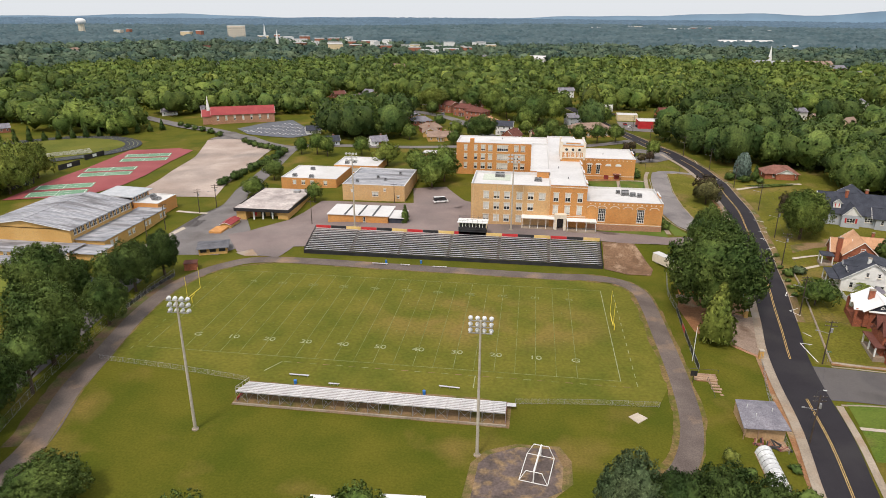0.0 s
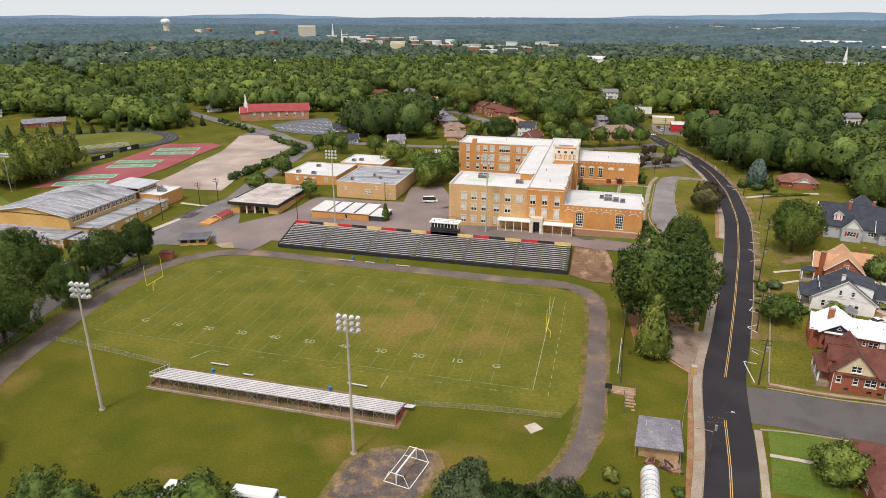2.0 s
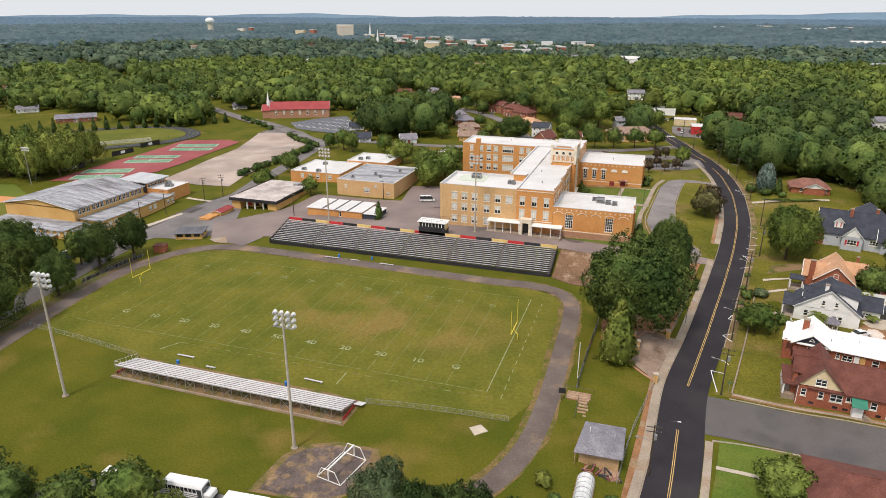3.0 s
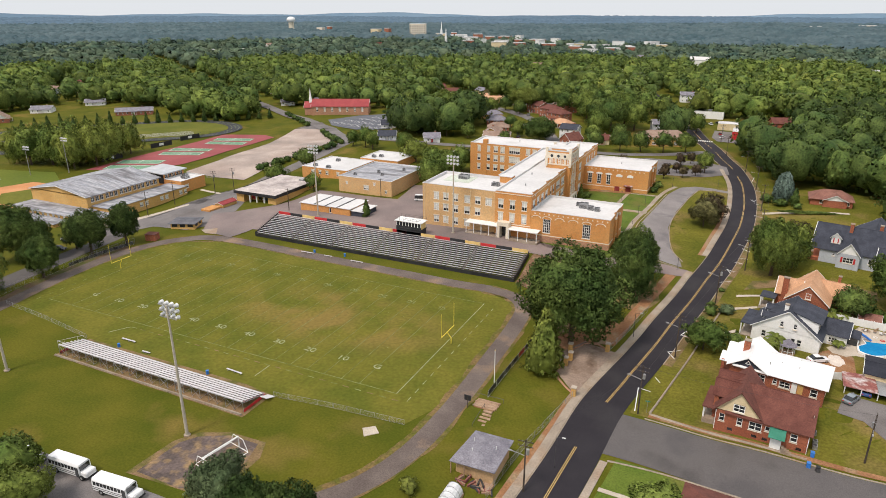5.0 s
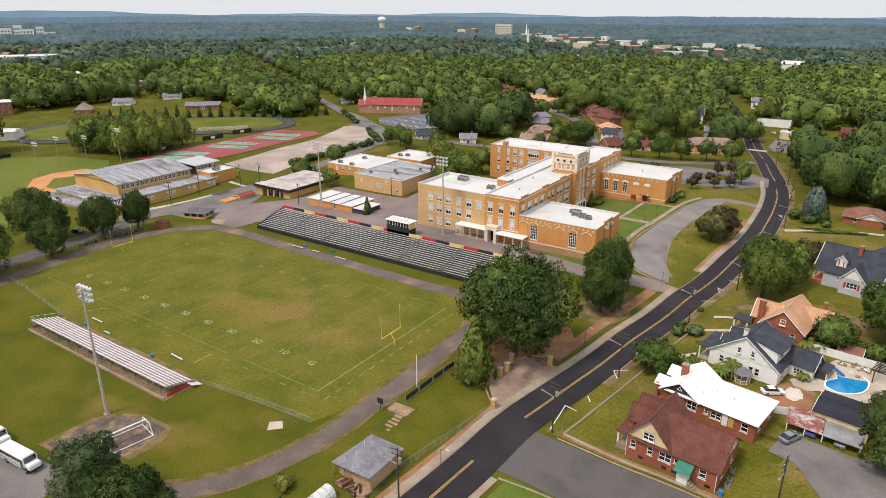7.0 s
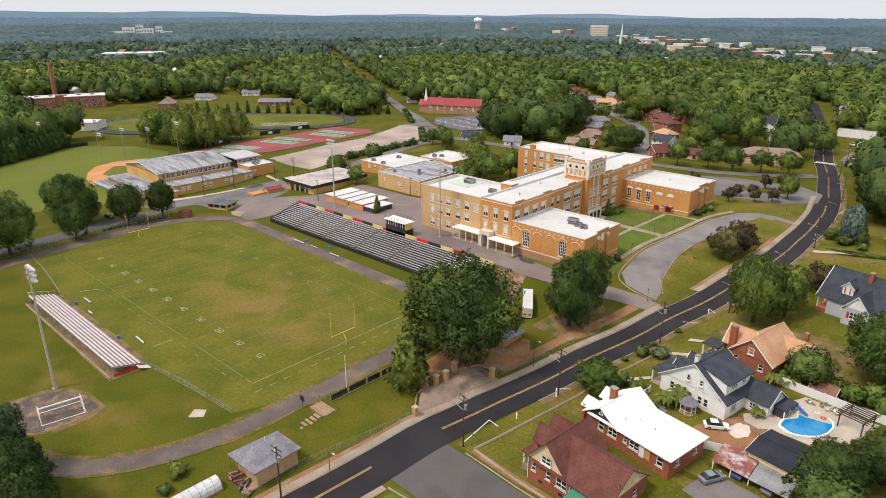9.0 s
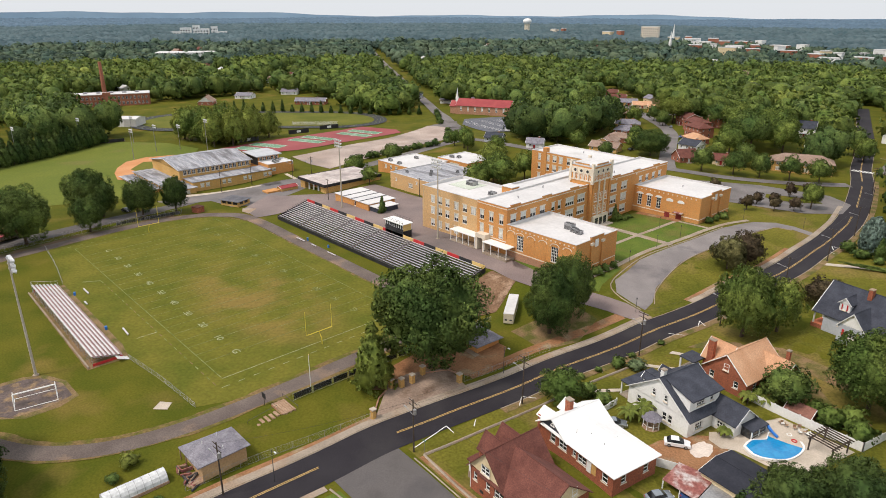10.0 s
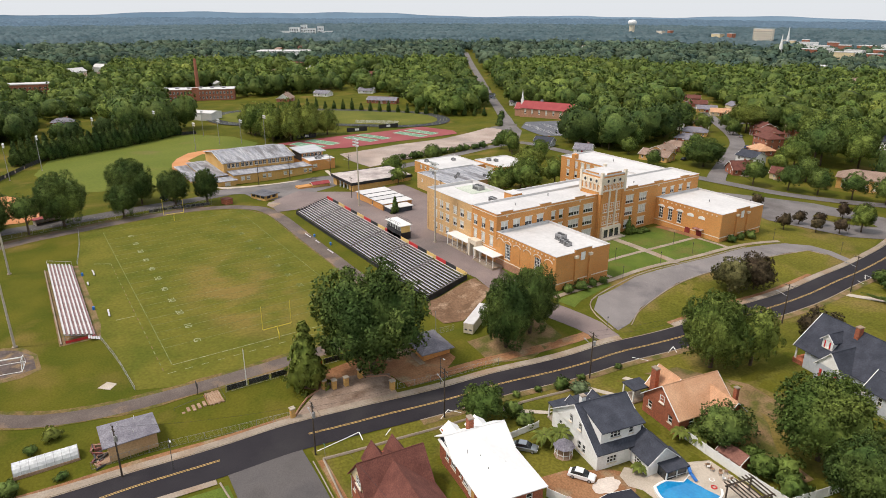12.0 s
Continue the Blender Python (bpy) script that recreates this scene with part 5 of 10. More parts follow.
def crown_arrays(seed, lobes, tufts, leaves, size, shape=(1, 1, 0.9), kind="broad", sub=3, core=0.84, fold=True):
    """A crown of about unit radius: a dark inner core, and on every lobe tufts of leaf sprays with gaps between them.
    Returns places, triangles and the way each spray faces."""
    c, lr, r = crown_lobes(seed, lobes, kind)
    d, f = sphere(sub)

    def outline(way):
        dc = way @ c.T
        q = lr[None, :] ** 2 - (c ** 2).sum(1)[None, :] + dc ** 2
        return np.maximum(np.where(q > 0, dc + np.sqrt(np.maximum(q, 0)), 0).max(1), 0.3 if kind == "cone" else 0.5)
    reach = outline(d)
    hull = d * (reach * (core - 0.06 + 0.12 * r.rand(len(d))))[:, None]
    k = np.repeat(np.arange(lobes), tufts * 3)
    e = unit(r.normal(size=(len(k), 3)))
    e[:, 2] = np.where(e[:, 2] < -0.45, -e[:, 2] * 0.6, e[:, 2])
    e[(e * c[k]).sum(1) < -0.08] *= -1
    e = unit(e)
    p = c[k] + e * (lr[k] * (0.66 + 0.3 * r.rand(len(k))))[:, None]
    outer = np.nonzero(np.linalg.norm(p, axis=1) > 0.76 * outline(unit(p)))[0]
    outer = r.permutation(outer)[:lobes * tufts]
    k, e, p = k[outer], e[outer], p[outer]
    tr = lr[k] * (0.3 + 0.2 * r.rand(len(k)))
    j = np.repeat(np.arange(len(k)), leaves)
    n = len(j)
    g = unit(e[j] * 0.9 + r.normal(size=(n, 3)) * 0.7 + np.array((0, 0, 0.25)))
    at = p[j] + g * (tr[j] * (0.5 + 0.6 * r.rand(n)))[:, None]
    nrm = unit(g + r.normal(size=(n, 3)) * 0.6)
    a = unit(np.cross(nrm, r.normal(size=(n, 3))))
    b = np.cross(nrm, a)
    w = size * (0.55 + 0.9 * r.rand(n))[:, None]
    face = unit(0.65 * g + 0.5 * e[j] + 0.35 * unit(at) + np.array((0, 0, 0.1)))
    if fold:
        sv = np.stack((at + a * w, at + b * w * 0.7 + nrm * w * 0.3, at - a * w, at - b * w * 0.7 + nrm * w * 0.3), 1).reshape(-1, 3)
        i4 = np.arange(n)[:, None] * 4
        sf = np.vstack((i4 + np.array([[0, 1, 2]]), i4 + np.array([[0, 2, 3]])))
        fn = np.repeat(face, 4, 0)
    else:
        sv = np.stack((at + a * w * 1.1, at - a * w * 0.7 + b * w * 0.9, at - a * w * 0.7 - b * w * 0.9), 1).reshape(-1, 3)
        sf = np.arange(n * 3).reshape(n, 3)
        fn = np.repeat(face, 3, 0)
    keep = hull[f].mean(1)[:, 2] > -0.72
    return np.vstack((hull, sv)) * np.array(shape), np.vstack((f[keep], sf + len(hull))), np.vstack((unit(hull), fn))


# ---- home stand: six bays of planks on a black frame ----
home = thing("home_stand", "long aluminium spectator stand with black frame and coloured back panels", "grandstand", at=(0, 0, 0))
HX0, HX1, HY0, HY1, HZ0, HZ1, ROWS_N = -38.8, 57.0, 41.8, 54.6, 0.95, 4.6, 13
BAY = (HX1 - HX0) / 6
plank = mesh_of(boxed(0, BAY - 1.05, 0, 0.32, 0, 0.06), "seat_plank", ALUMINIUM)
# Foot planks get a darker colour, painting in the shade between seat rows.
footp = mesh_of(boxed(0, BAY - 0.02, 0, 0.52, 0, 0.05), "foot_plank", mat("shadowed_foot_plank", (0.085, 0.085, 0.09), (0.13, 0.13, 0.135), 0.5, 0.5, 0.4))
riser = mesh_of(boxed(0, BAY - 0.02, 0, 0.03, -0.28, 0.0), "riser", DARK_STEEL)
for b in range(6):
    for r in range(ROWS_N):
        y, z = HY0 + (HY1 - HY0) * r / ROWS_N, HZ0 + (HZ1 - HZ0) * r / ROWS_N
        x = HX0 + BAY * b
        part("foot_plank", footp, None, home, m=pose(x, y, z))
        part("seat_plank", plank, None, home, m=pose(x + 0.05, y + 0.6, z + 0.38))
        if r:
            part("riser", riser, None, home, m=pose(x, y, z))
    for k, (m, lab) in enumerate(((RED_PAINT, "red"), (BLACK_PAINT, "black"), (GOLD_PAINT, "gold"))):
        w = BAY / 3
        part("back_panel", boxed(HX0 + BAY * b + w * k + 0.05, HX0 + BAY * b + w * (k + 1) - 0.05, HY1 + 0.3, HY1 + 0.42, HZ1 - 0.1, HZ1 + 1.0), m, home, lab + " painted back panel")
aisle = mesh_of(boxed(0, 0.85, 0, 0.5, 0, 0.1), "aisle_step", mat("worn_aisle_step", (0.2, 0.17, 0.16), (0.3, 0.26, 0.24), 0.5, 0.7))
for b in range(7):
    x = HX0 + BAY * b
    for i in range(14):
        part("aisle_step", aisle, None, home, "grey aisle step", m=pose(x - 0.95 if b else x, HY0 + (HY1 - HY0) * i / 14, HZ0 + (HZ1 - HZ0) * i / 14 + 0.06))
    bm = rodded(((x, HY0, HZ0 + 1.0), (x, HY1, HZ1 + 1.0), 0.035), *[((x, HY0 + (HY1 - HY0) * i / 6, HZ0 + (HZ1 - HZ0) * i / 6), (x, HY0 + (HY1 - HY0) * i / 6, HZ0 + (HZ1 - HZ0) * i / 6 + 1.0), 0.03) for i in range(7)])
    part("aisle_rail", bm, STEEL if 0 < b < 6 else BLACK_PAINT, home)
part("front_fascia", boxed(HX0 - 0.1, HX1 + 0.1, HY0 - 0.15, HY0 - 0.05, -0.1, HZ0 + 0.25), BLACK_PAINT, home, "black painted front wall")
part("front_rail", rodded(*[((HX0, HY0 - 0.1, z), (HX1, HY0 - 0.1, z), 0.03) for z in (1.5, 1.9)], *[((HX0 + i * 2.4, HY0 - 0.1, 0.9), (HX0 + i * 2.4, HY0 - 0.1, 1.9), 0.03) for i in range(41)]), BLACK_PAINT, home)
for x in (HX0 - 0.15, HX1 + 0.05):
    bm = bmesh.new()
    v = [bm.verts.new(p) for k in (0, 0.1) for p in ((x + k, HY0 - 0.1, -0.1), (x + k, HY1 + 0.4, -0.1), (x + k, HY1 + 0.4, HZ1 + 0.5), (x + k, HY0 - 0.1, HZ0 + 0.5))]
    for f in ((3, 2, 1, 0), (4, 5, 6, 7), (0, 1, 5, 4), (1, 2, 6, 5), (2, 3, 7, 6), (3, 0, 4, 7)):
        bm.faces.new([v[i] for i in f])
    part("side_panel", bm, BLACK_PAINT, home, "black side wall")

press = thing("press_box", "black press box with a wide window band and flat white roof", "press box")
part("lower_wall", boxed(10.6, 19.9, 54.9, 58.6, 3.0, 6.6), BLACK_PAINT, press)
part("floor_slab", boxed(10.4, 20.1, 54.7, 58.8, 6.4, 6.62), BLACK_PAINT, press)
part("back_wall", boxed(10.6, 19.9, 58.3, 58.6, 6.62, 8.9), WHITE_PAINT, press)
part("end_wall", boxed(10.6, 10.9, 55.0, 58.3, 6.62, 8.9), GOLD_PAINT, press)
part("end_wall", boxed(19.6, 19.9, 55.0, 58.3, 6.62, 8.9), GOLD_PAINT, press)
part("counter_wall", boxed(10.6, 19.9, 54.95, 55.1, 6.62, 7.3), BLACK_PAINT, press)
for i in range(8):
    part("window", boxed(10.8 + i * 1.13, 11.75 + i * 1.13, 55.0, 55.05, 7.3, 8.6), GLASS, press, "dark window pane")
for i in range(9):
    part("mullion", boxed(10.65 + i * 1.13, 10.8 + i * 1.13, 54.93, 55.1, 7.3, 8.7), WHITE_PAINT, press)
part("roof", boxed(10.2, 20.3, 54.4, 59.0, 8.9, 9.1), WHITE_PAINT, press, "flat pale roof")
part("roof_rail", rodded(*[((10.4, y, z), (20.1, y, z), 0.04) for y in (54.6, 58.8) for z in (9.6, 10.1)], *[((10.4 + i * 1.62, y, 9.1), (10.4 + i * 1.62, y, 10.1), 0.035) for i in range(7) for y in (54.6, 58.8)]), DARK_STEEL, press)

# ---- visitors' stand ----
vis = thing("visitor_stand", "low open-frame aluminium spectator stand with red ends", "grandstand")
VX0, VX1, VY0, VY1, VZ0, VZ1, VN = -23.8, 30.8, -37.0, -43.4, 0.75, 2.35, 7
vp = mesh_of(boxed(0, 9.05, 0, 0.42, 0, 0.06), "seat_plank", ALUMINIUM)
# Dark boards added behind each row to stand in for shade underneath.
shade_board = mesh_of(boxed(0, 9.05, 0, 0.03, -0.24, 0.0), "riser", DARK_STEEL)
vf = mesh_of(boxed(0, 9.05, 0, 0.4, 0, 0.05), "foot_plank", mat("dull_red_plank", (0.3, 0.16, 0.16), (0.4, 0.25, 0.25), 0.4, 0.6, 0.2))
for b in range(6):
    for r in range(VN):
        y, z = VY0 + (VY1 - VY0) * r / VN, VZ0 + (VZ1 - VZ0) * r / VN
        part("foot_plank", vf, None, vis, m=pose(VX0 + 9.1 * b, y - 0.45, z))
        part("seat_plank", vp, None, vis, m=pose(VX0 + 9.1 * b, y - 0.92, z + 0.36))
        part("riser", shade_board, None, vis, m=pose(VX0 + 9.1 * b, y - 0.46, z))
for i in range(25):
    x = VX0 + (VX1 - VX0) * i / 24
    bm = rodded(((x, VY1, 0), (x, VY1, VZ1 + 0.3), 0.05), ((x, VY0, 0), (x, VY0, VZ0), 0.05), ((x, VY0, VZ0 - 0.1), (x, VY1, VZ1 - 0.1), 0.05), ((x, VY1, 0.2), (x, VY0, VZ0 - 0.2), 0.035))
    if i < 24 and i % 2 == 0:
        x2 = VX0 + (VX1 - VX0) * (i + 1) / 24
        rod(bm, (x, VY1, 0.1), (x2, VY1, VZ1), 0.03)
        rod(bm, (x2, VY1, 0.1), (x, VY1, VZ1), 0.03)
    part("support_frame", bm, STEEL, vis)
part("back_beam", rodded(((VX0, VY1, VZ1), (VX1, VY1, VZ1), 0.06), ((VX0, VY0, VZ0), (VX1, VY0, VZ0), 0.05)), STEEL, vis)
part("end_rail", rodded(((VX0, VY0, VZ0 + 1.1), (VX0, VY1, VZ1 + 1.1), 0.04), *[((VX0, VY0 + (VY1 - VY0) * k / 4, VZ0), (VX0, VY0 + (VY1 - VY0) * k / 4, VZ0 + (VZ1 - VZ0) * k / 4 + 1.1), 0.03) for k in range(5)], ((VX0, VY1, VZ1 + 1.1), (VX0 + 3, VY1, VZ1 + 1.1), 0.04)), ALUMINIUM, vis)
for x in (VX0 - 0.06, VX1):
    part("end_panel", boxed(x, x + 0.06, VY1, VY0, 0.1, 0.75), RED_PAINT, vis, "dark red end board")
bm = bmesh.new()
for i in range(5):
    box(bm, VX1 + 0.1, VX1 + 1.9, -38.6 + i * 0.5, -38.2 + i * 0.5, 0.9 - 0.2 * i, 0.96 - 0.2 * i)
part("entry_steps", bm, ALUMINIUM, vis, "aluminium entry steps")
sheet("stand_footing", [(-24.6, -44.6), (31.6, -44.8), (31.8, -36), (24, -35), (-24.4, -35.4)], DIRT, 0.05, "bare soil under the visitors' stand", "soil")
line_wall = thing("low_wall", "low stained concrete wall behind the visitors' stand", "wall")
part("wall_block", boxed(-24.2, 31.0, -44.5, -44.2, -0.2, 0.45), CONCRETE, line_wall)


# ---- floodlight masts ----
def mast(x, y, z, h, lamps=(4, 3), face=1, material=None, label="tall pale concrete floodlight mast with a rack of lamps", base_r=0.32):
    m = thing("floodlight_mast", label, "floodlight", "floodlight masts", (x, y, z))
    part("pole", rodded(((0, 0, -0.4), (0, 0, h), base_r, base_r * 0.5), n=12), material or POLE_CONCRETE, m)
    part("footing", rodded(((0, 0, -0.3), (0, 0, 0.25), base_r * 2.0), n=12), CONCRETE, m)
    for r in range(lamps[1]):
        zz = h - 0.1 - r * 1.15
        part("crossarm", boxed(-2.0, 2.0, -0.08, 0.08, zz - 0.1, zz + 0.05), STEEL, m)
        for i in range(lamps[0]):
            u = -1.75 + 3.5 * i / (lamps[0] - 1)
            bm = bmesh.new()
            rod(bm, (u, 0.1 * face, zz + 0.25), (u, 0.75 * face, zz + 0.1), 0.2, 0.42, n=10)
            lamp = part("lamp", bm, LAMP_FACE, m, "pale round floodlight")
            part("lens", rodded(((u, 0.75 * face, zz + 0.1), (u, 0.8 * face, zz + 0.09), 0.38), n=10), LAMP_FACE, lamp)
            part("lamp_stem", rodded(((u, 0, zz), (u, 0.1 * face, zz + 0.25), 0.06)), STEEL, lamp)


for x, y in ((-27.6, -53.4), (26.2, -53.6)):
    mast(x, y, 0, 27.0, (4, 3), 1)
for x, y in ((-27.4, 63.3), (27.8, 63.1)):
    mast(x, y, H(x, y), 26.2, (4, 3), -1)
for x, y, h in ((-192, 82, 17), (-207, 72, 14), (-235, -5.5, 18), (-257, 32, 17), (-180, -36, 17), (-163, -50, 17), (-196, 42, 16), (-250, 60, 16), (-212, 60, 15)):
    mast(x, y, H(x, y), h, (4, 2), 1, STEEL, "grey steel floodlight mast beside the ball field", 0.2)


# ---- goals, posts and small things on the field ----
def goalpost(x, s):
    g = thing("goalpost", "yellow gooseneck goalpost at the field end", "goalpost", "goalposts", (x, 0.1, 0))
    part("neck", rodded(((0, 0, 0), (0, 0, 1.6), 0.11), ((0, 0, 1.6), (s * 0.9, 0, 2.6), 0.1), ((s * 0.9, 0, 2.6), (s * 0.9, 0, 3.05), 0.1), n=8), GOAL_YELLOW, g)
    part("crossbar", rodded(((s * 0.9, -3.55, 3.05), (s * 0.9, 3.55, 3.05), 0.09), n=8), GOAL_YELLOW, g)
    for y in (-3.55, 3.55):
        part("upright", rodded(((s * 0.9, y, 3.05), (s * 0.9, y, 9.1), 0.06), n=8), GOAL_YELLOW, g)


goalpost(56.1, -1)
goalpost(-56.1, 1)


def bench(x, y, turn=0, length=4.5, label="long aluminium team bench on the grass"):
    b = thing("bench", label, "bench", "team benches", (x, y, H(x, y)), turn)
    part("seat", boxed(-length / 2, length / 2, -0.2, 0.2, 0.42, 0.48), ALUMINIUM, b)
    for u in (-length / 2 + 0.4, 0, length / 2 - 0.4):
        part("leg", boxed(u - 0.04, u + 0.04, -0.16, 0.16, 0, 0.42), STEEL, b)


bench(-14.5, -32.2), bench(18.5, -32.4, -3), bench(-12, 35.4, 0, 5), bench(-4, 35.6, 0, 3), bench(7, 35.4, 0, 4.5), bench(-6, -34.6, 0, 2.4)
for x, y in ((-14.3, -35.2), (13.6, -35.4), (0.6, 38.4), (-10.4, 37.2)):
    b = thing("barrel", "blue plastic waste barrel on the grass", "barrel", "barrels", (x, y, H(x, y)))
    part("drum", rodded(((0, 0, 0), (0, 0, 0.9), 0.32), n=14), BLUE_PLASTIC, b)
    part("rim", rodded(((0, 0, 0.86), (0, 0, 0.94), 0.35), n=14), BLUE_PLASTIC, b)
sheet("bare_patch", [(24.5, -66), (25.2, -56), (27.6, -52), (33, -49.4), (41, -49.0), (43, -53), (43, -59), (38, -65)], DIRT, 0.035, "worn brown patch of soil round a goal", "soil")
sheet("old_court", [(26, -65), (26.6, -55.8), (28.5, -53), (33.5, -50.2), (40, -50), (41.5, -55), (41, -61), (36, -65)], mat("crumbling_asphalt", (0.09, 0.07, 0.063), (0.145, 0.11, 0.1), 0.3, 0.95, fine=2.0, var=0.3, stain=(0.3, 0.2, 0.1), stain_scale=0.35, stain_at=0.57), 0.05, "crumbling old asphalt court round the mast", "court")
goal = thing("soccer_goal", "white tubular double-sided goal with sloping end frames", "goal", at=(36.9, -55.9, 0), turn=80)
W = 3.75
part("crossbar", rodded(((-W, 0, 2.4), (W, 0, 2.4), 0.16), n=8), WHITE_PAINT, goal)
for u in (-W, W):
    part("post", rodded(((u, 0, 0), (u, 0, 2.4), 0.12), n=8), WHITE_PAINT, goal)
    part("end_frame", rodded(((u, -2.45, 0.05), (u, -1.35, 2.3), 0.07), ((u, -1.35, 2.3), (u, 1.35, 2.3), 0.07), ((u, 1.35, 2.3), (u, 2.45, 0.05), 0.07), ((u, -2.45, 0.07), (u, 2.45, 0.07), 0.07), n=6), WHITE_PAINT, goal)
for v in (-2.45, 2.45):
    part("ground_bar", rodded(((-W, v, 0.07), (W, v, 0.07), 0.08), n=6), WHITE_PAINT, goal)
pad = thing("concrete_pad", "weathered square concrete pad in the grass", "slab")
bm = bmesh.new()
prism(bm, [(54.8, -37.6), (56.4, -39.7), (58.5, -37.6), (56.7, -36.0)], -0.1, 0.1)
part("slab", bm, PALE_CONCRETE, pad)
pole = thing("flagpole", "plain white flagpole beside the path", "flagpole", at=(72.2, -13.0, 0))
part("pole", rodded(((0, 0, 0), (0, 0, 8.6), 0.09, 0.06), n=8), WHITE_PAINT, pole)
part("finial", rodded(((0, 0, 8.6), (0, 0, 8.75), 0.1), n=8), GOLD_PAINT, pole)
pole2 = thing("net_pole", "tall thin pale pole on the grass", "pole", at=(76.5, 32, H(76.5, 32)))
part("pole", rodded(((0, 0, 0), (0, 0, 7), 0.06), n=8), STEEL, pole2)

# brick and timber steps down to the path
st = thing("steps", "worn timber and brick steps from bank to path", "steps")
for i in range(6):
    part("deck_board", boxed(70.8 + 0.1 * (i % 3), 75.6 + 0.25 * (i % 2), -21.5 + i * 0.48, -21.1 + i * 0.48, -0.3, 0.16 + 0.03 * (i % 2)), RAW_WOOD, st)
part("clay_fill", boxed(71.2, 75.4, -21.8, -18.8, -0.4, 0.1), CLAY, st)
for i in range(6):
    part("step", boxed(73.6 + 0.15 * (i % 2), 75.4 + 0.2 * (i % 3), -22.7 - i * 1.05, -22.1 - i * 1.05, -0.4, 0.2 - i * 0.07), RAW_WOOD, st)
part("stair_rail", rodded(((73.5, -21.6, 1.2), (73.5, -28, 0.5), 0.04), ((73.5, -21.6, 0.2), (73.5, -21.6, 1.2), 0.04), ((73.5, -28, -0.4), (73.5, -28, 0.5), 0.04), ((70.4, -18.6, 1.2), (76.4, -18.6, 1.2), 0.04), ((70.4, -18.6, 0.3), (70.4, -18.6, 1.2), 0.04), ((76.4, -18.6, 0.3), (76.4, -18.6, 1.2), 0.04)), DARK_STEEL, st)
sg = thing("notice_post", "dark notice board on a post by the path", "sign", at=(70.2, -22.6, 0))
part("post", rodded(((0, 0, 0), (0, 0, 2.6), 0.07)), WOOD_POLE, sg)
part("board", boxed(-0.7, 0.7, -0.05, 0.05, 1.7, 2.9), BLACK_PAINT, sg)


# ---- fences ----
def wire_fence(name, pts, h, label, step=3.0, material=None, screen=None, gap=0.0):
    """Posts, two rails and wires; screen: a material for panels hung on it."""
    q, _ = curve_points(pts, step)
    f = thing(name, label, "fence")
    bm, wires = bmesh.new(), bmesh.new()
    prev = None
    for x, y in q:
        p = Vector((x, y, H(x, y)))
        rod(bm, p - Vector((0, 0, 0.2)), p + Vector((0, 0, h)), 0.04, n=5)
        if prev:
            for k in (0.03, 0.97):
                rod(wires, prev + Vector((0, 0, h * k)), p + Vector((0, 0, h * k)), 0.025, n=4)
            for k in range(1, 6):
                rod(wires, prev + Vector((0, 0, h * k / 6)), p + Vector((0, 0, h * k / 6)), 0.009, n=3)
            if screen:
                d = (p - prev)
                m = screen[len(f.children) % len(screen)] if isinstance(screen, list) else screen
                sb = bmesh.new()
                a, b = prev + d * 0.06, p - d * 0.06
                slab_n = Vector((-d.y, d.x, 0)).normalized() * 0.03
                vs = [sb.verts.new(c + slab_n * s + Vector((0, 0, zz))) for s in (0, 1) for c, zz in ((a, 0.25), (b, 0.25), (b, h - 0.1), (a, h - 0.1))]
                for ff in ((3, 2, 1, 0), (4, 5, 6, 7), (0, 1, 5, 4), (1, 2, 6, 5), (2, 3, 7, 6), (3, 0, 4, 7)):
                    sb.faces.new([vs[i] for i in ff])
                part("panel", sb, m, f)
        prev = p
    part("fence_post", bm, material or STEEL, f, kind="stuff")
    part("wire", wires, material or STEEL, f, kind="stuff")
    return f


wire_fence("field_fence", [(32.5, -36.2), (46, -34.4), (61.5, -33.2)], 1.2, "low wire fence across the grass")
wire_fence("field_fence", [(-62, -31.5), (-44, -33), (-25, -35.5)], 1.2, "low wire fence across the grass")
wire_fence("west_fence", [(-61, -72), (-63.5, -60), (-67.5, -42), (-70.6, -18), (-71.6, 4), (-71, 18)], 2.0, "wire fence between the path and the trees")
wire_fence("banner_fence", [(72.6, -17.5), (72.8, -8), (73.3, 4), (73.8, 14)], 1.6, "fence hung with black and red banners", 3.4, None, [BLACK_PAINT, BLACK_PAINT, BLACK_PAINT, BLACK_PAINT, RED_PAINT])
wire_fence("street_fence", [(82.8, -44), (84.6, -28), (88.2, -9.5)], 1.5, "wire fence along the street pavement")
wire_fence("street_fence", [(91.2, 13), (93.5, 24), (96, 36)], 1.5, "wire fence along the street pavement")
wire_fence("bank_fence", [(75.5, 38), (73.5, 24), (73.9, 15)], 1.5, "wire fence on the bank below the trees")
wire_fence("corner_fence", [(-71.6, -6), (-71.6, 6), (-70.4, 17)], 1.3, "wire fence hung with dark boards at the field corner", 1.7, None, [DARK_STEEL, BLACK_PAINT])
of = wire_fence("outfield_fence", [(-150, -60), (-205, -35), (-240, -14), (-262, 20), (-259, 58)], 2.2, "dark screened fence round the outfield", 9.0, DARK_STEEL, BLACK_PAINT)
wire_fence("court_fence", [(-197, 100), (-204, 150), (-209, 196)], 3.0, "tall dark screened fence along the tennis courts", 8, DARK_STEEL)
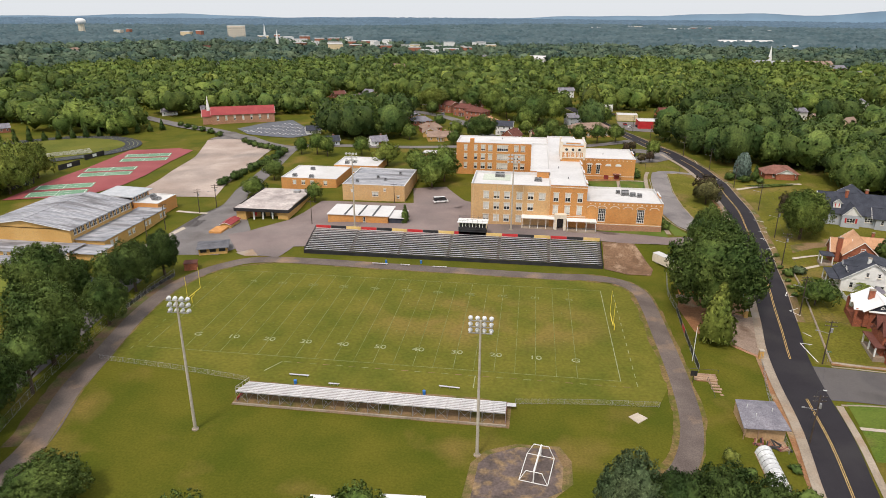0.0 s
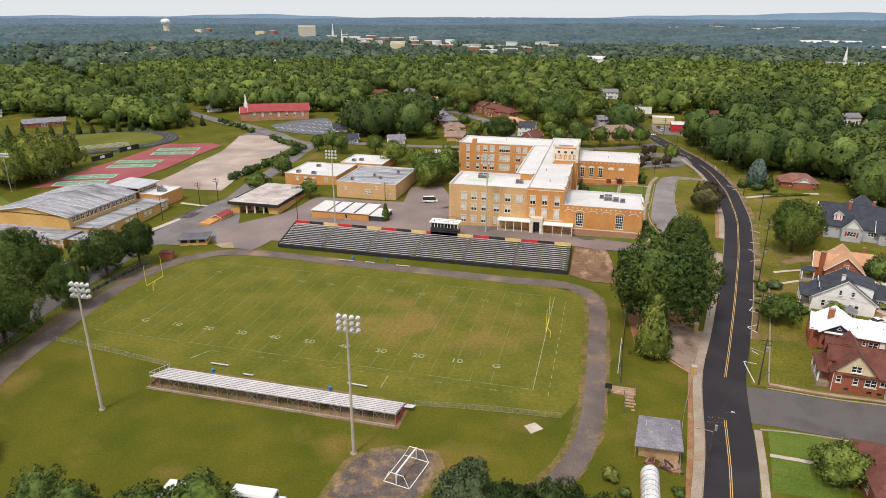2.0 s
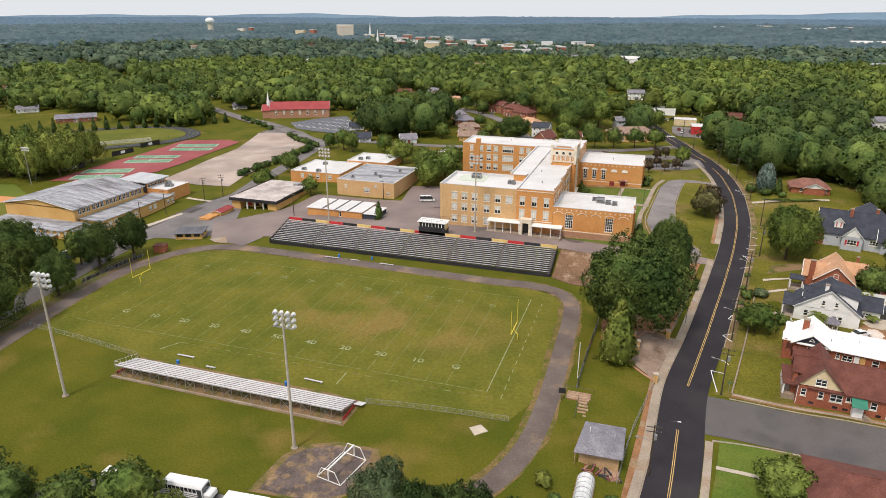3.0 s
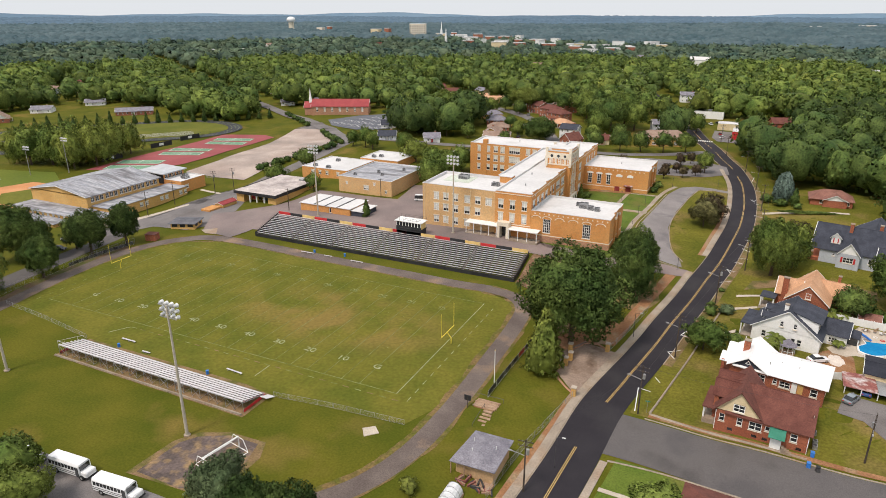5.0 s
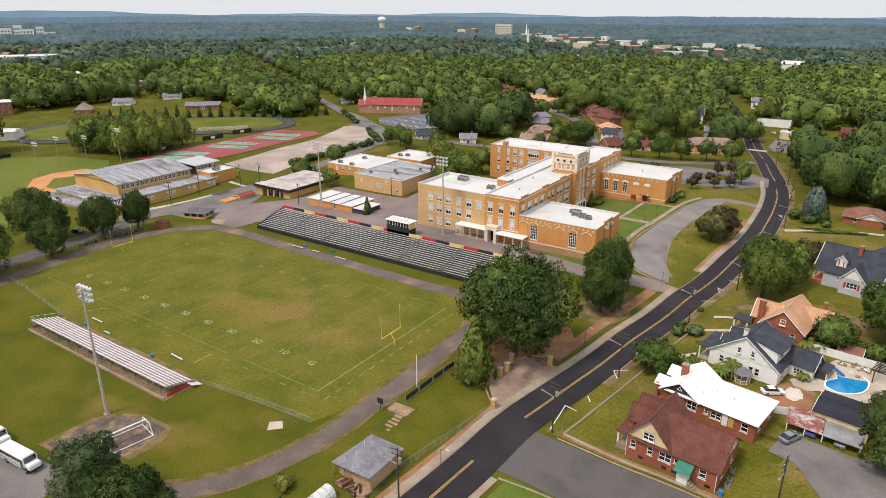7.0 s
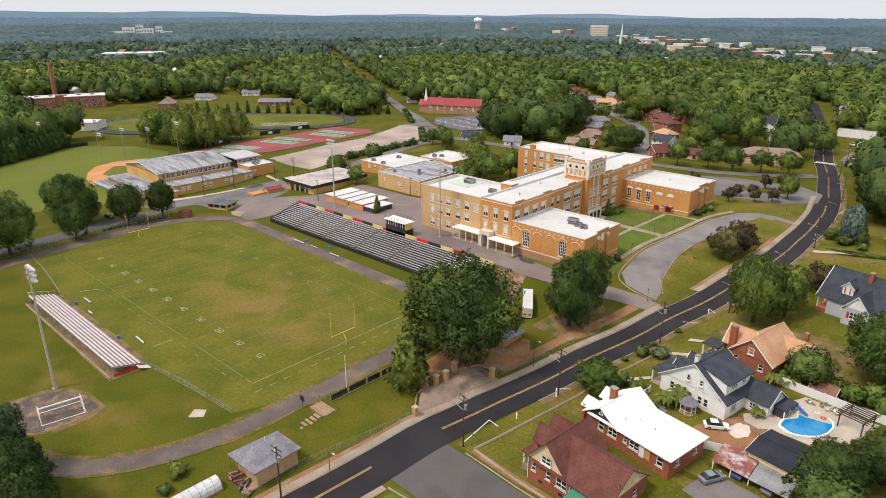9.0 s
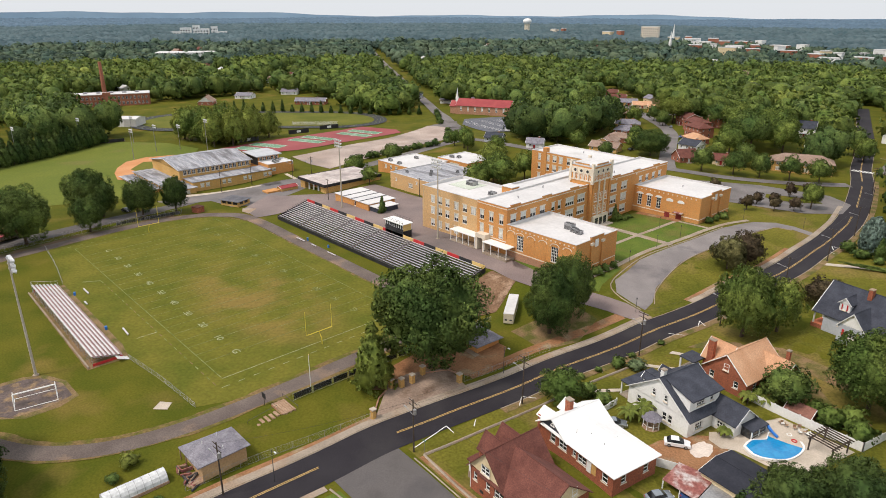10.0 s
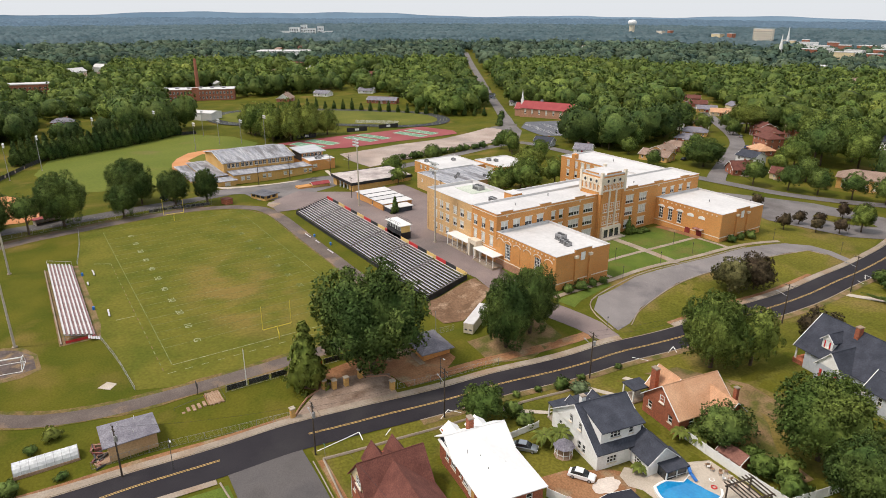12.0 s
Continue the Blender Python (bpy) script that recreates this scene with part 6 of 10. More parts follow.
for x, y, ln in ((-200, 140, 14), (-204, 166, 14), (-196, 104, 12)):
    w = thing("windscreen", "black fabric screen on the court fence", "screen", "court screens", (x, y, H(x, y)), 82)
    part("fabric", boxed(0, ln, -0.04, 0.04, 0.3, 3.0), BLACK_PAINT, w)
    part("emblem", boxed(ln * 0.4, ln * 0.6, -0.07, -0.04, 1.0, 2.4), WHITE_PAINT, w, "pale plain emblem panel")

# gateway pillars and curved brick wall
for x, y in ((88.3, -9.0), (90.8, 12.0), (84.0, 4.6), (83.0, 8.4), (83.6, 2.0), (82.4, 0.2)):
    g = thing("gate_pillar", "square tan brick gate pillar with a pale cap", "pillar", "gate pillars", (x, y, H(x, y)))
    part("shaft", boxed(-0.45, 0.45, -0.45, 0.45, -0.3, 2.1), YELLOW_BRICK, g)
    part("cap", boxed(-0.55, 0.55, -0.55, 0.55, 2.1, 2.3), PALE_CONCRETE, g)
for pts in ([(88.3, -8.6), (86, -6.6), (83.6, -4), (82.2, -0.5)], [(90.6, 12.6), (88, 14.2), (85.5, 13.4), (83.2, 9)]):
    kerb("gateway_wall", pts, -0.12, 0.12, 0.4, BUFF_BRICK, "low curved brown brick gateway wall", "wall")

# ---- low buildings behind the stand ----
garage = thing("workshop", "flat-roofed tan brick workshop with an open recessed front", "workshop", at=(0, 0, 0))
flat_block(garage, -76.8, -56.4, 78.5, 104, 0.4, 4.2, YELLOW_BRICK, roof=ROOF_PINK, parapet=0, eaves=0.0)
part("side_wing", boxed(-76.8, -73.0, 74.6, 78.5, -1, 4.2), YELLOW_BRICK, garage)
part("side_wing", boxed(-60.4, -56.4, 74.6, 78.5, -1, 4.2), YELLOW_BRICK, garage)
part("front_roof", boxed(-77.4, -55.8, 73.8, 79, 4.2, 4.4), ROOF_PINK, garage)
part("fascia", boxed(-77.4, -55.8, 73.7, 73.82, 3.2, 4.45), BLACK_PAINT, garage, "wide black band along the roof edge")
part("fascia", boxed(-55.86, -55.74, 73.8, 104.4, 3.2, 4.45), BLACK_PAINT, garage, "wide black band along the roof edge")
part("fascia", boxed(-77.46, -77.34, 73.8, 104.4, 3.2, 4.45), BLACK_PAINT, garage, "wide black band along the roof edge")
for x in (-70.0, -66.4, -62.6):
    part("post", boxed(x - 0.25, x + 0.25, 74.7, 75.2, -0.6, 4.2), WHITE_PAINT, garage, "white square post")
for x in (-72, -68.6, -65, -61.6):
    part("bay_door", boxed(x, x + 1.7, 78.4, 78.47, 0.2, 2.8), RED_PAINT if x < -70 else GLASS, garage, "dark bay door")
part("roof_hatch", boxed(-62.5, -60, 98, 100.5, 4.38, 5.2), STEEL, garage, "grey roof hatch")
rs = thing("red_roofed_shed", "small brick shed with a bright red roof", "shed")
part("wall", boxed(-78.2, -74.2, 63.5, 71.5, -2, 1.2), YELLOW_BRICK, rs)
gable_roof(rs, -78.2, -74.2, 63.5, 71.5, 1.2, 1.9, "y", RED_ROOF, 0.3, YELLOW_BRICK)
lw = thing("yard_wall", "low brick yard wall beside the lane", "wall")
part("wall_run", boxed(-79.5, -75, 57, 63.4, -1.8, 0.5), ORANGE_BRICK, lw)

low = thing("long_low_building", "long low brick building with a white roof and dark seams", "building")
flat_block(low, -38.6, -16.4, 67.8, 80.5, 3.0, 5.5, ORANGE_BRICK, {"s": [(13.5, 3.2, 0.9, 1.9, 1, 1)]}, parapet=0, eaves=0.35)
for i in range(3):
    part("roof_seam", boxed(-32.6 + i * 5.2, -31.9 + i * 5.2, 67.5, 80.8, 5.66, 5.76), DARK_STEEL, low, "dark roof seam")
part("lean_to_roof", boxed(-16.2, -10.6, 68.0, 78, 4.9, 5.1), ROOF_WHITE, low, "white lean-to roof")
part("lean_to_wall", boxed(-16.2, -10.8, 68.4, 77.5, 2.2, 4.9), SHINGLE_DARK, low, "dark lean-to wall")

mus = thing("tan_block", "tall tan brick block with a streaked grey flat roof", "building")
flat_block(mus, -41.8, -16.2, 98.6, 128.4, 2.6, 8.8, TAN_BRICK, {"s": [(4.0, 5.6, 1.0, 1.0, 2, 1), (13.5, 4.2, 2.6, 1.7, 4, 2), (17.5, 6.4, 1.0, 1.0, 2, 1), (23.0, 3.6, 1.0, 1.1, 2, 1)]}, roof=ROOF_GREY, parapet=0.35, rng=rng)
for x, y in ((-37, 104), (-30, 112), (-26, 108), (-22, 120)):
    rooftop_unit(x, y, 8.45, 1.0, 1.0, 0.9)
bb = thing("classroom_block", "low tan brick classroom block with a white flat roof", "building")
flat_block(bb, -75, -50, 117.2, 141, 1.5, 5.8, ORANGE_BRICK, {"s": [(6, 3.0, 1.6, 1.6, 2, 2), (10, 3.0, 1.6, 1.6, 2, 2), (14, 3.0, 1.6, 1.6, 2, 2), (20, 3.0, 1.6, 1.6, 2, 2)]}, parapet=0.25, rng=rng)
flat_block(bb, -58, -37, 141.1, 160, 2.0, 6.6, ORANGE_BRICK, {"s": [(12, 3.6, 6, 1.6, 6, 2)]}, parapet=0.25, rng=rng)
for x, y, z in ((-70, 121, 5.55), (-62, 120, 5.55), (-66, 134, 5.55), (-53, 146, 6.35), (-50, 148, 6.35)):
    rooftop_unit(x, y, z, 1.8, 1.6, 1.1)
wr = thing("white_roofed_annex", "low annex with a white roof behind the school", "building")
flat_block(wr, -20, -2, 166, 174, 3.6, 8.2, RED_BRICK, parapet=0.2)

# refreshment kiosk and ticket hut at the field's corner
kk = thing("kiosk", "small tan refreshment kiosk with a dark low roof and open shutters", "kiosk", at=(-69, 39.4, 0.0), turn=22)
part("wall", boxed(-4.4, 4.4, -3.4, 3.4, -1.0, 2.4), YELLOW_BRICK, kk)
gable_roof(kk, -4.4, 4.4, -3.4, 3.4, 2.4, 2.9, "x", mat("slate_felt", (0.1, 0.1, 0.115), (0.15, 0.15, 0.165), 0.4, 0.9, fine=3.0, var=0.25), 0.7, hip=3.0)
# Black panels on the closed walls stand in for shade inside open hatches.
for u in (-2.9, 0, 2.9):
    part("hatch_shade_panel", boxed(u - 1.0, u + 1.0, -3.45, -3.4, 0.9, 2.0), BLACK_PAINT, kk, "black panel for the shaded inside of a serving hatch")
for v in (-1.5, 1.3):
    part("hatch_shade_panel", boxed(4.4, 4.45, v - 0.9, v + 0.9, 0.9, 2.0), BLACK_PAINT, kk, "black panel for the shaded inside of a serving hatch")
hut = thing("ticket_hut", "small brown brick ticket hut beside the fence", "hut", at=(-68.6, 23.5, H(-68.6, 23.5)), turn=20)
part("wall", boxed(-1.8, 1.8, -1.5, 1.5, -0.5, 2.2), RED_BRICK, hut)
part("roof", boxed(-2.0, 2.0, -1.7, 1.7, 2.2, 2.35), SHINGLE_BROWN, hut)
tb = thing("field_house", "low brick field house with a grey hipped roof under trees", "building", at=(81.0, 27.0, H(81, 27)), turn=-4)
part("wall", boxed(-4.2, 4.2, -3.4, 3.4, -1.5, 2.3), ORANGE_BRICK, tb)
gable_roof(tb, -4.2, 4.2, -3.4, 3.4, 2.3, 3.9, "x", SHINGLE_GREY, 0.8, hip=3.4)
part("plinth", boxed(-5.2, 5.2, -4.8, -3.4, -1.5, 0.0), CONCRETE, tb, "stained concrete plinth")
ct = thing("storage_container", "cream steel storage container on blocks", "container", at=(77.3, 43.6, 1.3), turn=35)
part("shell", boxed(-1.25, 1.25, -6.1, 6.1, 0.1, 2.7), mat("cream_steel", (0.62, 0.55, 0.42), (0.7, 0.63, 0.5), 0.3, 0.5, fine=2.0, var=0.12), ct)
for i in range(10):
    for s in (-1, 1):
        part("side_rib", boxed(*(sorted((s * 1.25, s * 1.3))), -5.8 + i * 1.2, -5.2 + i * 1.2, 0.25, 2.55), MATS["cream_steel"], ct)
part("roof_panel", boxed(-1.3, 1.3, -6.15, 6.15, 2.7, 2.8), ROOF_WHITE, ct, "white roof panel")
for x in (-0.6, 0.6):
    part("end_door", boxed(x - 0.58, x + 0.58, -6.18, -6.1, 0.2, 2.6), MATS["cream_steel"], ct)
    part("end_vent", boxed(x - 0.3, x + 0.3, -6.22, -6.18, 0.9, 1.3), DARK_STEEL, ct, "dark vent grille")
for y in (-4.5, 4.5):
    part("block", boxed(-1.0, 1.0, y - 0.3, y + 0.3, -1.6, 0.1), CONCRETE, ct)

dg = thing("dugout", "low softball dugout with a red roof", "dugout", at=(-79.2, -40, H(-79.2, -40)), turn=108)
part("wall", boxed(-4.5, 4.5, 0.9, 1.1, -0.3, 2.0), PALE_CONCRETE, dg)
for x in (-4.4, 4.2):
    part("side_wall", boxed(x, x + 0.2, -1.2, 0.88, -0.3, 2.0), PALE_CONCRETE, dg)
part("roof", boxed(-5, 5, -1.6, 1.4, 2.0, 2.2), RED_ROOF, dg, "red metal roof")
part("bench", boxed(-3.8, 3.8, 0.3, 0.7, 0.35, 0.42), RAW_WOOD, dg)

# ---- gymnasium ----
gym = thing("gymnasium", "large tan brick gymnasium with a streaked low-pitched grey roof", "gymnasium")
G0 = -3.0
walls(gym, -151.2, -117.6, 36.4, 71.6, G0, 6.1, YELLOW_BRICK, {"e": [(2.5 + i * 2.05 + 0.55 * (i // 3), 3.4, 1.6, 2.0, 2, 2) for i in range(15)]}, None)
gable_roof(gym, -151.2, -117.6, 36.4, 71.6, 6.1, 8.8, "y", ROOF_GREY, 0.7, YELLOW_BRICK, t=0.3)
ga = [(3 + i * 3.1, -0.6, 1.5, 1.3, 2, 2) for i in range(12)]
flat_block(gym, -117.5, -107.0, 38, 76.5, G0, 2.0, YELLOW_BRICK, {"e": [(4 + i * 2.6, -0.7, 1.7, 1.5, 3, 2) for i in (0, 1, 4, 5, 8, 9, 12, 13)]}, roof=ROOF_GREY, parapet=0.0, eaves=0.5, rng=rng)
flat_block(gym, -150, -113.5, 26.8, 36.3, G0, 1.1, YELLOW_BRICK, {"s": ga}, roof=ROOF_GREY, parapet=0.0, eaves=0.7, rng=rng)
flat_block(gym, -152, -117, 21.0, 26.7, G0, -0.6, YELLOW_BRICK, {"s": [(3 + i * 2.6, -2.0, 1.4, 0.9, 2, 1) for i in range(12)]}, roof=ROOF_GREY, parapet=0.0, eaves=0.6, rng=rng)
flat_block(gym, -113.4, -104.5, 30.0, 37.9, G0, 0.4, YELLOW_BRICK, {"e": [(4, -2.8, 2.4, 2.3, 2, 1)]}, roof=ROOF_GREY, parapet=0.0, eaves=0.8, rng=rng)
flat_block(gym, -120.0, -109.8, 76.6, 90.4, G0 + 0.6, 3.8, ORANGE_BRICK, {"e": [(3, 0.3, 2, 1.4, 2, 2)]}, roof=ROOF_WHITE, parapet=0.3, rng=rng)
hall = thing("practice_hall", "brick hall with a dark side and slanted white roof", "building")
walls(hall, -133.4, -120.6, 77.0, 88.6, G0, 5.9, ORANGE_BRICK, {"e": [(1.6 + 2.1 * i, 3.7, 1.7, 1.7, 2, 2) for i in range(5)]}, None)
part("dark_side", boxed(-133.3, -120.7, 76.8, 76.98, 1.6, 5.9), BLACK_PAINT, hall, "black painted upper wall")
bm = bmesh.new()
slab(bm, [(-134.6, 75.8, 6.7), (-119.4, 75.8, 6.2), (-119.4, 89.8, 6.2), (-134.6, 89.8, 6.7)], 0.4)
part("roof", bm, ROOF_PALE, hall)
rooftop_unit(-114, 83, 3.5, 3, 2.4, 1.0), rooftop_unit(-117, 86, 3.5, 2, 2, 0.9)
sheet("gym_walk", [(-104.5, 28), (-98, 30), (-91, 62), (-93, 64), (-101, 36)], PALE_CONCRETE, 0.12, "pale concrete walk along the lane", "path")
sheet("gym_path", [(-106.5, 83), (-92, 80), (-92, 82), (-106.5, 85)], PALE_CONCRETE, 0.14, "pale concrete path to the gymnasium", "path")

# ---- shed, greenhouse and other outbuildings by the street ----
shed = thing("shed", "tan timber shed with a bluish grey shingle roof", "shed", at=(79.2, -37, -0.6))
part("wall", boxed(-3.3, 3.6, -3.9, 4.2, -0.8, 2.88), mat("tan_boards", (0.42, 0.27, 0.14), (0.5, 0.34, 0.19), 0.4, 0.8, fine=3.0, var=0.2), shed)
bm = bmesh.new()
SHED_EAVES, SHED_RIDGE = [(-4.2, -4.8, 3.0), (4.2, -4.8, 3.2), (4.2, 4.8, 3.3), (-3.2, 4.8, 3.2)], [(0.1, -1.5, 4.05), (0.4, 1.7, 4.05)]
slab(bm, [SHED_EAVES[0], SHED_EAVES[1], SHED_RIDGE[0]], 0.15)
slab(bm, [SHED_EAVES[1], SHED_EAVES[2], SHED_RIDGE[1], SHED_RIDGE[0]], 0.15)
slab(bm, [SHED_EAVES[2], SHED_EAVES[3], SHED_RIDGE[1]], 0.15)
slab(bm, [SHED_EAVES[3], SHED_EAVES[0], SHED_RIDGE[0], SHED_RIDGE[1]], 0.15)
part("roof", bm, SHINGLE_GREY, shed)
for x, y in ((-1.2, -1.6), (2.4, 0.6), (-2.0, 1.4)):
    part("vent_pipe", rodded(((x, y, 3.4), (x, y, 4.35), 0.06), n=6), WHITE_PAINT, shed)
for x in (-4.0, -1.5):
    part("post", boxed(x, x + 0.15, -4.7, -4.55, -0.5, 3.0), RAW_WOOD, shed)
part("lean_floor", boxed(-4.2, 3.8, -6.0, -3.9, -0.8, 0.05), RAW_WOOD, shed)
r2 = random.Random(3)
for i in range(12):
    x, y = 75.5 + r2.random() * 8, -43.2 + r2.random() * 1.6
    c = thing("junk_pile", "weathered lumber and scrap beside the shed", "lumber", "scrap by the shed", (x, y, H(x, y)), r2.random() * 180)
    part("board", boxed(-0.9, 0.9, -0.12, 0.12, 0.0, 0.2 + 0.5 * r2.random()), (RAW_WOOD, DARK_STEEL, RUST_ROOF)[i % 3], c)
    part("lumber_roll", rodded(((-0.6, 0.2, 0.2), (0.7, 0.3, 0.5), 0.14)), (RUST_ROOF, RAW_WOOD, DARK_STEEL)[i % 3], c)
gh = thing("greenhouse", "narrow greenhouse with milky plastic sheet and arched ribs", "greenhouse", at=(77.7, -50.4, H(77.7, -50.4)), turn=-1)
bm = bmesh.new()
ribs = []
for j in range(9):
    y = -5 + 10 * j / 8
    ringv = [bm.verts.new((1.5 * math.cos(math.pi * i / 8), y, 0.3 + 1.75 * math.sin(math.pi * i / 8))) for i in range(9)]
    ribs.append(ringv)
for a, b in zip(ribs, ribs[1:]):
    for i in range(8):
        bm.faces.new((a[i], a[i + 1], b[i + 1], b[i]))
bm.faces.new(ribs[0])
bm.faces.new(ribs[-1][::-1])
part("cover", bm, POLY, gh)
for j in range(9):
    y = -5 + 10 * j / 8
    part("rib", rodded(*[((1.53 * math.cos(math.pi * i / 8), y, 0.3 + 1.78 * math.sin(math.pi * i / 8)), (1.53 * math.cos(math.pi * (i + 1) / 8), y, 0.3 + 1.78 * math.sin(math.pi * (i + 1) / 8)), 0.04) for i in range(8)], n=4), STEEL, gh)
part("base_board", boxed(-1.6, 1.6, -5.1, 5.1, -0.4, 0.32), RAW_WOOD, gh)

# ---- church with car park ----
ch = thing("church", "brick church with a red metal roof and white steeple", "church", at=(-169, 291, 1.4), turn=25)
walls(ch, -21, 21, -7.5, 7.5, 0, 5.6, BUFF_BRICK, {"s": [(4 + 5.6 * i, 1.4, 1.4, 3.0, 1, 3) for i in range(7)]}, rng)
gable_roof(ch, -21, 21, -7.5, 7.5, 5.6, 9.8, "x", RED_ROOF, 0.6, BUFF_BRICK)
walls(ch, -27, -21.1, -4.5, 4.5, 0, 4.4, BUFF_BRICK)
gable_roof(ch, -27, -21.1, -4.5, 4.5, 4.4, 8.0, "x", RED_ROOF, 0.5, WHITE_PAINT)
part("steeple_base", boxed(-24, -22, -1, 1, 7.0, 10.5), WHITE_PAINT, ch, "white steeple base")
part("spire", rodded(((-23, 0, 10.5), (-23, 0, 17.5), 0.95, 0.05), n=8), WHITE_PAINT, ch, "slender white spire")
LOT = [(-160, 260), (-150, 286), (-136, 300), (-112, 264), (-100, 245), (-112, 234), (-146, 244)]
lot = sheet("church_car_park", LOT, mat("slate_asphalt", (0.1, 0.105, 0.125), (0.15, 0.155, 0.175), 0.3, 0.9, fine=2.0, var=0.25), 0.3, "slate grey asphalt church car park with white bays", "car park")
for i in range(14):
    for k in range(4):
        x, y = -152 + i * 3.2 + k * 5.0, 251 + k * 10.0 - i * 0.7
        if inside(LOT, x, y) and inside(LOT, x + 1.5, y + 5):
            sheet("bay_line", [(x, y), (x + 0.4, y), (x + 1.9, y + 5.0), (x + 1.5, y + 5.0)], ROAD_WHITE, 0.36, "white painted bay line", "", lot)
sheet("car_park_strip", [(-166, 231.5), (-158, 250), (-146, 240), (-144, 232)], OLD_ASPHALT, 0.25, "grey asphalt apron beside the gravel car park", "apron")


# ---- plain houses that stand farther off ----
def cottage(x, y, w, d, turn, wall_m, roof_m, label, h=3.0, pitch=2.2, hip=0.0, storeys=1, porch=True, gable=None):
    z = H(x, y)
    c = thing("house", label, "house", at=(x, y, z), turn=turn)
    hh = h * storeys
    n = max(2, int(w / 3.2))
    wins = [(w * (i + 0.5) / n, 0.9 + 3.0 * s, 1.0, 1.4, 1, 2) for i in range(n) for s in range(storeys)]
    wins = [q for i, q in enumerate(wins) if not (storeys == 1 and i == n // 2)]
    side_w = [(d * 0.3, 0.9 + 3.0 * s, 1.0, 1.4, 1, 2) for s in range(storeys)] + [(d * 0.7, 0.9 + 3.0 * s, 1.0, 1.4, 1, 2) for s in range(storeys)]
    walls(c, -w / 2, w / 2, -d / 2, d / 2, 0, hh, wall_m, {"s": wins, "e": side_w, "w": side_w}, sills=False)
    gable_roof(c, -w / 2, w / 2, -d / 2, d / 2, hh, hh + pitch, "x", roof_m, 0.5, (gable or wall_m) if hip == 0 else None, hip)
    if porch:
        part("porch_roof", boxed(-1.8, 1.8, -d / 2 - 1.9, -d / 2 - 0.02, 2.4, 2.55), roof_m, c)
        for s in (-1.6, 1.6):
            part("porch_post", boxed(s - 0.08, s + 0.08, -d / 2 - 1.8, -d / 2 - 1.64, 0, 2.4), WHITE_PAINT, c)
        part("porch_floor", boxed(-1.8, 1.8, -d / 2 - 1.9, -d / 2, -0.8, 0.15), CONCRETE, c)
        part("front_door", boxed(-0.5, 0.5, -d / 2 - 0.05, -d / 2, 0.15, 2.2), RED_PAINT if int(x) % 2 else WHITE_PAINT, c)
    chimney(c, w * 0.22, 0.6, hh, hh + pitch + 0.7)
    return c


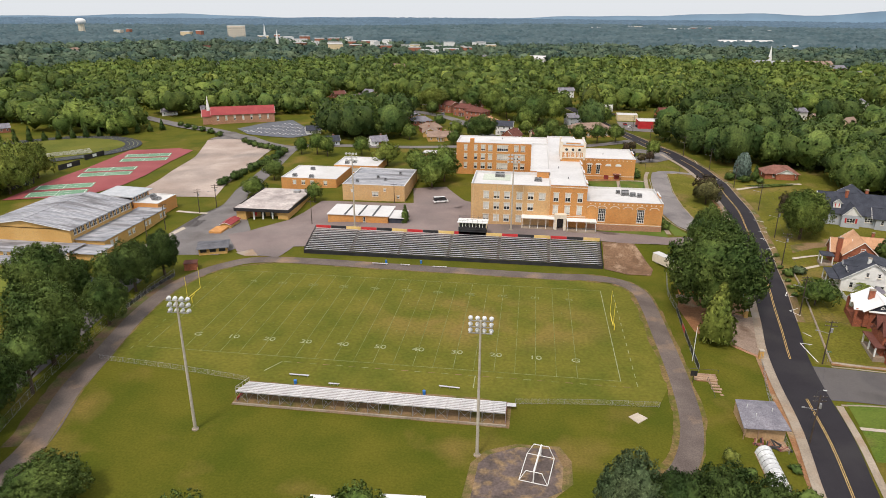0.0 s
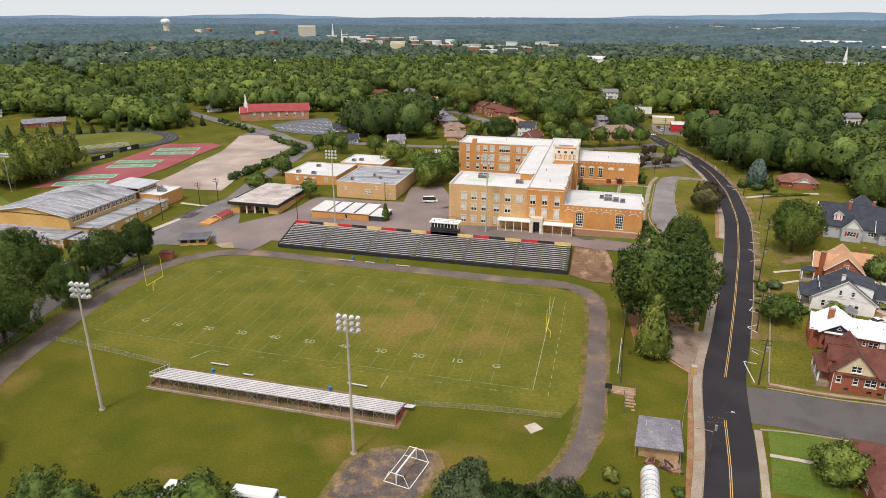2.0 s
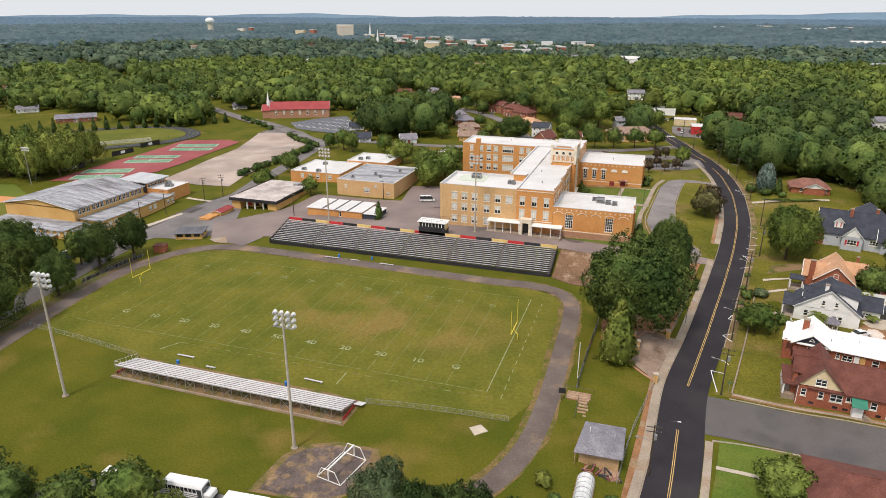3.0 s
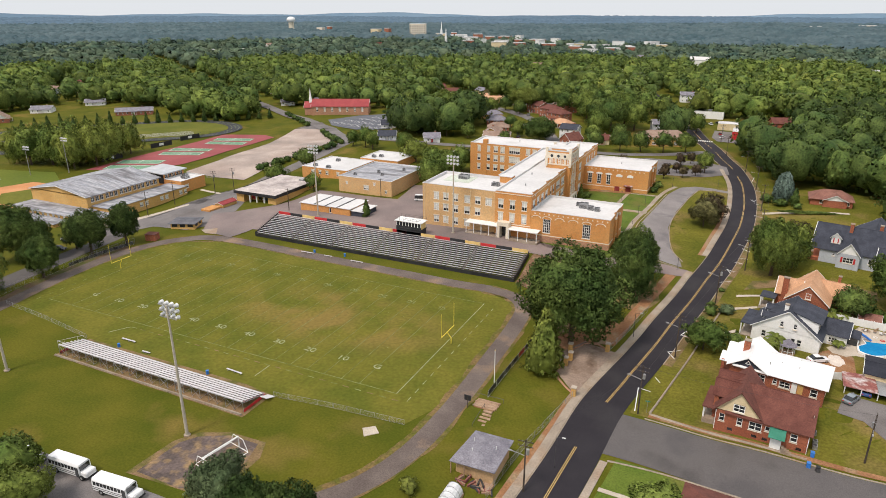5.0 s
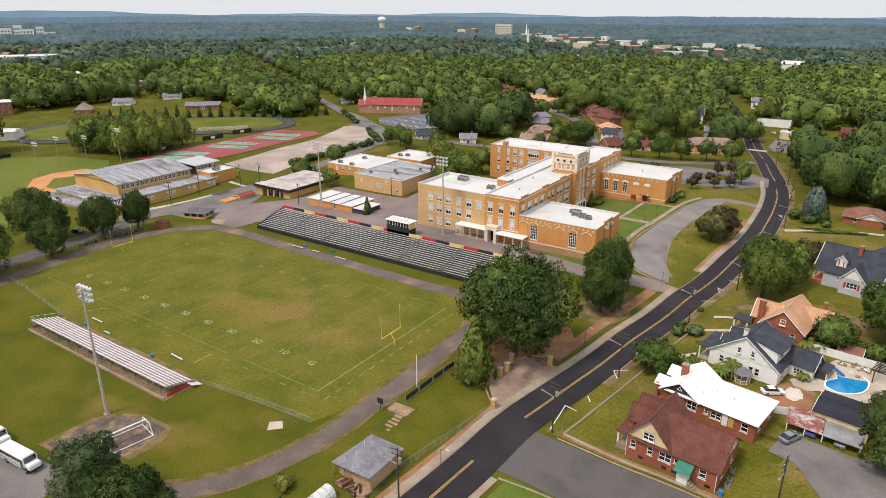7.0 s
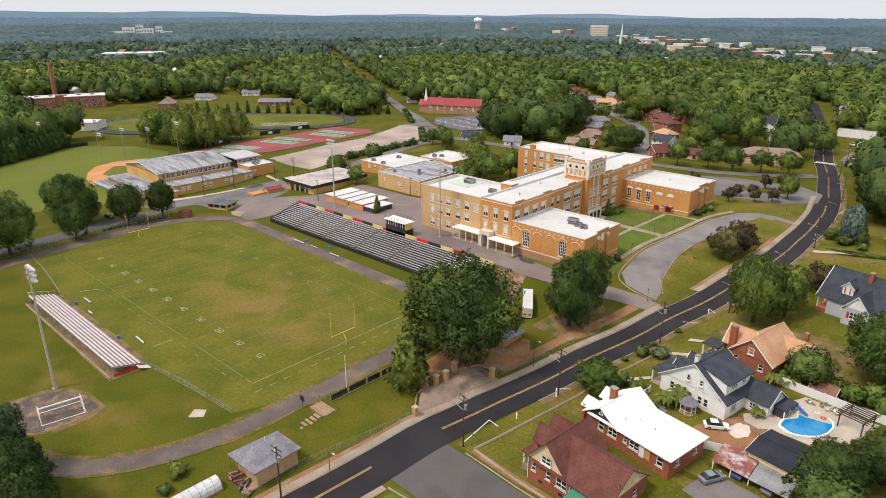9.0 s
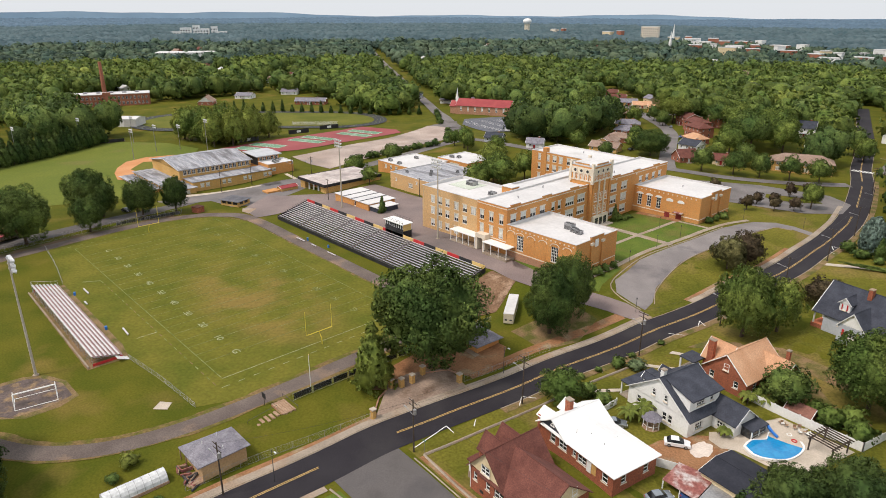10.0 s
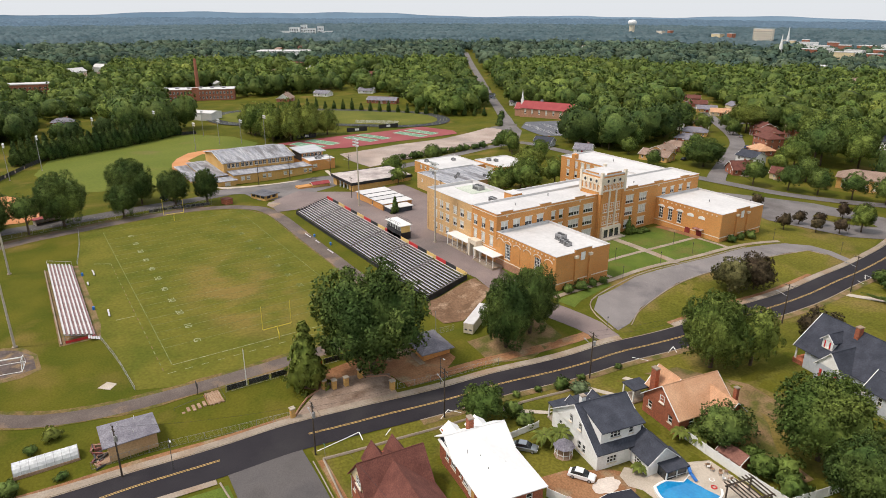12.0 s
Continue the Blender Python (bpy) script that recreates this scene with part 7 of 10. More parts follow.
for x, y, w, d, t, wm, rm, lab, kw in (
        (-53, 210, 9, 8, 30, WHITE_PAINT, SHINGLE_GREY, "small white bungalow with a pale porch", {}),
        (-80, 206, 10, 8, 25, GREY_SIDING, SHINGLE_DARK, "grey cottage with a dark roof by the church", {}),
        (-104, 249, 9, 7, 25, WHITE_PAINT, SHINGLE_DARK, "white hut with a dark roof by the church car park", {}),
        (-20, 229, 15, 10, 14, YELLOW_BRICK, SHINGLE_TAN, "tan brick house with a brown gabled roof", {}),
        (-28, 243, 13, 9, 100, YELLOW_BRICK, SHINGLE_TAN, "tan brick house with a brown gabled roof", {}),
        (-30, 257, 13, 9, 20, DARK_BRICK, SHINGLE_TAN, "brick house with a brown hipped roof", dict(hip=3.5)),
        (-40, 280, 13, 10, 24, DARK_BRICK, SHINGLE_GREY, "brick house with a grey roof", dict(hip=3.5)),
        (-53, 303, 15, 10, 30, YELLOW_BRICK, SHINGLE_GREY, "tan brick house with a grey roof", dict(hip=3.5)),
        (-70, 329, 14, 11, 120, YELLOW_BRICK, SHINGLE_TAN, "tan brick house with a tall brown roof", dict(pitch=3.4)),
        (-79, 317, 13, 10, 35, WHITE_PAINT, SHINGLE_BROWN, "white house with a reddish brown roof", dict(storeys=2, hip=3)),
        (22, 236, 10, 8, 60, DARK_BRICK, SHINGLE_BROWN, "brick cottage with a steep brown roof", dict(pitch=3.2)),
        (17, 252, 10, 9, -5, WHITE_PAINT, SHINGLE_DARK, "white two-storey house with a dark roof", dict(storeys=2)),
        (4, 282, 12, 9, -28, DARK_BRICK, SHINGLE_ORANGE, "brick house with an orange roof", dict(hip=3)),
        (-4, 301, 14, 10, -28, DARK_BRICK, SHINGLE_BROWN, "two-storey dark brick house with a brown roof", dict(storeys=2, hip=3)),
        (-14, 318, 14, 10, -30, DARK_BRICK, SHINGLE_BROWN, "two-storey dark brick house with white porches", dict(storeys=2, hip=3)),
        (-29, 336, 15, 10, -36, DARK_BRICK, SHINGLE_BROWN, "two-storey dark brick house with white porches", dict(storeys=2)),
        (-12, 345, 15, 10, -36, DARK_BRICK, SHINGLE_TAN, "two-storey dark brick house with white porches", dict(storeys=2)),
        (37, 245, 8, 7, 18, CREAM_PAINT, SHINGLE_BROWN, "small house with a reddish roof and white porch", {}),
        (-101, 398, 14, 10, 40, CREAM_PAINT, SHINGLE_ORANGE, "cream cottage with an orange roof", {}),
        (-117, 404, 14, 10, 40, YELLOW_BRICK, SHINGLE_GREY, "brick cottage with a grey roof", {}),
        (-140, 424, 14, 10, 40, DARK_BRICK, SHINGLE_BROWN, "red brick cottage with a brown roof", {}),
        (-166, 450, 15, 11, 40, DARK_BRICK, SHINGLE_BROWN, "red brick house with a brown roof", {}),
        (-60, 408, 14, 10, 20, CREAM_PAINT, SHINGLE_ORANGE, "cream house with an orange roof", {}),
        (-82, 388, 12, 9, 20, YELLOW_BRICK, SHINGLE_ORANGE, "tan house with a pale orange roof", {}),
        (37, 352, 11, 10, 15, WHITE_PAINT, SHINGLE_DARK, "tall white house with a dark roof", dict(storeys=2, pitch=3.5)),
        (62, 300, 12, 9, 20, GREY_SIDING, SHINGLE_GREY, "blue grey house with a grey roof", dict(storeys=2)),
        (62, 452, 13, 10, 10, WHITE_PAINT, SHINGLE_GREY, "white house beyond the shops", dict(storeys=2)),
        (-476, 302, 9, 8, 30, DARK_BRICK, SHINGLE_BROWN, "tall narrow red brick house among trees", dict(storeys=3)),
        (-379, 165, 17, 12, 145, DARK_BRICK, SHINGLE_TAN, "red brick house with a white gable", dict(pitch=4, gable=WHITE_PAINT)),
        (-392, 207, 15, 11, 35, WHITE_PAINT, SHINGLE_GREY, "white house on a lawn", {}),
        (-388, 251, 15, 10, 45, WHITE_PAINT, SHINGLE_GREY, "pale grey house on a lawn", {}),
        (-320, 232, 26, 12, 45, DARK_BRICK, SHINGLE_GREY, "long low brick building with a grey roof", {}),
        (-338, -14, 14, 10, 80, RED_BRICK, SHINGLE_GREY, "brick house with a grey hipped roof behind evergreens", dict(hip=4)),
        (-240, 318, 11, 8, 30, WHITE_PAINT, SHINGLE_GREY, "white house beside a street", {}),
        (-214, 330, 12, 8, 30, DARK_BRICK, SHINGLE_GREY, "brick and white house beside a street", {}),
        (-300, 372, 12, 9, 40, WHITE_PAINT, SHINGLE_GREY, "white house beside the far street", {}),
        (-330, 392, 12, 9, 40, GREY_SIDING, SHINGLE_TAN, "grey house beside the far street", {}),
        (-286, 322, 11, 8, 40, GREY_SIDING, SHINGLE_DARK, "blue grey house beside the far street", {}),
        (-420, 300, 12, 9, 40, DARK_BRICK, SHINGLE_ORANGE, "brick house far among trees", dict(storeys=2)),
        (230, 330, 13, 9, 10, CREAM_PAINT, SHINGLE_TAN, "cream house far among trees", {}),
        (196, 300, 13, 9, 0, WHITE_PAINT, SHINGLE_GREY, "white house far among trees", dict(storeys=2))):
    cottage(x, y, w, d, t, wm, rm, lab, **kw)
ap = thing("apartment_house", "two-storey tan apartment house with a brown hipped roof", "house", at=(68, 262, H(68, 262)), turn=22)
walls(ap, -13, 13, -5.5, 5.5, 0, 5.6, YELLOW_BRICK, {"s": [(3 + 4 * i, 0.9 + 2.7 * k, 2.0, 1.4, 2, 1) for i in range(6) for k in range(2)]}, rng)
gable_roof(ap, -13, 13, -5.5, 5.5, 5.6, 8.2, "x", SHINGLE_TAN, 0.8, hip=5)
for x, y, w, d, h, wm, rm, lab in ((112, 300, 18, 14, 5, RED_PAINT, ROOF_WHITE, "low red shop with a white flat roof"), (84, 372, 20, 12, 5, WHITE_PAINT, ROOF_WHITE, "white flat-roofed shop beside the street"), (100, 330, 14, 10, 4, CREAM_PAINT, ROOF_WHITE, "small cream workshop with a white roof")):
    s = thing("shop", lab, "shop")
    flat_block(s, x - w / 2, x + w / 2, y - d / 2, y + d / 2, H(x, y), H(x, y) + h, wm, roof=rm, parapet=0.4)
sheet("shop_yard", [(92, 296), (96, 284), (116, 280), (122, 296), (108, 318), (92, 320)], OLD_ASPHALT, 0.25, "grey asphalt yard before the shops", "yard")

# mill with a tall chimney, steel shed, far grandstand
mill = thing("mill", "long red brick mill with a pale roof", "mill", at=(-434, 102, -2.5), turn=70)
walls(mill, -33, 33, -9, 9, 0, 9.5, DARK_BRICK, {"s": [(2.5 + 3.05 * i, 1.2 + 4.2 * k, 1.6, 2.4, 2, 3) for i in range(21) for k in range(2)]}, sills=False)
part("roof", boxed(-33.4, 33.4, -9.4, 9.4, 9.5, 9.9), ROOF_WHITE, mill)
part("stair_tower", boxed(-3, 3, -10.6, -8.9, -1, 11.5), DARK_BRICK, mill)
for i in range(6):
    part("roof_light", boxed(-28 + i * 10, -25 + i * 10, -2, 2, 9.9, 11), STEEL, mill)
stk = thing("mill_stack", "tall tapering red brick stack", "stack", at=(-497, 118, -4))
part("shaft", rodded(((0, 0, 0), (0, 0, 33), 2.1, 1.3), n=14), DARK_BRICK, stk)
ms = thing("steel_shed", "pale grey steel shed with a low pitched roof", "shed", at=(-315, 77, H(-315, 77)), turn=44)
walls(ms, -11, 11, -7, 7, 0, 5.5, mat("ribbed_pale_steel", (0.55, 0.54, 0.52), (0.63, 0.62, 0.6), 0.3, 0.6, fine=2.0, var=0.1))
gable_roof(ms, -11, 11, -7, 7, 5.5, 6.6, "x", ROOF_WHITE, 0.2, MATS["ribbed_pale_steel"])
part("roller_door", boxed(-2.5, 2.5, -7.06, -7.0, 0, 4), WHITE_PAINT, ms, "white roller door")
ts = thing("track_stand", "low aluminium stand beside the running track", "grandstand", at=(-226, 176, H(-226, 176)), turn=50)
for i in range(6):
    part("row", boxed(-16, 16, -2.5 + i * 0.7, -2.2 + i * 0.7, 0.4 + i * 0.32, 0.5 + i * 0.32), ALUMINIUM, ts)
for i in range(9):
    part("leg", boxed(-16 + 4 * i, -15.9 + 4 * i, -2.4, 1.6, 0, 0.5), STEEL, ts)
pj = thing("vault_mat", "dark landing mat on the track infield", "mat", at=(-292, 118, H(-292, 118) + 0.5), turn=50)
part("mat", boxed(-7, 7, -4, 4, 0, 1.0), BLACK_PAINT, pj)
part("mat_cover", boxed(-7.1, 7.1, -4.1, 4.1, 1.0, 1.08), DARK_STEEL, pj)

# ---- town on the skyline ----
wt = thing("water_tower", "white water tower on a fluted column", "water tower", at=(-1053, 1377, 4))
part("column", rodded(((0, 0, 0), (0, 0, 36), 6.5, 6.0), n=16), mat("cream_tank", (0.66, 0.6, 0.46), (0.72, 0.66, 0.52), 0.05, 0.6), wt)
bm = bmesh.new()
prof = [(6.0, 34), (10.5, 37), (11.6, 40), (11.4, 43), (9, 46), (5, 47.8), (0.4, 48.4)]
prev = None
for rr, zz in prof:
    cur = [bm.verts.new((rr * math.cos(2 * math.pi * i / 20), rr * math.sin(2 * math.pi * i / 20), zz)) for i in range(20)]
    if prev:
        for i in range(20):
            bm.faces.new((prev[i], prev[(i + 1) % 20], cur[(i + 1) % 20], cur[i]))
    prev = cur
bm.faces.new(prev)
part("tank", bm, WHITE_PAINT, wt, smooth=True)
for i in range(10):
    a = 2 * math.pi * i / 10
    part("flute", rodded(((6.6 * math.cos(a), 6.6 * math.sin(a), 0), (6.3 * math.cos(a), 6.3 * math.sin(a), 35), 0.7), n=6), LIMESTONE, wt)


def far_block(x, y, w, d, h, wall_m, label, cols=0, rows=0, turn=0, roof=None):
    b = thing("town_building", label, "building", at=(x, y, H(x, y)), turn=turn)
    walls(b, -w / 2, w / 2, -d / 2, d / 2, 0, h, wall_m, {"s": [(w * (i + 0.5) / cols, 2 + (h - 3) * k / rows, w / cols * 0.55, (h - 3) / rows * 0.55, 1, 1) for i in range(cols) for k in range(rows)]} if cols else {}, sills=False)
    part("roof", boxed(-w / 2 - 0.3, w / 2 + 0.3, -d / 2 - 0.3, d / 2 + 0.3, h, h + 0.8), roof or ROOF_WHITE, b)


far_block(-610, 1265, 36, 20, 36, LIMESTONE, "tall pale office block in the town", 9, 7, 20)
for x, y, w, d, h, m in ((-420, 1120, 60, 30, 14, WHITE_PAINT), (-360, 1160, 40, 30, 16, DARK_BRICK), (-330, 1060, 46, 24, 13, WHITE_PAINT), (-280, 1120, 50, 26, 14, DARK_BRICK), (-390, 1040, 40, 24, 12, DARK_BRICK), (-470, 1180, 60, 30, 15, WHITE_PAINT), (-540, 1240, 40, 26, 14, CREAM_PAINT), (-760, 1330, 40, 24, 16, CREAM_PAINT), (-130, 900, 50, 22, 11, WHITE_PAINT), (-100, 930, 40, 22, 12, WHITE_PAINT), (-160, 940, 36, 20, 13, DARK_BRICK), (-960, 1380, 30, 20, 16, LIMESTONE)):
    far_block(x, y, w * 0.55, d * 0.7, h + 4, m, "low town building with a pale roof among trees", 0, 0, (x * 7) % 40)
    far_block(x + w * 0.62, y + 14, w * 0.3, d * 0.6, h + 6, WHITE_PAINT if m is DARK_BRICK else DARK_BRICK, "low town building beside a larger one", 0, 0, (x * 7) % 40)
for i in range(12):
    far_block(-330 + 26 * i + 30 * math.sin(i * 2.1), 1010 + 46 * math.cos(i * 1.7) + 6 * i, 13 + 6 * (i % 3), 11, 14 + 2 * (i % 4), (WHITE_PAINT, DARK_BRICK, CREAM_PAINT, WHITE_PAINT)[i % 4], "small town building with a pale roof among trees", 0, 0, (i * 37) % 60)
for x, y, h in ((-520, 1200, 44), (-420, 1010, 38), (330, 760, 33)):
    s = thing("far_steeple", "white church steeple above the treetops", "steeple", at=(x, y, H(x, y)))
    part("tower", boxed(-1.8, 1.8, -1.8, 1.8, 0, h * 0.6), WHITE_PAINT, s)
    part("spire", rodded(((0, 0, h * 0.6), (0, 0, h), 1.9, 0.15), n=8), WHITE_PAINT, s)
for x, y, w, d, h, m in ((520, 2300, 120, 60, 14, WHITE_PAINT), (400, 2500, 90, 50, 14, CREAM_PAINT), (620, 2400, 140, 60, 14, DARK_BRICK), (250, 2400, 80, 40, 13, WHITE_PAINT), (760, 2200, 90, 40, 14, WHITE_PAINT)):
    far_block(x, y, w * 0.55, d * 0.7, h, m, "broad flat-roofed building far among trees")
for x, y, w, d, h in ((-1502, 590, 26, 20, 18), (-1490, 608, 24, 24, 27), (-1474, 628, 14, 24, 33), (-1466, 642, 26, 24, 25), (-1448, 662, 14, 20, 30), (-1440, 676, 26, 20, 18)):
    far_block(x, y, w, d, h, WHITE_PAINT, "pale hospital block rising above the woods", 4, 4, 60)
far_block(-820, 330, 80, 40, 14, WHITE_PAINT, "long white-roofed building among trees", 0, 0, 60)
far_block(-560, -24, 50, 16, 9, DARK_BRICK, "brick building with pale roof behind trees", 12, 2, 80)

# ---- houses along the street ----
def about(cx, cy, turn, dx=0.0, dy=0.0, dz=0.0):
    """The place of a house that is turned round (cx, cy)."""
    c, q = math.cos(radians(turn)), math.sin(radians(turn))
    return dict(at=(cx - (cx * c - cy * q) + dx, cy - (cx * q + cy * c) + dy, dz), turn=turn)


# brown-roofed brick house on the corner
br = thing("brown_roofed_house", "red brick house with brown shingle roof and cream gables", "house", **about(123.6, -5, -6))
b0 = 0.8
walls(br, 115.8, 131.6, -10.0, 0.8, b0, 4.7, RED_BRICK, {
    "s": [(1.2, 2.4, 1.0, 1.6, 1, 2), (4.3, 2.4, 1.0, 1.6, 1, 2), (7.0, 2.3, 2.2, 1.7, 2, 2), (9.4, 2.9, 1.6, 1.0, 2, 1), (13.4, 2.2, 1.2, 1.7, 1, 2)],
    "e": [(2.5, 2.3, 1.2, 1.6, 1, 2), (7.5, 2.3, 1.2, 1.6, 1, 2)], "w": [(3, 2.3, 1.4, 1.7, 1, 2), (8, 2.3, 1.4, 1.7, 1, 2)]}, None)
gable_roof(br, 118.0, 131.6, -10.0, 0.8, 4.9, 8.8, "x", SHINGLE_BROWN, 0.45, CREAM_PAINT, barge=SHINGLE_BROWN)
gable_roof(br, 115.6, 123.8, -10.02, 0.6, 5.0, 9.6, "y", SHINGLE_BROWN, 0.4, CREAM_PAINT, barge=SHINGLE_BROWN)
gable_roof(br, 114.9, 119.4, -7.6, -4.4, 6.6, 9.1, "x", SHINGLE_BROWN, 0.25, SHINGLE_BROWN, barge=SHINGLE_BROWN)
gable_roof(br, 114.9, 119.4, -3.9, -0.7, 6.6, 9.1, "x", SHINGLE_BROWN, 0.25, SHINGLE_BROWN, barge=SHINGLE_BROWN)
part("west_bay", boxed(115.0, 115.78, -7.6, -0.7, 1.0, 6.6), RED_BRICK, br)
window(br, (115.8, -10.32), (131.6, -10.32), 2.9, 5.3, 2.0, 1.5, 2, 2)
for y in (-7.0, -2.6):
    window(br, (131.74, -10), (131.74, 0.8), y + 9.4, 5.6, 1.2, 1.5, 1, 2)
part("porch_slab", boxed(113.4, 115.8, -8.6, -0.6, -0.8, 1.2), CONCRETE, br)
part("porch_roof", boxed(113.2, 115.8, -8.8, -0.4, 3.6, 3.8), SHINGLE_BROWN, br)
for y in (-8.3, -4.6, -0.9):
    part("porch_post", boxed(113.4, 113.7, y - 0.15, y + 0.15, 1.2, 3.6), WHITE_PAINT, br)
part("bay_porch", boxed(125.6, 127.4, -11.6, -10.02, 0.2, 3.4), WHITE_PAINT, br, "white enclosed side porch")
aw = bmesh.new()
slab(aw, [(125.2, -12.6, 3.5), (127.9, -12.6, 3.5), (127.9, -10.02, 4.3), (125.2, -10.02, 4.3)], 0.1)
part("awning", aw, GREEN_PAINT, br, "dark green metal awning")
for i in range(5):
    part("side_step", boxed(127.5 + 0.45 * i, 127.95 + 0.45 * i, -12.0, -10.9, -0.6, 1.6 - 0.3 * i), CONCRETE, br)
for x in (118.2, 122.4, 124.2, 129.8):
    part("cellar_window", boxed(x, x + 0.9, -10.05, -10.0, 0.9, 1.4), GLASS, br, "dark cellar window")
for x in (115.9, 131.5):
    part("downpipe", rodded(((x, -10.1, 0.4), (x, -10.1, 4.6), 0.06)), WHITE_PAINT, br, "white rain pipe")
for x, y in ((132.4, -8.6), (132.5, -7.2), (132.4, -4.4)):
    u = thing("outdoor_unit", "small grey outdoor cooling unit by the wall", "cooling unit", "cooling units", (x, y, H(x, y)))
    part("case", boxed(-0.4, 0.4, -0.4, 0.4, 0, 0.85), STEEL, u)
    part("fan", rodded(((0, 0, 0.85), (0, 0, 0.9), 0.32), n=12), DARK_STEEL, u)
for x, y, m, c in ((131.9, -11.2, BLUE_PLASTIC, "blue"), (131.2, -14.4, BLUE_PLASTIC, "blue"), (132.6, -15.0, DARK_STEEL, "dark green")):
    w = thing("wheelie_bin", c + " wheeled rubbish bin beside the drive", "bin", "rubbish bins", (x, y, H(x, y)))
    part("body", boxed(-0.3, 0.3, -0.35, 0.35, 0.1, 1.0), m, w)
    part("lid", boxed(-0.34, 0.34, -0.4, 0.38, 1.0, 1.08), m if c == "blue" else BLACK_PAINT, w)
    for s in (-0.3, 0.3):
        part("wheel", rodded(((s - 0.04, 0.3, 0.12), (s + 0.04, 0.3, 0.12), 0.12), n=10), TYRE, w)

# white-roofed brick house
wh = thing("white_roofed_house", "red brick house under a broad white roof", "house", **about(126, 9.5, -10))
w0 = 3.0
walls(wh, 118.4, 134.8, 5.3, 15.3, w0, 6.6, RED_BRICK, {
    "s": [(2.3, 4.0, 1.3, 1.8, 1, 2), (4.8, 4.0, 2.0, 1.7, 2, 2), (7.6, 4.4, 0.8, 1.2, 1, 2), (9.4, 4.1, 2.0, 1.4, 2, 2), (14.6, 3.9, 1.3, 1.7, 1, 2)],
    "e": [(2.4, 4, 1.2, 1.5, 1, 2), (7.6, 4, 1.2, 1.5, 1, 2)], "w": [(3, 4, 1.6, 1.7, 2, 2), (7.4, 4, 1.6, 1.7, 2, 2)]})
gable_roof(wh, 118.4, 134.8, 5.3, 15.3, 6.6, 8.5, "x", ROOF_BRIGHT, 0.55, hip=5.0)
gable_roof(wh, 117.2, 124.2, 5.2, 15.5, 6.6, 8.9, "y", ROOF_BRIGHT, 0.5, SHINGLE_DARK)
gable_roof(wh, 115.8, 118.4, 11.2, 14.4, 6.4, 7.6, "x", ROOF_BRIGHT, 0.3, WHITE_PAINT)
gable_roof(wh, 115.4, 118.4, 6.6, 9.4, 6.3, 7.4, "x", ROOF_BRIGHT, 0.3, WHITE_PAINT)
part("west_bay", boxed(117.3, 118.38, 5.4, 15.2, 2.0, 6.5), RED_BRICK, wh)
part("side_door", boxed(129.0, 130.0, 5.22, 5.3, 3.6, 5.8), WHITE_PAINT, wh, "white side door")
part("side_panel", boxed(130.1, 131.1, 5.22, 5.3, 3.8, 5.8), YELLOW_BRICK, wh, "tan boarded window")
part("porch_slab", boxed(115.4, 117.28, 6.2, 14.6, 1.0, 3.2), RED_BRICK, wh)
for y in (6.7, 14.2):
    part("porch_pier", boxed(115.4, 116.0, y - 0.3, y + 0.3, 3.2, 6.3), RED_BRICK, wh)
part("vent_trim", rodded(((120.2, 5.0, 7.3), (121.2, 5.0, 7.3), 0.07), ((120.2, 5.0, 7.3), (120.7, 5.0, 8.0), 0.07), ((121.2, 5.0, 7.3), (120.7, 5.0, 8.0), 0.07), n=4), WHITE_PAINT, wh, "white gable vent trim")
chimney(wh, 119.3, 10.1, 6.5, 10.3, 1.2, 0.9)
for x, y in ((126.4, 8.6), (129.6, 8.4), (129.4, 11.6), (124.4, 7.2)):
    part("roof_pipe", rodded(((x, y, 7.0), (x, y, 8.05), 0.06)), DARK_STEEL, wh)

# white weatherboard house with charcoal roof
dk = thing("charcoal_roofed_house", "white weatherboard house with a steep charcoal roof", "house", **about(127.5, 33, -11, 0.8, -0.5))
d0 = 2.3
walls(dk, 120.4, 134.6, 28.6, 38.6, d0, 6.0, WHITE_PAINT, {
    "s": [(2.6, 3.4, 1.0, 1.6, 1, 2), (8.8, 3.0, 1.0, 1.7, 1, 2), (10.1, 3.0, 1.0, 1.7, 1, 2)], "e": [(3, 3.2, 2.0, 1.4, 3, 2)], "w": [(2.5, 3.2, 1.6, 1.6, 2, 2), (7.5, 3.2, 1.6, 1.6, 2, 2)]})
gable_roof(dk, 120.4, 134.6, 28.6, 38.6, 6.0, 11.2, "y", SHINGLE_DARK, 0.45, WHITE_PAINT)
for s in (5.6, 8.4):
    window(dk, (120.4, 28.36), (134.6, 28.36), s, 7.0, 0.8, 1.3, 1, 2)
bm = bmesh.new()
slab(bm, [(127.6, 29.4, 11.0), (134.3, 29.4, 9.3), (134.3, 38.2, 9.3), (127.6, 38.2, 11.0)], 0.2)
part("dormer_roof", bm, SHINGLE_DARK, dk)
wall_with_windows(dk, (133.6, 29.7), (133.6, 37.9), 6.2, 9.3, WHITE_PAINT, [(3.0, 7.3, 2.2, 1.4, 3, 2), (6.2, 7.3, 1.0, 1.4, 1, 2)], "dormer_wall")
for y in (29.7, 37.9):
    bm = bmesh.new()
    f = [(128.4, 10.6), (133.6, 6.5), (133.6, 9.3)]
    bm.faces.new([bm.verts.new((x, y, z)) for x, z in f])
    bm.faces.new([bm.verts.new((x, y + 0.02, z)) for x, z in f[::-1]])
    part("dormer_cheek", bm, WHITE_PAINT, dk)
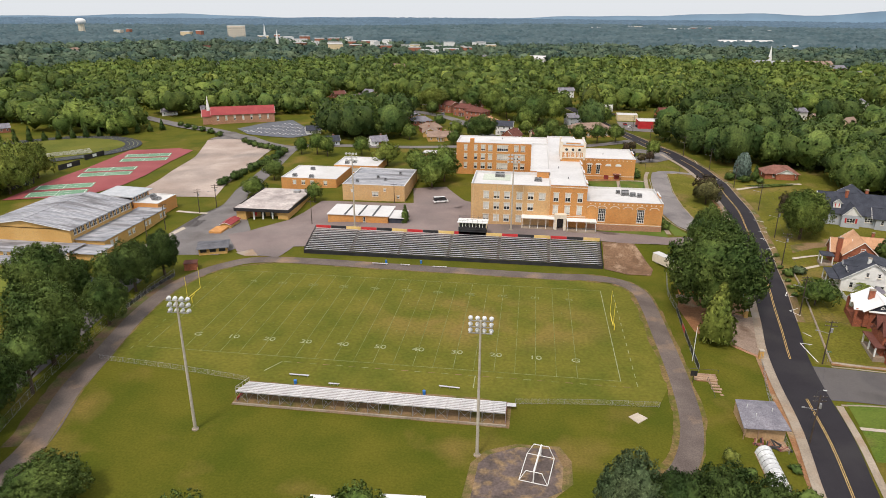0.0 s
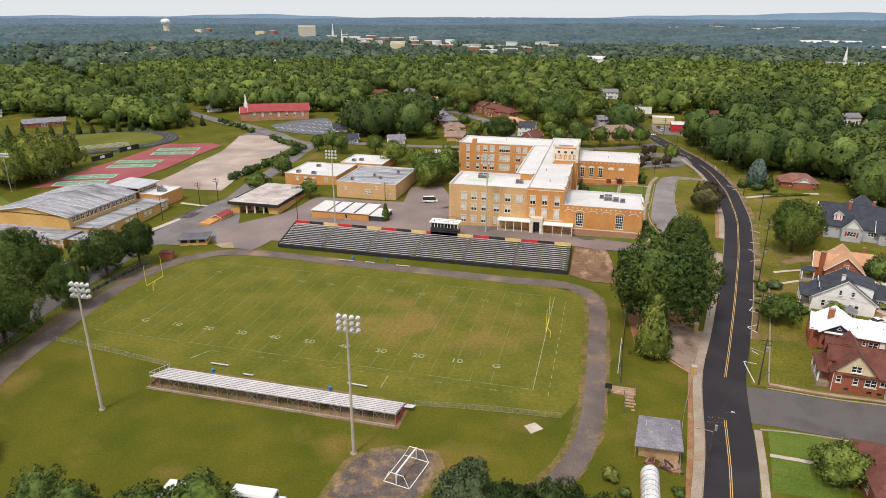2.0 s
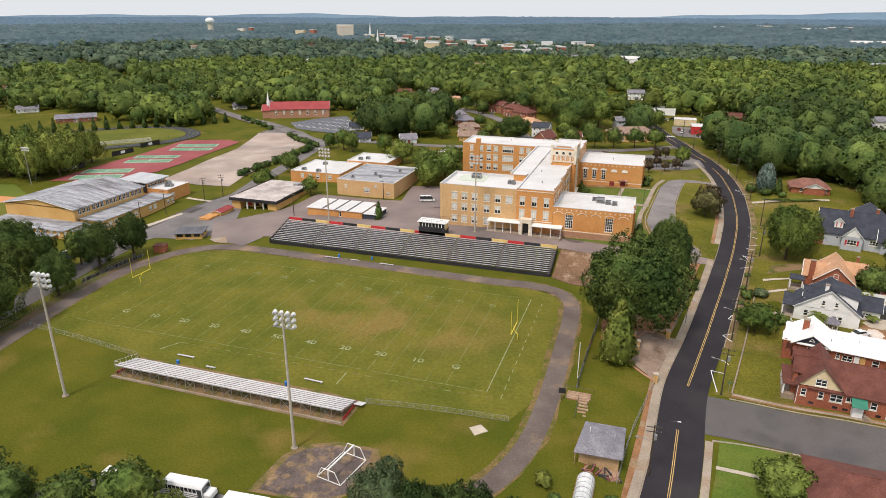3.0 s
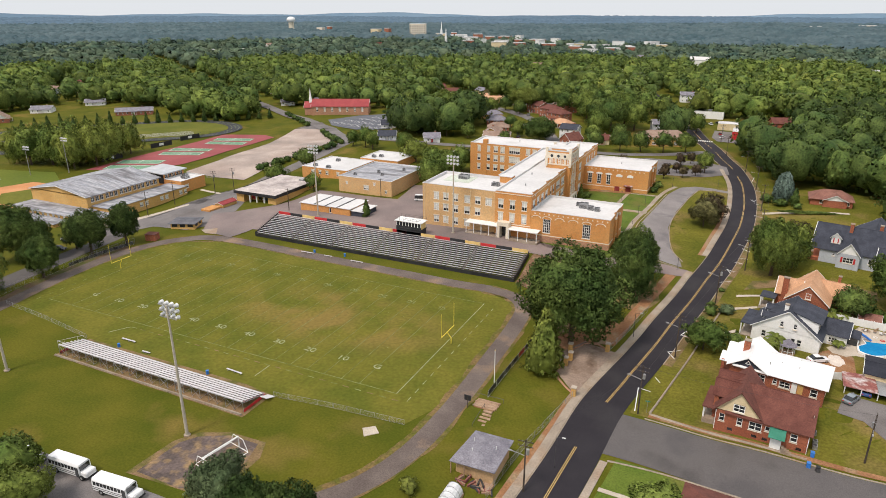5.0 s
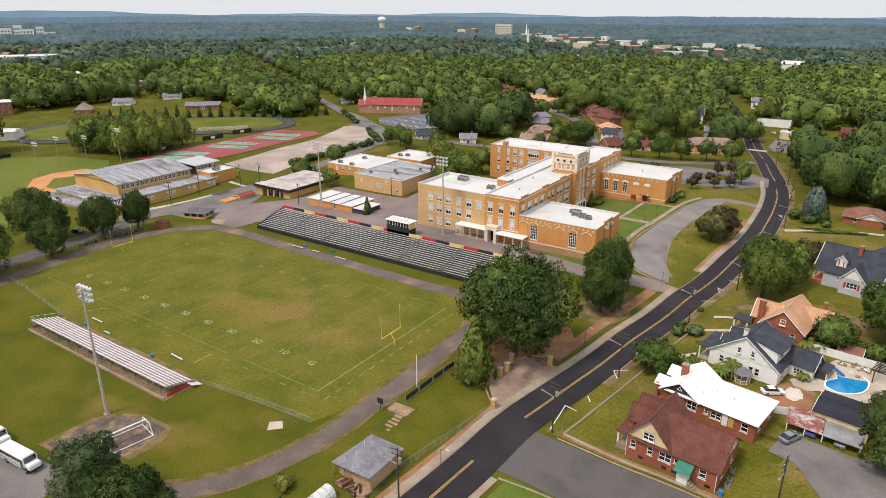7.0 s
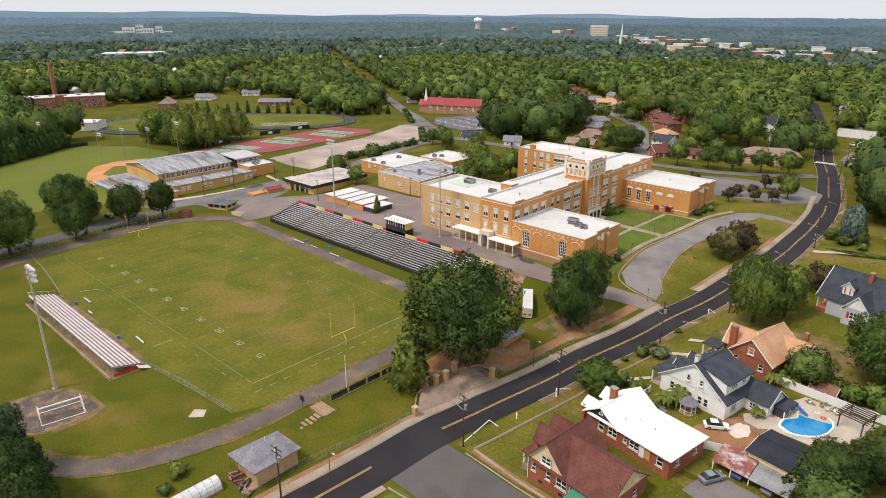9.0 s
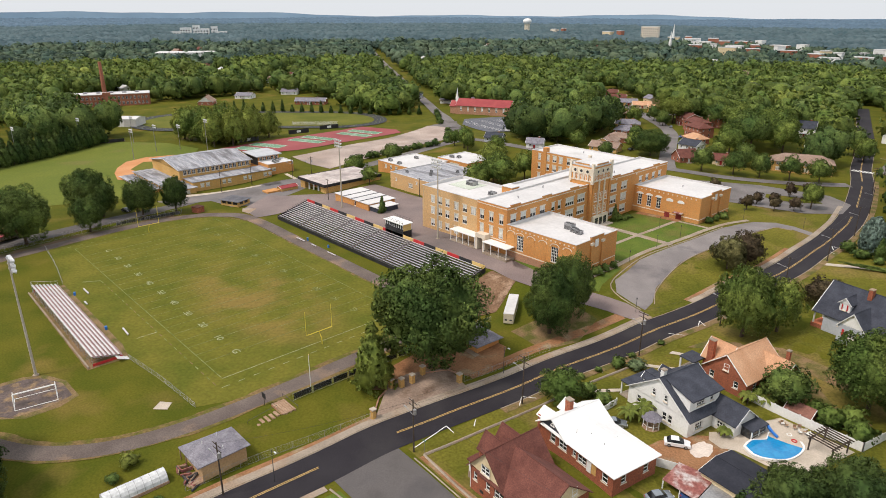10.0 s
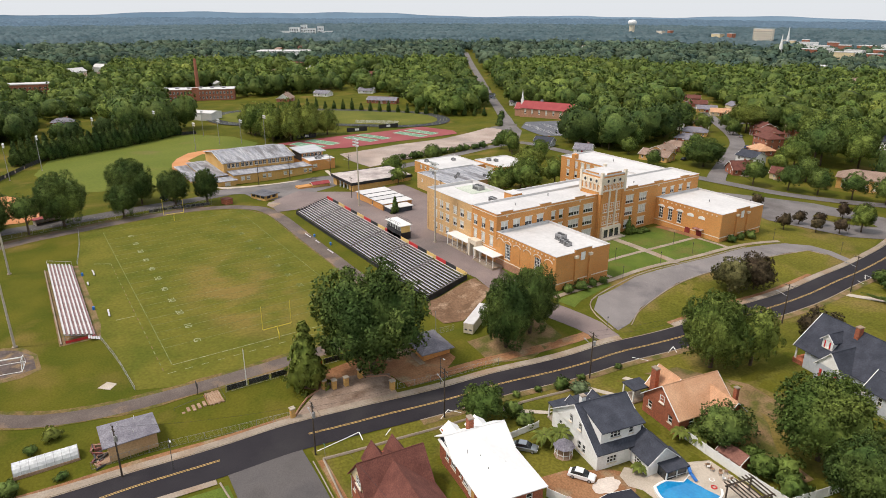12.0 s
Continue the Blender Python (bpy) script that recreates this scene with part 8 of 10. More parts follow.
for y in (31.2, 36.0):
    gable_roof(dk, 121.8, 125.2, y - 0.8, y + 0.8, 8.0, 8.9, "x", SHINGLE_DARK, 0.15, WHITE_PAINT)
    part("dormer_box", boxed(122.0, 125.0, y - 0.75, y + 0.75, 6.8, 8.0), WHITE_PAINT, dk)
part("west_porch_roof", boxed(117.6, 120.5, 29.2, 38.2, 5.2, 5.4), SHINGLE_DARK, dk)
for y in (29.5, 33.7, 37.9):
    part("porch_post", boxed(117.7, 117.95, y - 0.12, y + 0.12, 1.8, 5.2), WHITE_PAINT, dk)
part("porch_floor", boxed(117.6, 120.4, 29.2, 38.2, 0.6, 2.3), CONCRETE, dk)
walls(dk, 134.62, 139.2, 35.4, 41.2, d0, 5.4, WHITE_PAINT, {"s": [(1.8, 3.0, 1.8, 1.3, 3, 2)], "e": [(3, 3, 1, 1.4, 1, 2)]})
gable_roof(dk, 132.6, 139.2, 35.4, 41.2, 5.4, 7.8, "x", SHINGLE_DARK, 0.4, WHITE_PAINT)
bm = bmesh.new()
slab(bm, [(136.6, 37.2, 5.1), (141.6, 37.2, 4.6), (141.6, 42.0, 4.6), (136.6, 42.0, 5.1)], 0.18)
part("veranda_roof", bm, SHINGLE_DARK, dk)
for x, y in ((141.3, 37.5), (141.3, 41.7), (141.3, 39.6), (138.9, 37.5)):
    part("veranda_post", boxed(x - 0.1, x + 0.1, y - 0.1, y + 0.1, 1.6, 4.6), WHITE_PAINT, dk)
part("veranda_screen", boxed(141.22, 141.28, 37.5, 41.7, 2.4, 4.5), GLASS, dk, "dark insect screen")
part("veranda_screen", boxed(139.2, 141.2, 37.44, 37.5, 2.4, 4.5), GLASS, dk, "dark insect screen")
part("veranda_rail", boxed(141.2, 141.34, 37.5, 41.7, 3.1, 3.2), WHITE_PAINT, dk)
part("veranda_floor", boxed(139.2, 141.4, 37.3, 41.8, 1.0, 2.3), CONCRETE, dk)
chimney(dk, 126.6, 30.4, 9.5, 12.0, 0.8, 0.8, WHITE_PAINT)

# brick house with copper-coloured roof
og = thing("copper_roofed_house", "red brick house with a copper-coloured shingle roof", "house", **about(132, 51, -9.5, 1.0, 0, 0.3))
o0 = 3.9
walls(og, 127.4, 136.8, 45.2, 57.6, o0, 7.1, RED_BRICK, {"s": [(1.8, 4.8, 1.1, 1.5, 1, 2), (7.2, 4.8, 1.1, 1.5, 1, 2)], "e": [(3, 4.8, 1.2, 1.4, 1, 2)], "w": [(4, 4.8, 1.4, 1.5, 2, 2), (9, 4.8, 1.4, 1.5, 2, 2)]})
gable_roof(og, 127.4, 136.8, 45.2, 57.6, 7.1, 11.2, "y", SHINGLE_ORANGE, 0.4, RED_BRICK)
window(og, (127.4, 45.04), (136.8, 45.04), 4.2, 7.6, 1.2, 1.5, 1, 2)
walls(og, 136.82, 139.8, 52.6, 57.4, o0, 7.6, RED_BRICK, {"e": [(2.4, 5.2, 1.4, 1.5, 2, 2)], "s": [(1.4, 5.2, 0.9, 1.4, 1, 2)]})
gable_roof(og, 133.0, 139.8, 52.6, 57.4, 7.6, 9.9, "x", SHINGLE_ORANGE, 0.4, RED_BRICK)
gable_roof(og, 124.8, 130.0, 48.4, 53.4, 7.0, 10.2, "x", SHINGLE_ORANGE, 0.4, RED_BRICK)
part("west_wall", boxed(124.8, 127.4, 48.4, 53.4, 2.6, 7.0), RED_BRICK, og)
chimney(og, 126.6, 48.2, 3.6, 11.2, 1.3, 0.9)
chimney(og, 137.6, 57.2, 8, 11.0, 0.7, 0.7)
part("entry_roof", boxed(121.6, 125.2, 44.8, 49.0, 5.9, 6.15), SHINGLE_DARK, og, "dark flat porch roof")
for x, y in ((121.9, 45.1), (124.8, 45.1), (121.9, 48.7)):
    part("entry_post", boxed(x - 0.15, x + 0.15, y - 0.15, y + 0.15, 2.5, 5.9), WHITE_PAINT, og)
part("entry_floor", boxed(121.6, 125.2, 44.8, 49.0, 2.0, 3.4), CONCRETE, og)
hutb = thing("garden_hut", "small low hut with a reddish brown roof", "hut", at=(146.2, 47.4, H(146.2, 47.4)), turn=-5)
part("wall", boxed(-2.2, 2.2, -1.6, 1.6, -0.5, 1.6), RED_BRICK, hutb)
gable_roof(hutb, -2.2, 2.2, -1.6, 1.6, 1.6, 2.6, "x", SHINGLE_RED, 0.3, RED_BRICK)

# grey weatherboard house
gr = thing("grey_house", "pale grey weatherboard house with a dark slate roof", "house", **about(134.4, 83.2, -12, 0.3, 1.6, 0.7))
g0 = 5.2
walls(gr, 136.6, 158, 83.2, 96, g0, 8.9, GREY_SIDING, {"s": [(3.6, 6.8, 0.7, 0.7, 1, 1), (13.5, 6.2, 2.4, 1.5, 3, 2), (18, 6.2, 2.4, 1.5, 3, 2)], "w": [(4, 6.2, 1.4, 1.5, 2, 2), (9, 6.2, 1.4, 1.5, 2, 2)]})
gable_roof(gr, 134.4, 158, 83.2, 96, 8.9, 14.6, "x", SHINGLE_DARK, 0.45, GREY_SIDING)
part("porch_slab", boxed(133.9, 136.6, 83.4, 95.8, 4.0, 5.4), RED_BRICK, gr)
part("porch_wall", boxed(136.5, 136.58, 84, 86, 5.4, 8.4), RED_BRICK, gr)
for y in (83.6, 87.6, 91.6, 95.6):
    part("porch_post", boxed(134.2, 134.5, y - 0.15, y + 0.15, 5.4, 8.8), WHITE_PAINT, gr)
walls(gr, 141.4, 147.0, 80.6, 83.18, g0, 8.9, GREY_SIDING, {"s": [(2.8, 6.2, 2.6, 1.6, 3, 2)]})
for s in (-1.6, 1.6):
    part("shutter", boxed(144.2 + s - 0.25, 144.2 + s + 0.25, 80.5, 80.58, 6.2, 7.8), RED_PAINT, gr, "dark red shutter")
gable_roof(gr, 141.4, 147.0, 80.6, 90, 8.9, 12.2, "y", SHINGLE_DARK, 0.35, WHITE_PAINT)
part("dormer_box", boxed(138.8, 141.2, 84.6, 89, 9.8, 12.2), WHITE_PAINT, gr)
gable_roof(gr, 138.7, 141.3, 84.5, 90, 12.2, 13.5, "y", SHINGLE_DARK, 0.25, WHITE_PAINT)
window(gr, (138.8, 84.45), (141.2, 84.45), 0.8, 10.4, 0.8, 1.4, 1, 2)
for s in (0.5, 1.65):
    part("shutter", boxed(138.8 + s, 139.05 + s, 84.5, 84.58, 10.4, 11.8), RED_PAINT, gr, "dark red shutter")
walls(gr, 141.0, 156.0, 96.02, 108.0, g0, 8.7, GREY_SIDING, {"w": [(4, 6.2, 1.4, 1.5, 2, 2), (9, 6.2, 1.4, 1.5, 2, 2)]})
gable_roof(gr, 141.0, 156.0, 92.0, 108.0, 8.7, 13.8, "y", SHINGLE_DARK, 0.45, GREY_SIDING)
chimney(gr, 143.0, 88.6, 10, 15.8, 0.9, 1.2)
chimney(gr, 150.0, 92.6, 11, 15.6, 0.9, 0.9)
walls(gr, 152, 165, 82.0, 86.0, g0, 8.4, GREY_SIDING, {"s": [(2.0, 6.0, 1.0, 1.6, 1, 2), (7, 6.0, 2.6, 1.4, 3, 2)]})
gable_roof(gr, 151, 165, 82.0, 88, 8.4, 11.2, "x", SHINGLE_DARK, 0.4, GREY_SIDING)

gs = thing("garage", "low brick garage with a pale flat roof", "garage", at=(155, 115, H(155, 115)), turn=8)
part("wall", boxed(-6, 6, -2.6, 2.6, -1, 2.4), RED_BRICK, gs)
part("roof", boxed(-6.3, 6.3, -2.9, 2.9, 2.4, 2.6), ROOF_WHITE, gs)
for x in (-3.4, 0, 3.4):
    part("garage_door", boxed(x - 1.3, x + 1.3, -2.66, -2.6, 0, 2.0), WHITE_PAINT, gs)

# low brick house beyond the spruce
rh = thing("ranch_house", "low red brick house with a brown hipped roof", "house")
walls(rh, 137.4, 151.5, 150.0, 159, 5.2, 8.0, RED_BRICK, {"s": [(4, 6.0, 1.6, 1.4, 2, 2), (12.4, 6.0, 1.2, 1.4, 2, 2)], "w": [(4, 6, 1.4, 1.4, 2, 2)]})
gable_roof(rh, 137.4, 151.5, 150.0, 159, 8.0, 10.6, "x", SHINGLE_RED, 0.6, hip=4)
gable_roof(rh, 141.5, 149.5, 148.2, 155, 8.0, 10.0, "y", SHINGLE_RED, 0.4, WHITE_PAINT)
part("front_wall", boxed(141.6, 149.4, 148.3, 149.98, 4.2, 8.0), RED_BRICK, rh)
sheet("ranch_walk", [(121.5, 133.5), (150, 141), (150, 143), (121.5, 135.5)], PALE_CONCRETE, 0.15, "pale concrete walk across the lawn", "path")
sheet("garden_path_pale", [(110.5, 24), (117.5, 31.5), (117.2, 32.8), (109.6, 25.2)], PALE_CONCRETE, 0.12, "concrete garden path", "path")
sheet("garden_path_pale", [(113.4, 44), (121.6, 46), (121.6, 47.2), (113.2, 45.4)], PALE_CONCRETE, 0.12, "concrete garden path", "path")
sheet("garden_path_pale", [(116.4, 52.8), (127.5, 54.5), (127.5, 55.4), (116.4, 54.2)], PALE_CONCRETE, 0.12, "concrete garden path", "path")
sheet("bare_lawn", [(118, 58), (126, 62), (136, 64), (150, 62), (150, 67), (134, 70), (120, 66)], DIRT, 0.07, "bare dry strip of lawn", "soil")
strip("dusty_drive", [(136, 64.5), (143, 60), (148, 54.5), (156, 52.5)], -1.5, 1.5, DIRT, 0.1, "reddish dirt drive", "drive")

# pool, terrace, garage and carport behind the houses
sheet("pool_terrace", [(136.4, 31.4), (137.4, 29.2), (140, 28.4), (142, 29.6), (152.4, 29.4), (156.6, 43.6), (143.8, 44), (143.6, 40), (140.4, 33.6), (138, 33)], PALE_CONCRETE, 0.1, "pale concrete pool terrace", "terrace", cell=3)
EDGE = [(143, 31.5), (143, 34), (144.7, 36.2), (144.2, 38.2), (145.6, 40.2), (147.8, 40.4), (149.8, 38.8), (150.1, 36), (149.2, 33), (147, 31), (145, 30.4)]
PL = [(float(x), float(y)) for x, y in curve_points(EDGE + EDGE[:1], 0.9)[0][:-1]][::-1]
pool = thing("swimming_pool", "kidney-shaped swimming pool with bright blue water", "pool")
zp = H(146, 37) + 0.2
bm = bmesh.new()
prism(bm, PL, zp - 0.5, zp - 0.06)
part("water", bm, WATER, pool)
cx, cy = 146.9, 35.4
for (xa, ya), (xb, yb) in zip(PL, PL[1:] + PL[:1]):
    bm = bmesh.new()
    k = 1.09
    prism(bm, [(xa, ya), (cx + (xa - cx) * k, cy + (ya - cy) * k), (cx + (xb - cx) * k, cy + (yb - cy) * k), (xb, yb)], zp - 0.4, zp + 0.04)
    bmesh.ops.recalc_face_normals(bm, faces=bm.faces[:])
    part("coping", bm, WHITE_PAINT, pool)
part("slide", rodded(((143.6, 38.6, zp + 1.2), (144.6, 37.9, zp + 0.9), 0.28), ((144.6, 37.9, zp + 0.9), (145.8, 38.0, zp + 0.1), 0.26), ((143.5, 38.7, zp), (143.5, 38.7, zp + 1.2), 0.06), n=8), BLUE_PLASTIC, pool, "bright blue pool slide")
for i, (x, y) in enumerate(((146.9, 40.4), (148.2, 39.2))):
    f = thing("pool_float", "small inflatable ring on the water", "pool float", "pool floats", (x, y, zp - 0.06))
    bm = bmesh.new()
    for j in range(12):
        a, b = 2 * math.pi * j / 12, 2 * math.pi * (j + 1) / 12
        rod(bm, (0.4 * math.cos(a), 0.4 * math.sin(a), 0.1), (0.4 * math.cos(b), 0.4 * math.sin(b), 0.1), 0.12, n=5)
    part("ring", bm, RED_PAINT if i else WHITE_PAINT, f)
r3 = random.Random(9)
for i in range(12):
    x, y = 143.8 + r3.random() * 7, 41.8 + r3.random() * 1.8
    c = thing("patio_chair", "light garden chair on the pool terrace", "chair", "patio chairs", (x, y, H(x, y) + 0.1), r3.random() * 360)
    part("seat", boxed(-0.28, 0.28, -0.28, 0.28, 0.4, 0.45), WHITE_PAINT if i % 2 else RAW_WOOD, c)
    part("backrest", boxed(-0.28, 0.28, 0.24, 0.3, 0.45, 0.95), WHITE_PAINT if i % 2 else RAW_WOOD, c)
    for u in (-0.24, 0.24):
        for v in (-0.24, 0.24):
            part("leg", boxed(u - 0.03, u + 0.03, v - 0.03, v + 0.03, 0, 0.4), STEEL, c)
pg = thing("pergola", "open dark brown timber pergola beside the pool", "pergola", at=(153.2, 40.4, H(153, 40)), turn=-12)
for x in (-2, 2):
    for y in (-2.4, 2.4):
        part("post", boxed(x - 0.1, x + 0.1, y - 0.1, y + 0.1, 0, 2.5), WOOD_POLE, pg)
    part("beam", boxed(x - 0.08, x + 0.08, -2.9, 2.9, 2.5, 2.75), WOOD_POLE, pg)
for i in range(8):
    part("rafter", boxed(-2.7, 2.7, -2.6 + i * 0.72, -2.5 + i * 0.72, 2.75, 2.95), WOOD_POLE, pg)


def board_fence(pts, h, label):
    q, _ = curve_points(pts, 2.2)
    f = thing("board_fence", label, "fence")
    prev = None
    for x, y in q:
        p = Vector((x, y, H(x, y)))
        part("post", boxed(p.x - 0.08, p.x + 0.08, p.y - 0.08, p.y + 0.08, p.z - 0.3, p.z + h + 0.15), WHITE_PAINT, f)
        if prev is not None and (p - prev).length > 0.3:
            d = p - prev
            n = Vector((-d.y, d.x, 0)).normalized() * 0.03
            bm = bmesh.new()
            vs = [bm.verts.new(c + n * s + Vector((0, 0, zz))) for s in (-1, 1) for c, zz in ((prev, 0.0), (p, 0.0), (p, h), (prev, h))]
            for ff in ((3, 2, 1, 0), (4, 5, 6, 7), (0, 1, 5, 4), (1, 2, 6, 5), (2, 3, 7, 6), (3, 0, 4, 7)):
                bm.faces.new([vs[i] for i in ff])
            part("panel", bm, WHITE_PAINT, f)
        prev = p


board_fence([(130.5, 46.2), (140, 45.0), (149, 44.6), (157.4, 44.6)], 1.9, "tall white vinyl fence round the pool")
board_fence([(119.2, 17.8), (119.6, 27.0)], 1.4, "white vinyl fence between two gardens")
board_fence([(134.6, 15.6), (138.2, 17.2)], 1.7, "white vinyl fence panel beside the drive")
board_fence([(157.4, 44.6), (159.4, 52), (161.5, 60)], 1.9, "tall white vinyl fence behind trees")
gg = thing("black_roofed_garage", "pale garage with a plain black roof", "garage", **about(146.5, 20, -8))
walls(gg, 142.6, 151.4, 16.0, 24.4, 2.0, 5.4, CREAM_PAINT)
gable_roof(gg, 142.6, 151.4, 16.0, 24.4, 5.4, 6.1, "x", mat("black_felt_roof", (0.022, 0.024, 0.034), (0.032, 0.034, 0.046), 0.4, 0.9, fine=3.0, var=0.2), 0.4, CREAM_PAINT)
cp = thing("carport", "open carport with a rusty and grey tin roof", "carport")
bm = bmesh.new()
slab(bm, [(138, 11.8, 3.9), (144, 11.2, 3.9), (144, 17.6, 4.4), (138, 17.0, 4.4)], 0.12)
part("rusty_roof", bm, RUST_ROOF, cp, "rusty red tin roof")
bm = bmesh.new()
slab(bm, [(144.1, 11.2, 3.8), (150.2, 10.6, 3.8), (150.2, 16.8, 4.2), (144.1, 17.4, 4.2)], 0.12)
part("grey_roof", bm, STEEL, cp, "grey tin roof")
for x in (138.3, 141.2, 144.1, 147.2, 150):
    part("post", boxed(x - 0.08, x + 0.08, 11.5, 11.66, 0.5, 3.8), WHITE_PAINT, cp)
    part("post", boxed(x - 0.08, x + 0.08, 16.8, 16.96, 1.0, 4.2), WHITE_PAINT, cp)
sheet("carport_drive", [(136.6, 3.4), (138.4, 11), (150, 10), (158, 16), (158, -8), (150, -20), (146, -19.4), (147, -6), (141, 2.6)], OLD_ASPHALT, 0.09, "grey asphalt drive to the carport", "drive")
sheet("sandy_yard", [(130.6, 17.6), (134, 16.4), (138.4, 17.8), (141.4, 20), (141.6, 28.5), (138.4, 31.4), (135.4, 29), (131.4, 22.4)], CLAY, 0.09, "bare orange sandy yard", "yard", cell=3)
sheet("sand_heap_base", [(137.9 + (1.7 + 0.3 * math.sin(3.1 * i)) * math.cos(i * math.pi / 9), 25.6 + (2.6 + 0.4 * math.sin(2.3 * i)) * math.sin(i * math.pi / 9)) for i in range(18)], mat("white_sand", (0.58, 0.5, 0.44), (0.68, 0.6, 0.53), 0.5, 1.0, fine=3.0, var=0.15), 0.14, "spread pile of pale sand", "sand", cell=1)
gz = thing("gazebo", "small white octagonal gazebo with a grey shingle roof", "gazebo", at=(128.2, 25.2, H(128.2, 25.2)))
for i in range(8):
    a = 2 * math.pi * i / 8
    part("post", rodded(((1.5 * math.cos(a), 1.5 * math.sin(a), 0), (1.5 * math.cos(a), 1.5 * math.sin(a), 2.2), 0.07)), WHITE_PAINT, gz)
    b = 2 * math.pi * (i + 1) / 8
    part("rail", rodded(((1.5 * math.cos(a), 1.5 * math.sin(a), 0.8), (1.5 * math.cos(b), 1.5 * math.sin(b), 0.8), 0.05)), WHITE_PAINT, gz)
part("roof", rodded(((0, 0, 2.1), (0, 0, 3.4), 1.95, 0.2), n=8), SHINGLE_GREY, gz)
part("floor", rodded(((0, 0, -0.2), (0, 0, 0.15), 1.7), n=8), RAW_WOOD, gz)


def palm(x, y, h, r):
    """A banana-like clump: long arching blades from one crown."""
    p = thing("banana_palm", "clump of large arching banana leaves", "palm", "palms", (x, y, H(x, y)))
    rr = random.Random(int(x * 10 + y))
    part("stem", rodded(((0, 0, -0.1), (0, 0, h * 0.6), 0.16, 0.09)), BARK, p)
    for i in range(16):
        a, up = 2 * math.pi * i / 16 + rr.random() * 0.4, 0.5 + 0.5 * rr.random()
        bm = bmesh.new()
        rows = []
        for k in range(6):
            t = k / 5
            rad, z = r * t, h * 0.55 + h * up * 0.75 * t - h * 0.75 * t * t
            w = 0.42 * math.sin(math.pi * (0.08 + 0.9 * t))
            c, s = math.cos(a), math.sin(a)
            rows.append([bm.verts.new((rad * c - w * s * k2, rad * s + w * c * k2, z - 0.12 * abs(k2))) for k2 in (-1, 0, 1)])
        for u, v in zip(rows, rows[1:]):
            for j in range(2):
                bm.faces.new((u[j], u[j + 1], v[j + 1], v[j]))
        part("leaf", bm, LEAF_LIGHT, p)


palm(125.6, 26.6, 4.6, 3.0), palm(124.0, 24.4, 3.6, 2.6), palm(138.2, 35.2, 3.0, 1.9), palm(137.6, 44.2, 3.4, 2.0), palm(140.6, 46.0, 3.0, 1.8), palm(138.8, 32.4, 2.4, 1.6)

# brown-roofed house on the opposite corner
co = thing("corner_house", "brick house with a plain brown hipped roof", "house", **about(120, -40, -4))
walls(co, 112.4, 128.6, -47.4, -32.6, -0.6, 3.6, RED_BRICK, {"s": [(3, 0.6, 1.4, 1.6, 2, 2), (9, 0.6, 1.4, 1.6, 2, 2)], "w": [(4, 0.6, 1.4, 1.6, 2, 2), (10, 0.6, 1.4, 1.6, 2, 2)], "n": [(4, 0.6, 1.2, 1.6, 1, 2), (11, 0.6, 1.2, 1.6, 1, 2)]})
gable_roof(co, 112.4, 128.6, -47.4, -32.6, 3.8, 7.2, "x", SHINGLE_BROWN, 0.6, hip=5)
sheet("corner_lawn", [(100.4, -25.2), (114, -25.4), (112, -31), (110, -44), (97.8, -44), (99.4, -34)], FRESH, 0.08, "bright green lawn on the street corner", "grass")
strip("corner_path", [(99.2, -34.2), (104, -34.4), (111, -35.2)], -0.5, 0.5, PALE_CONCRETE, 0.16, "narrow cracked garden path", "path")

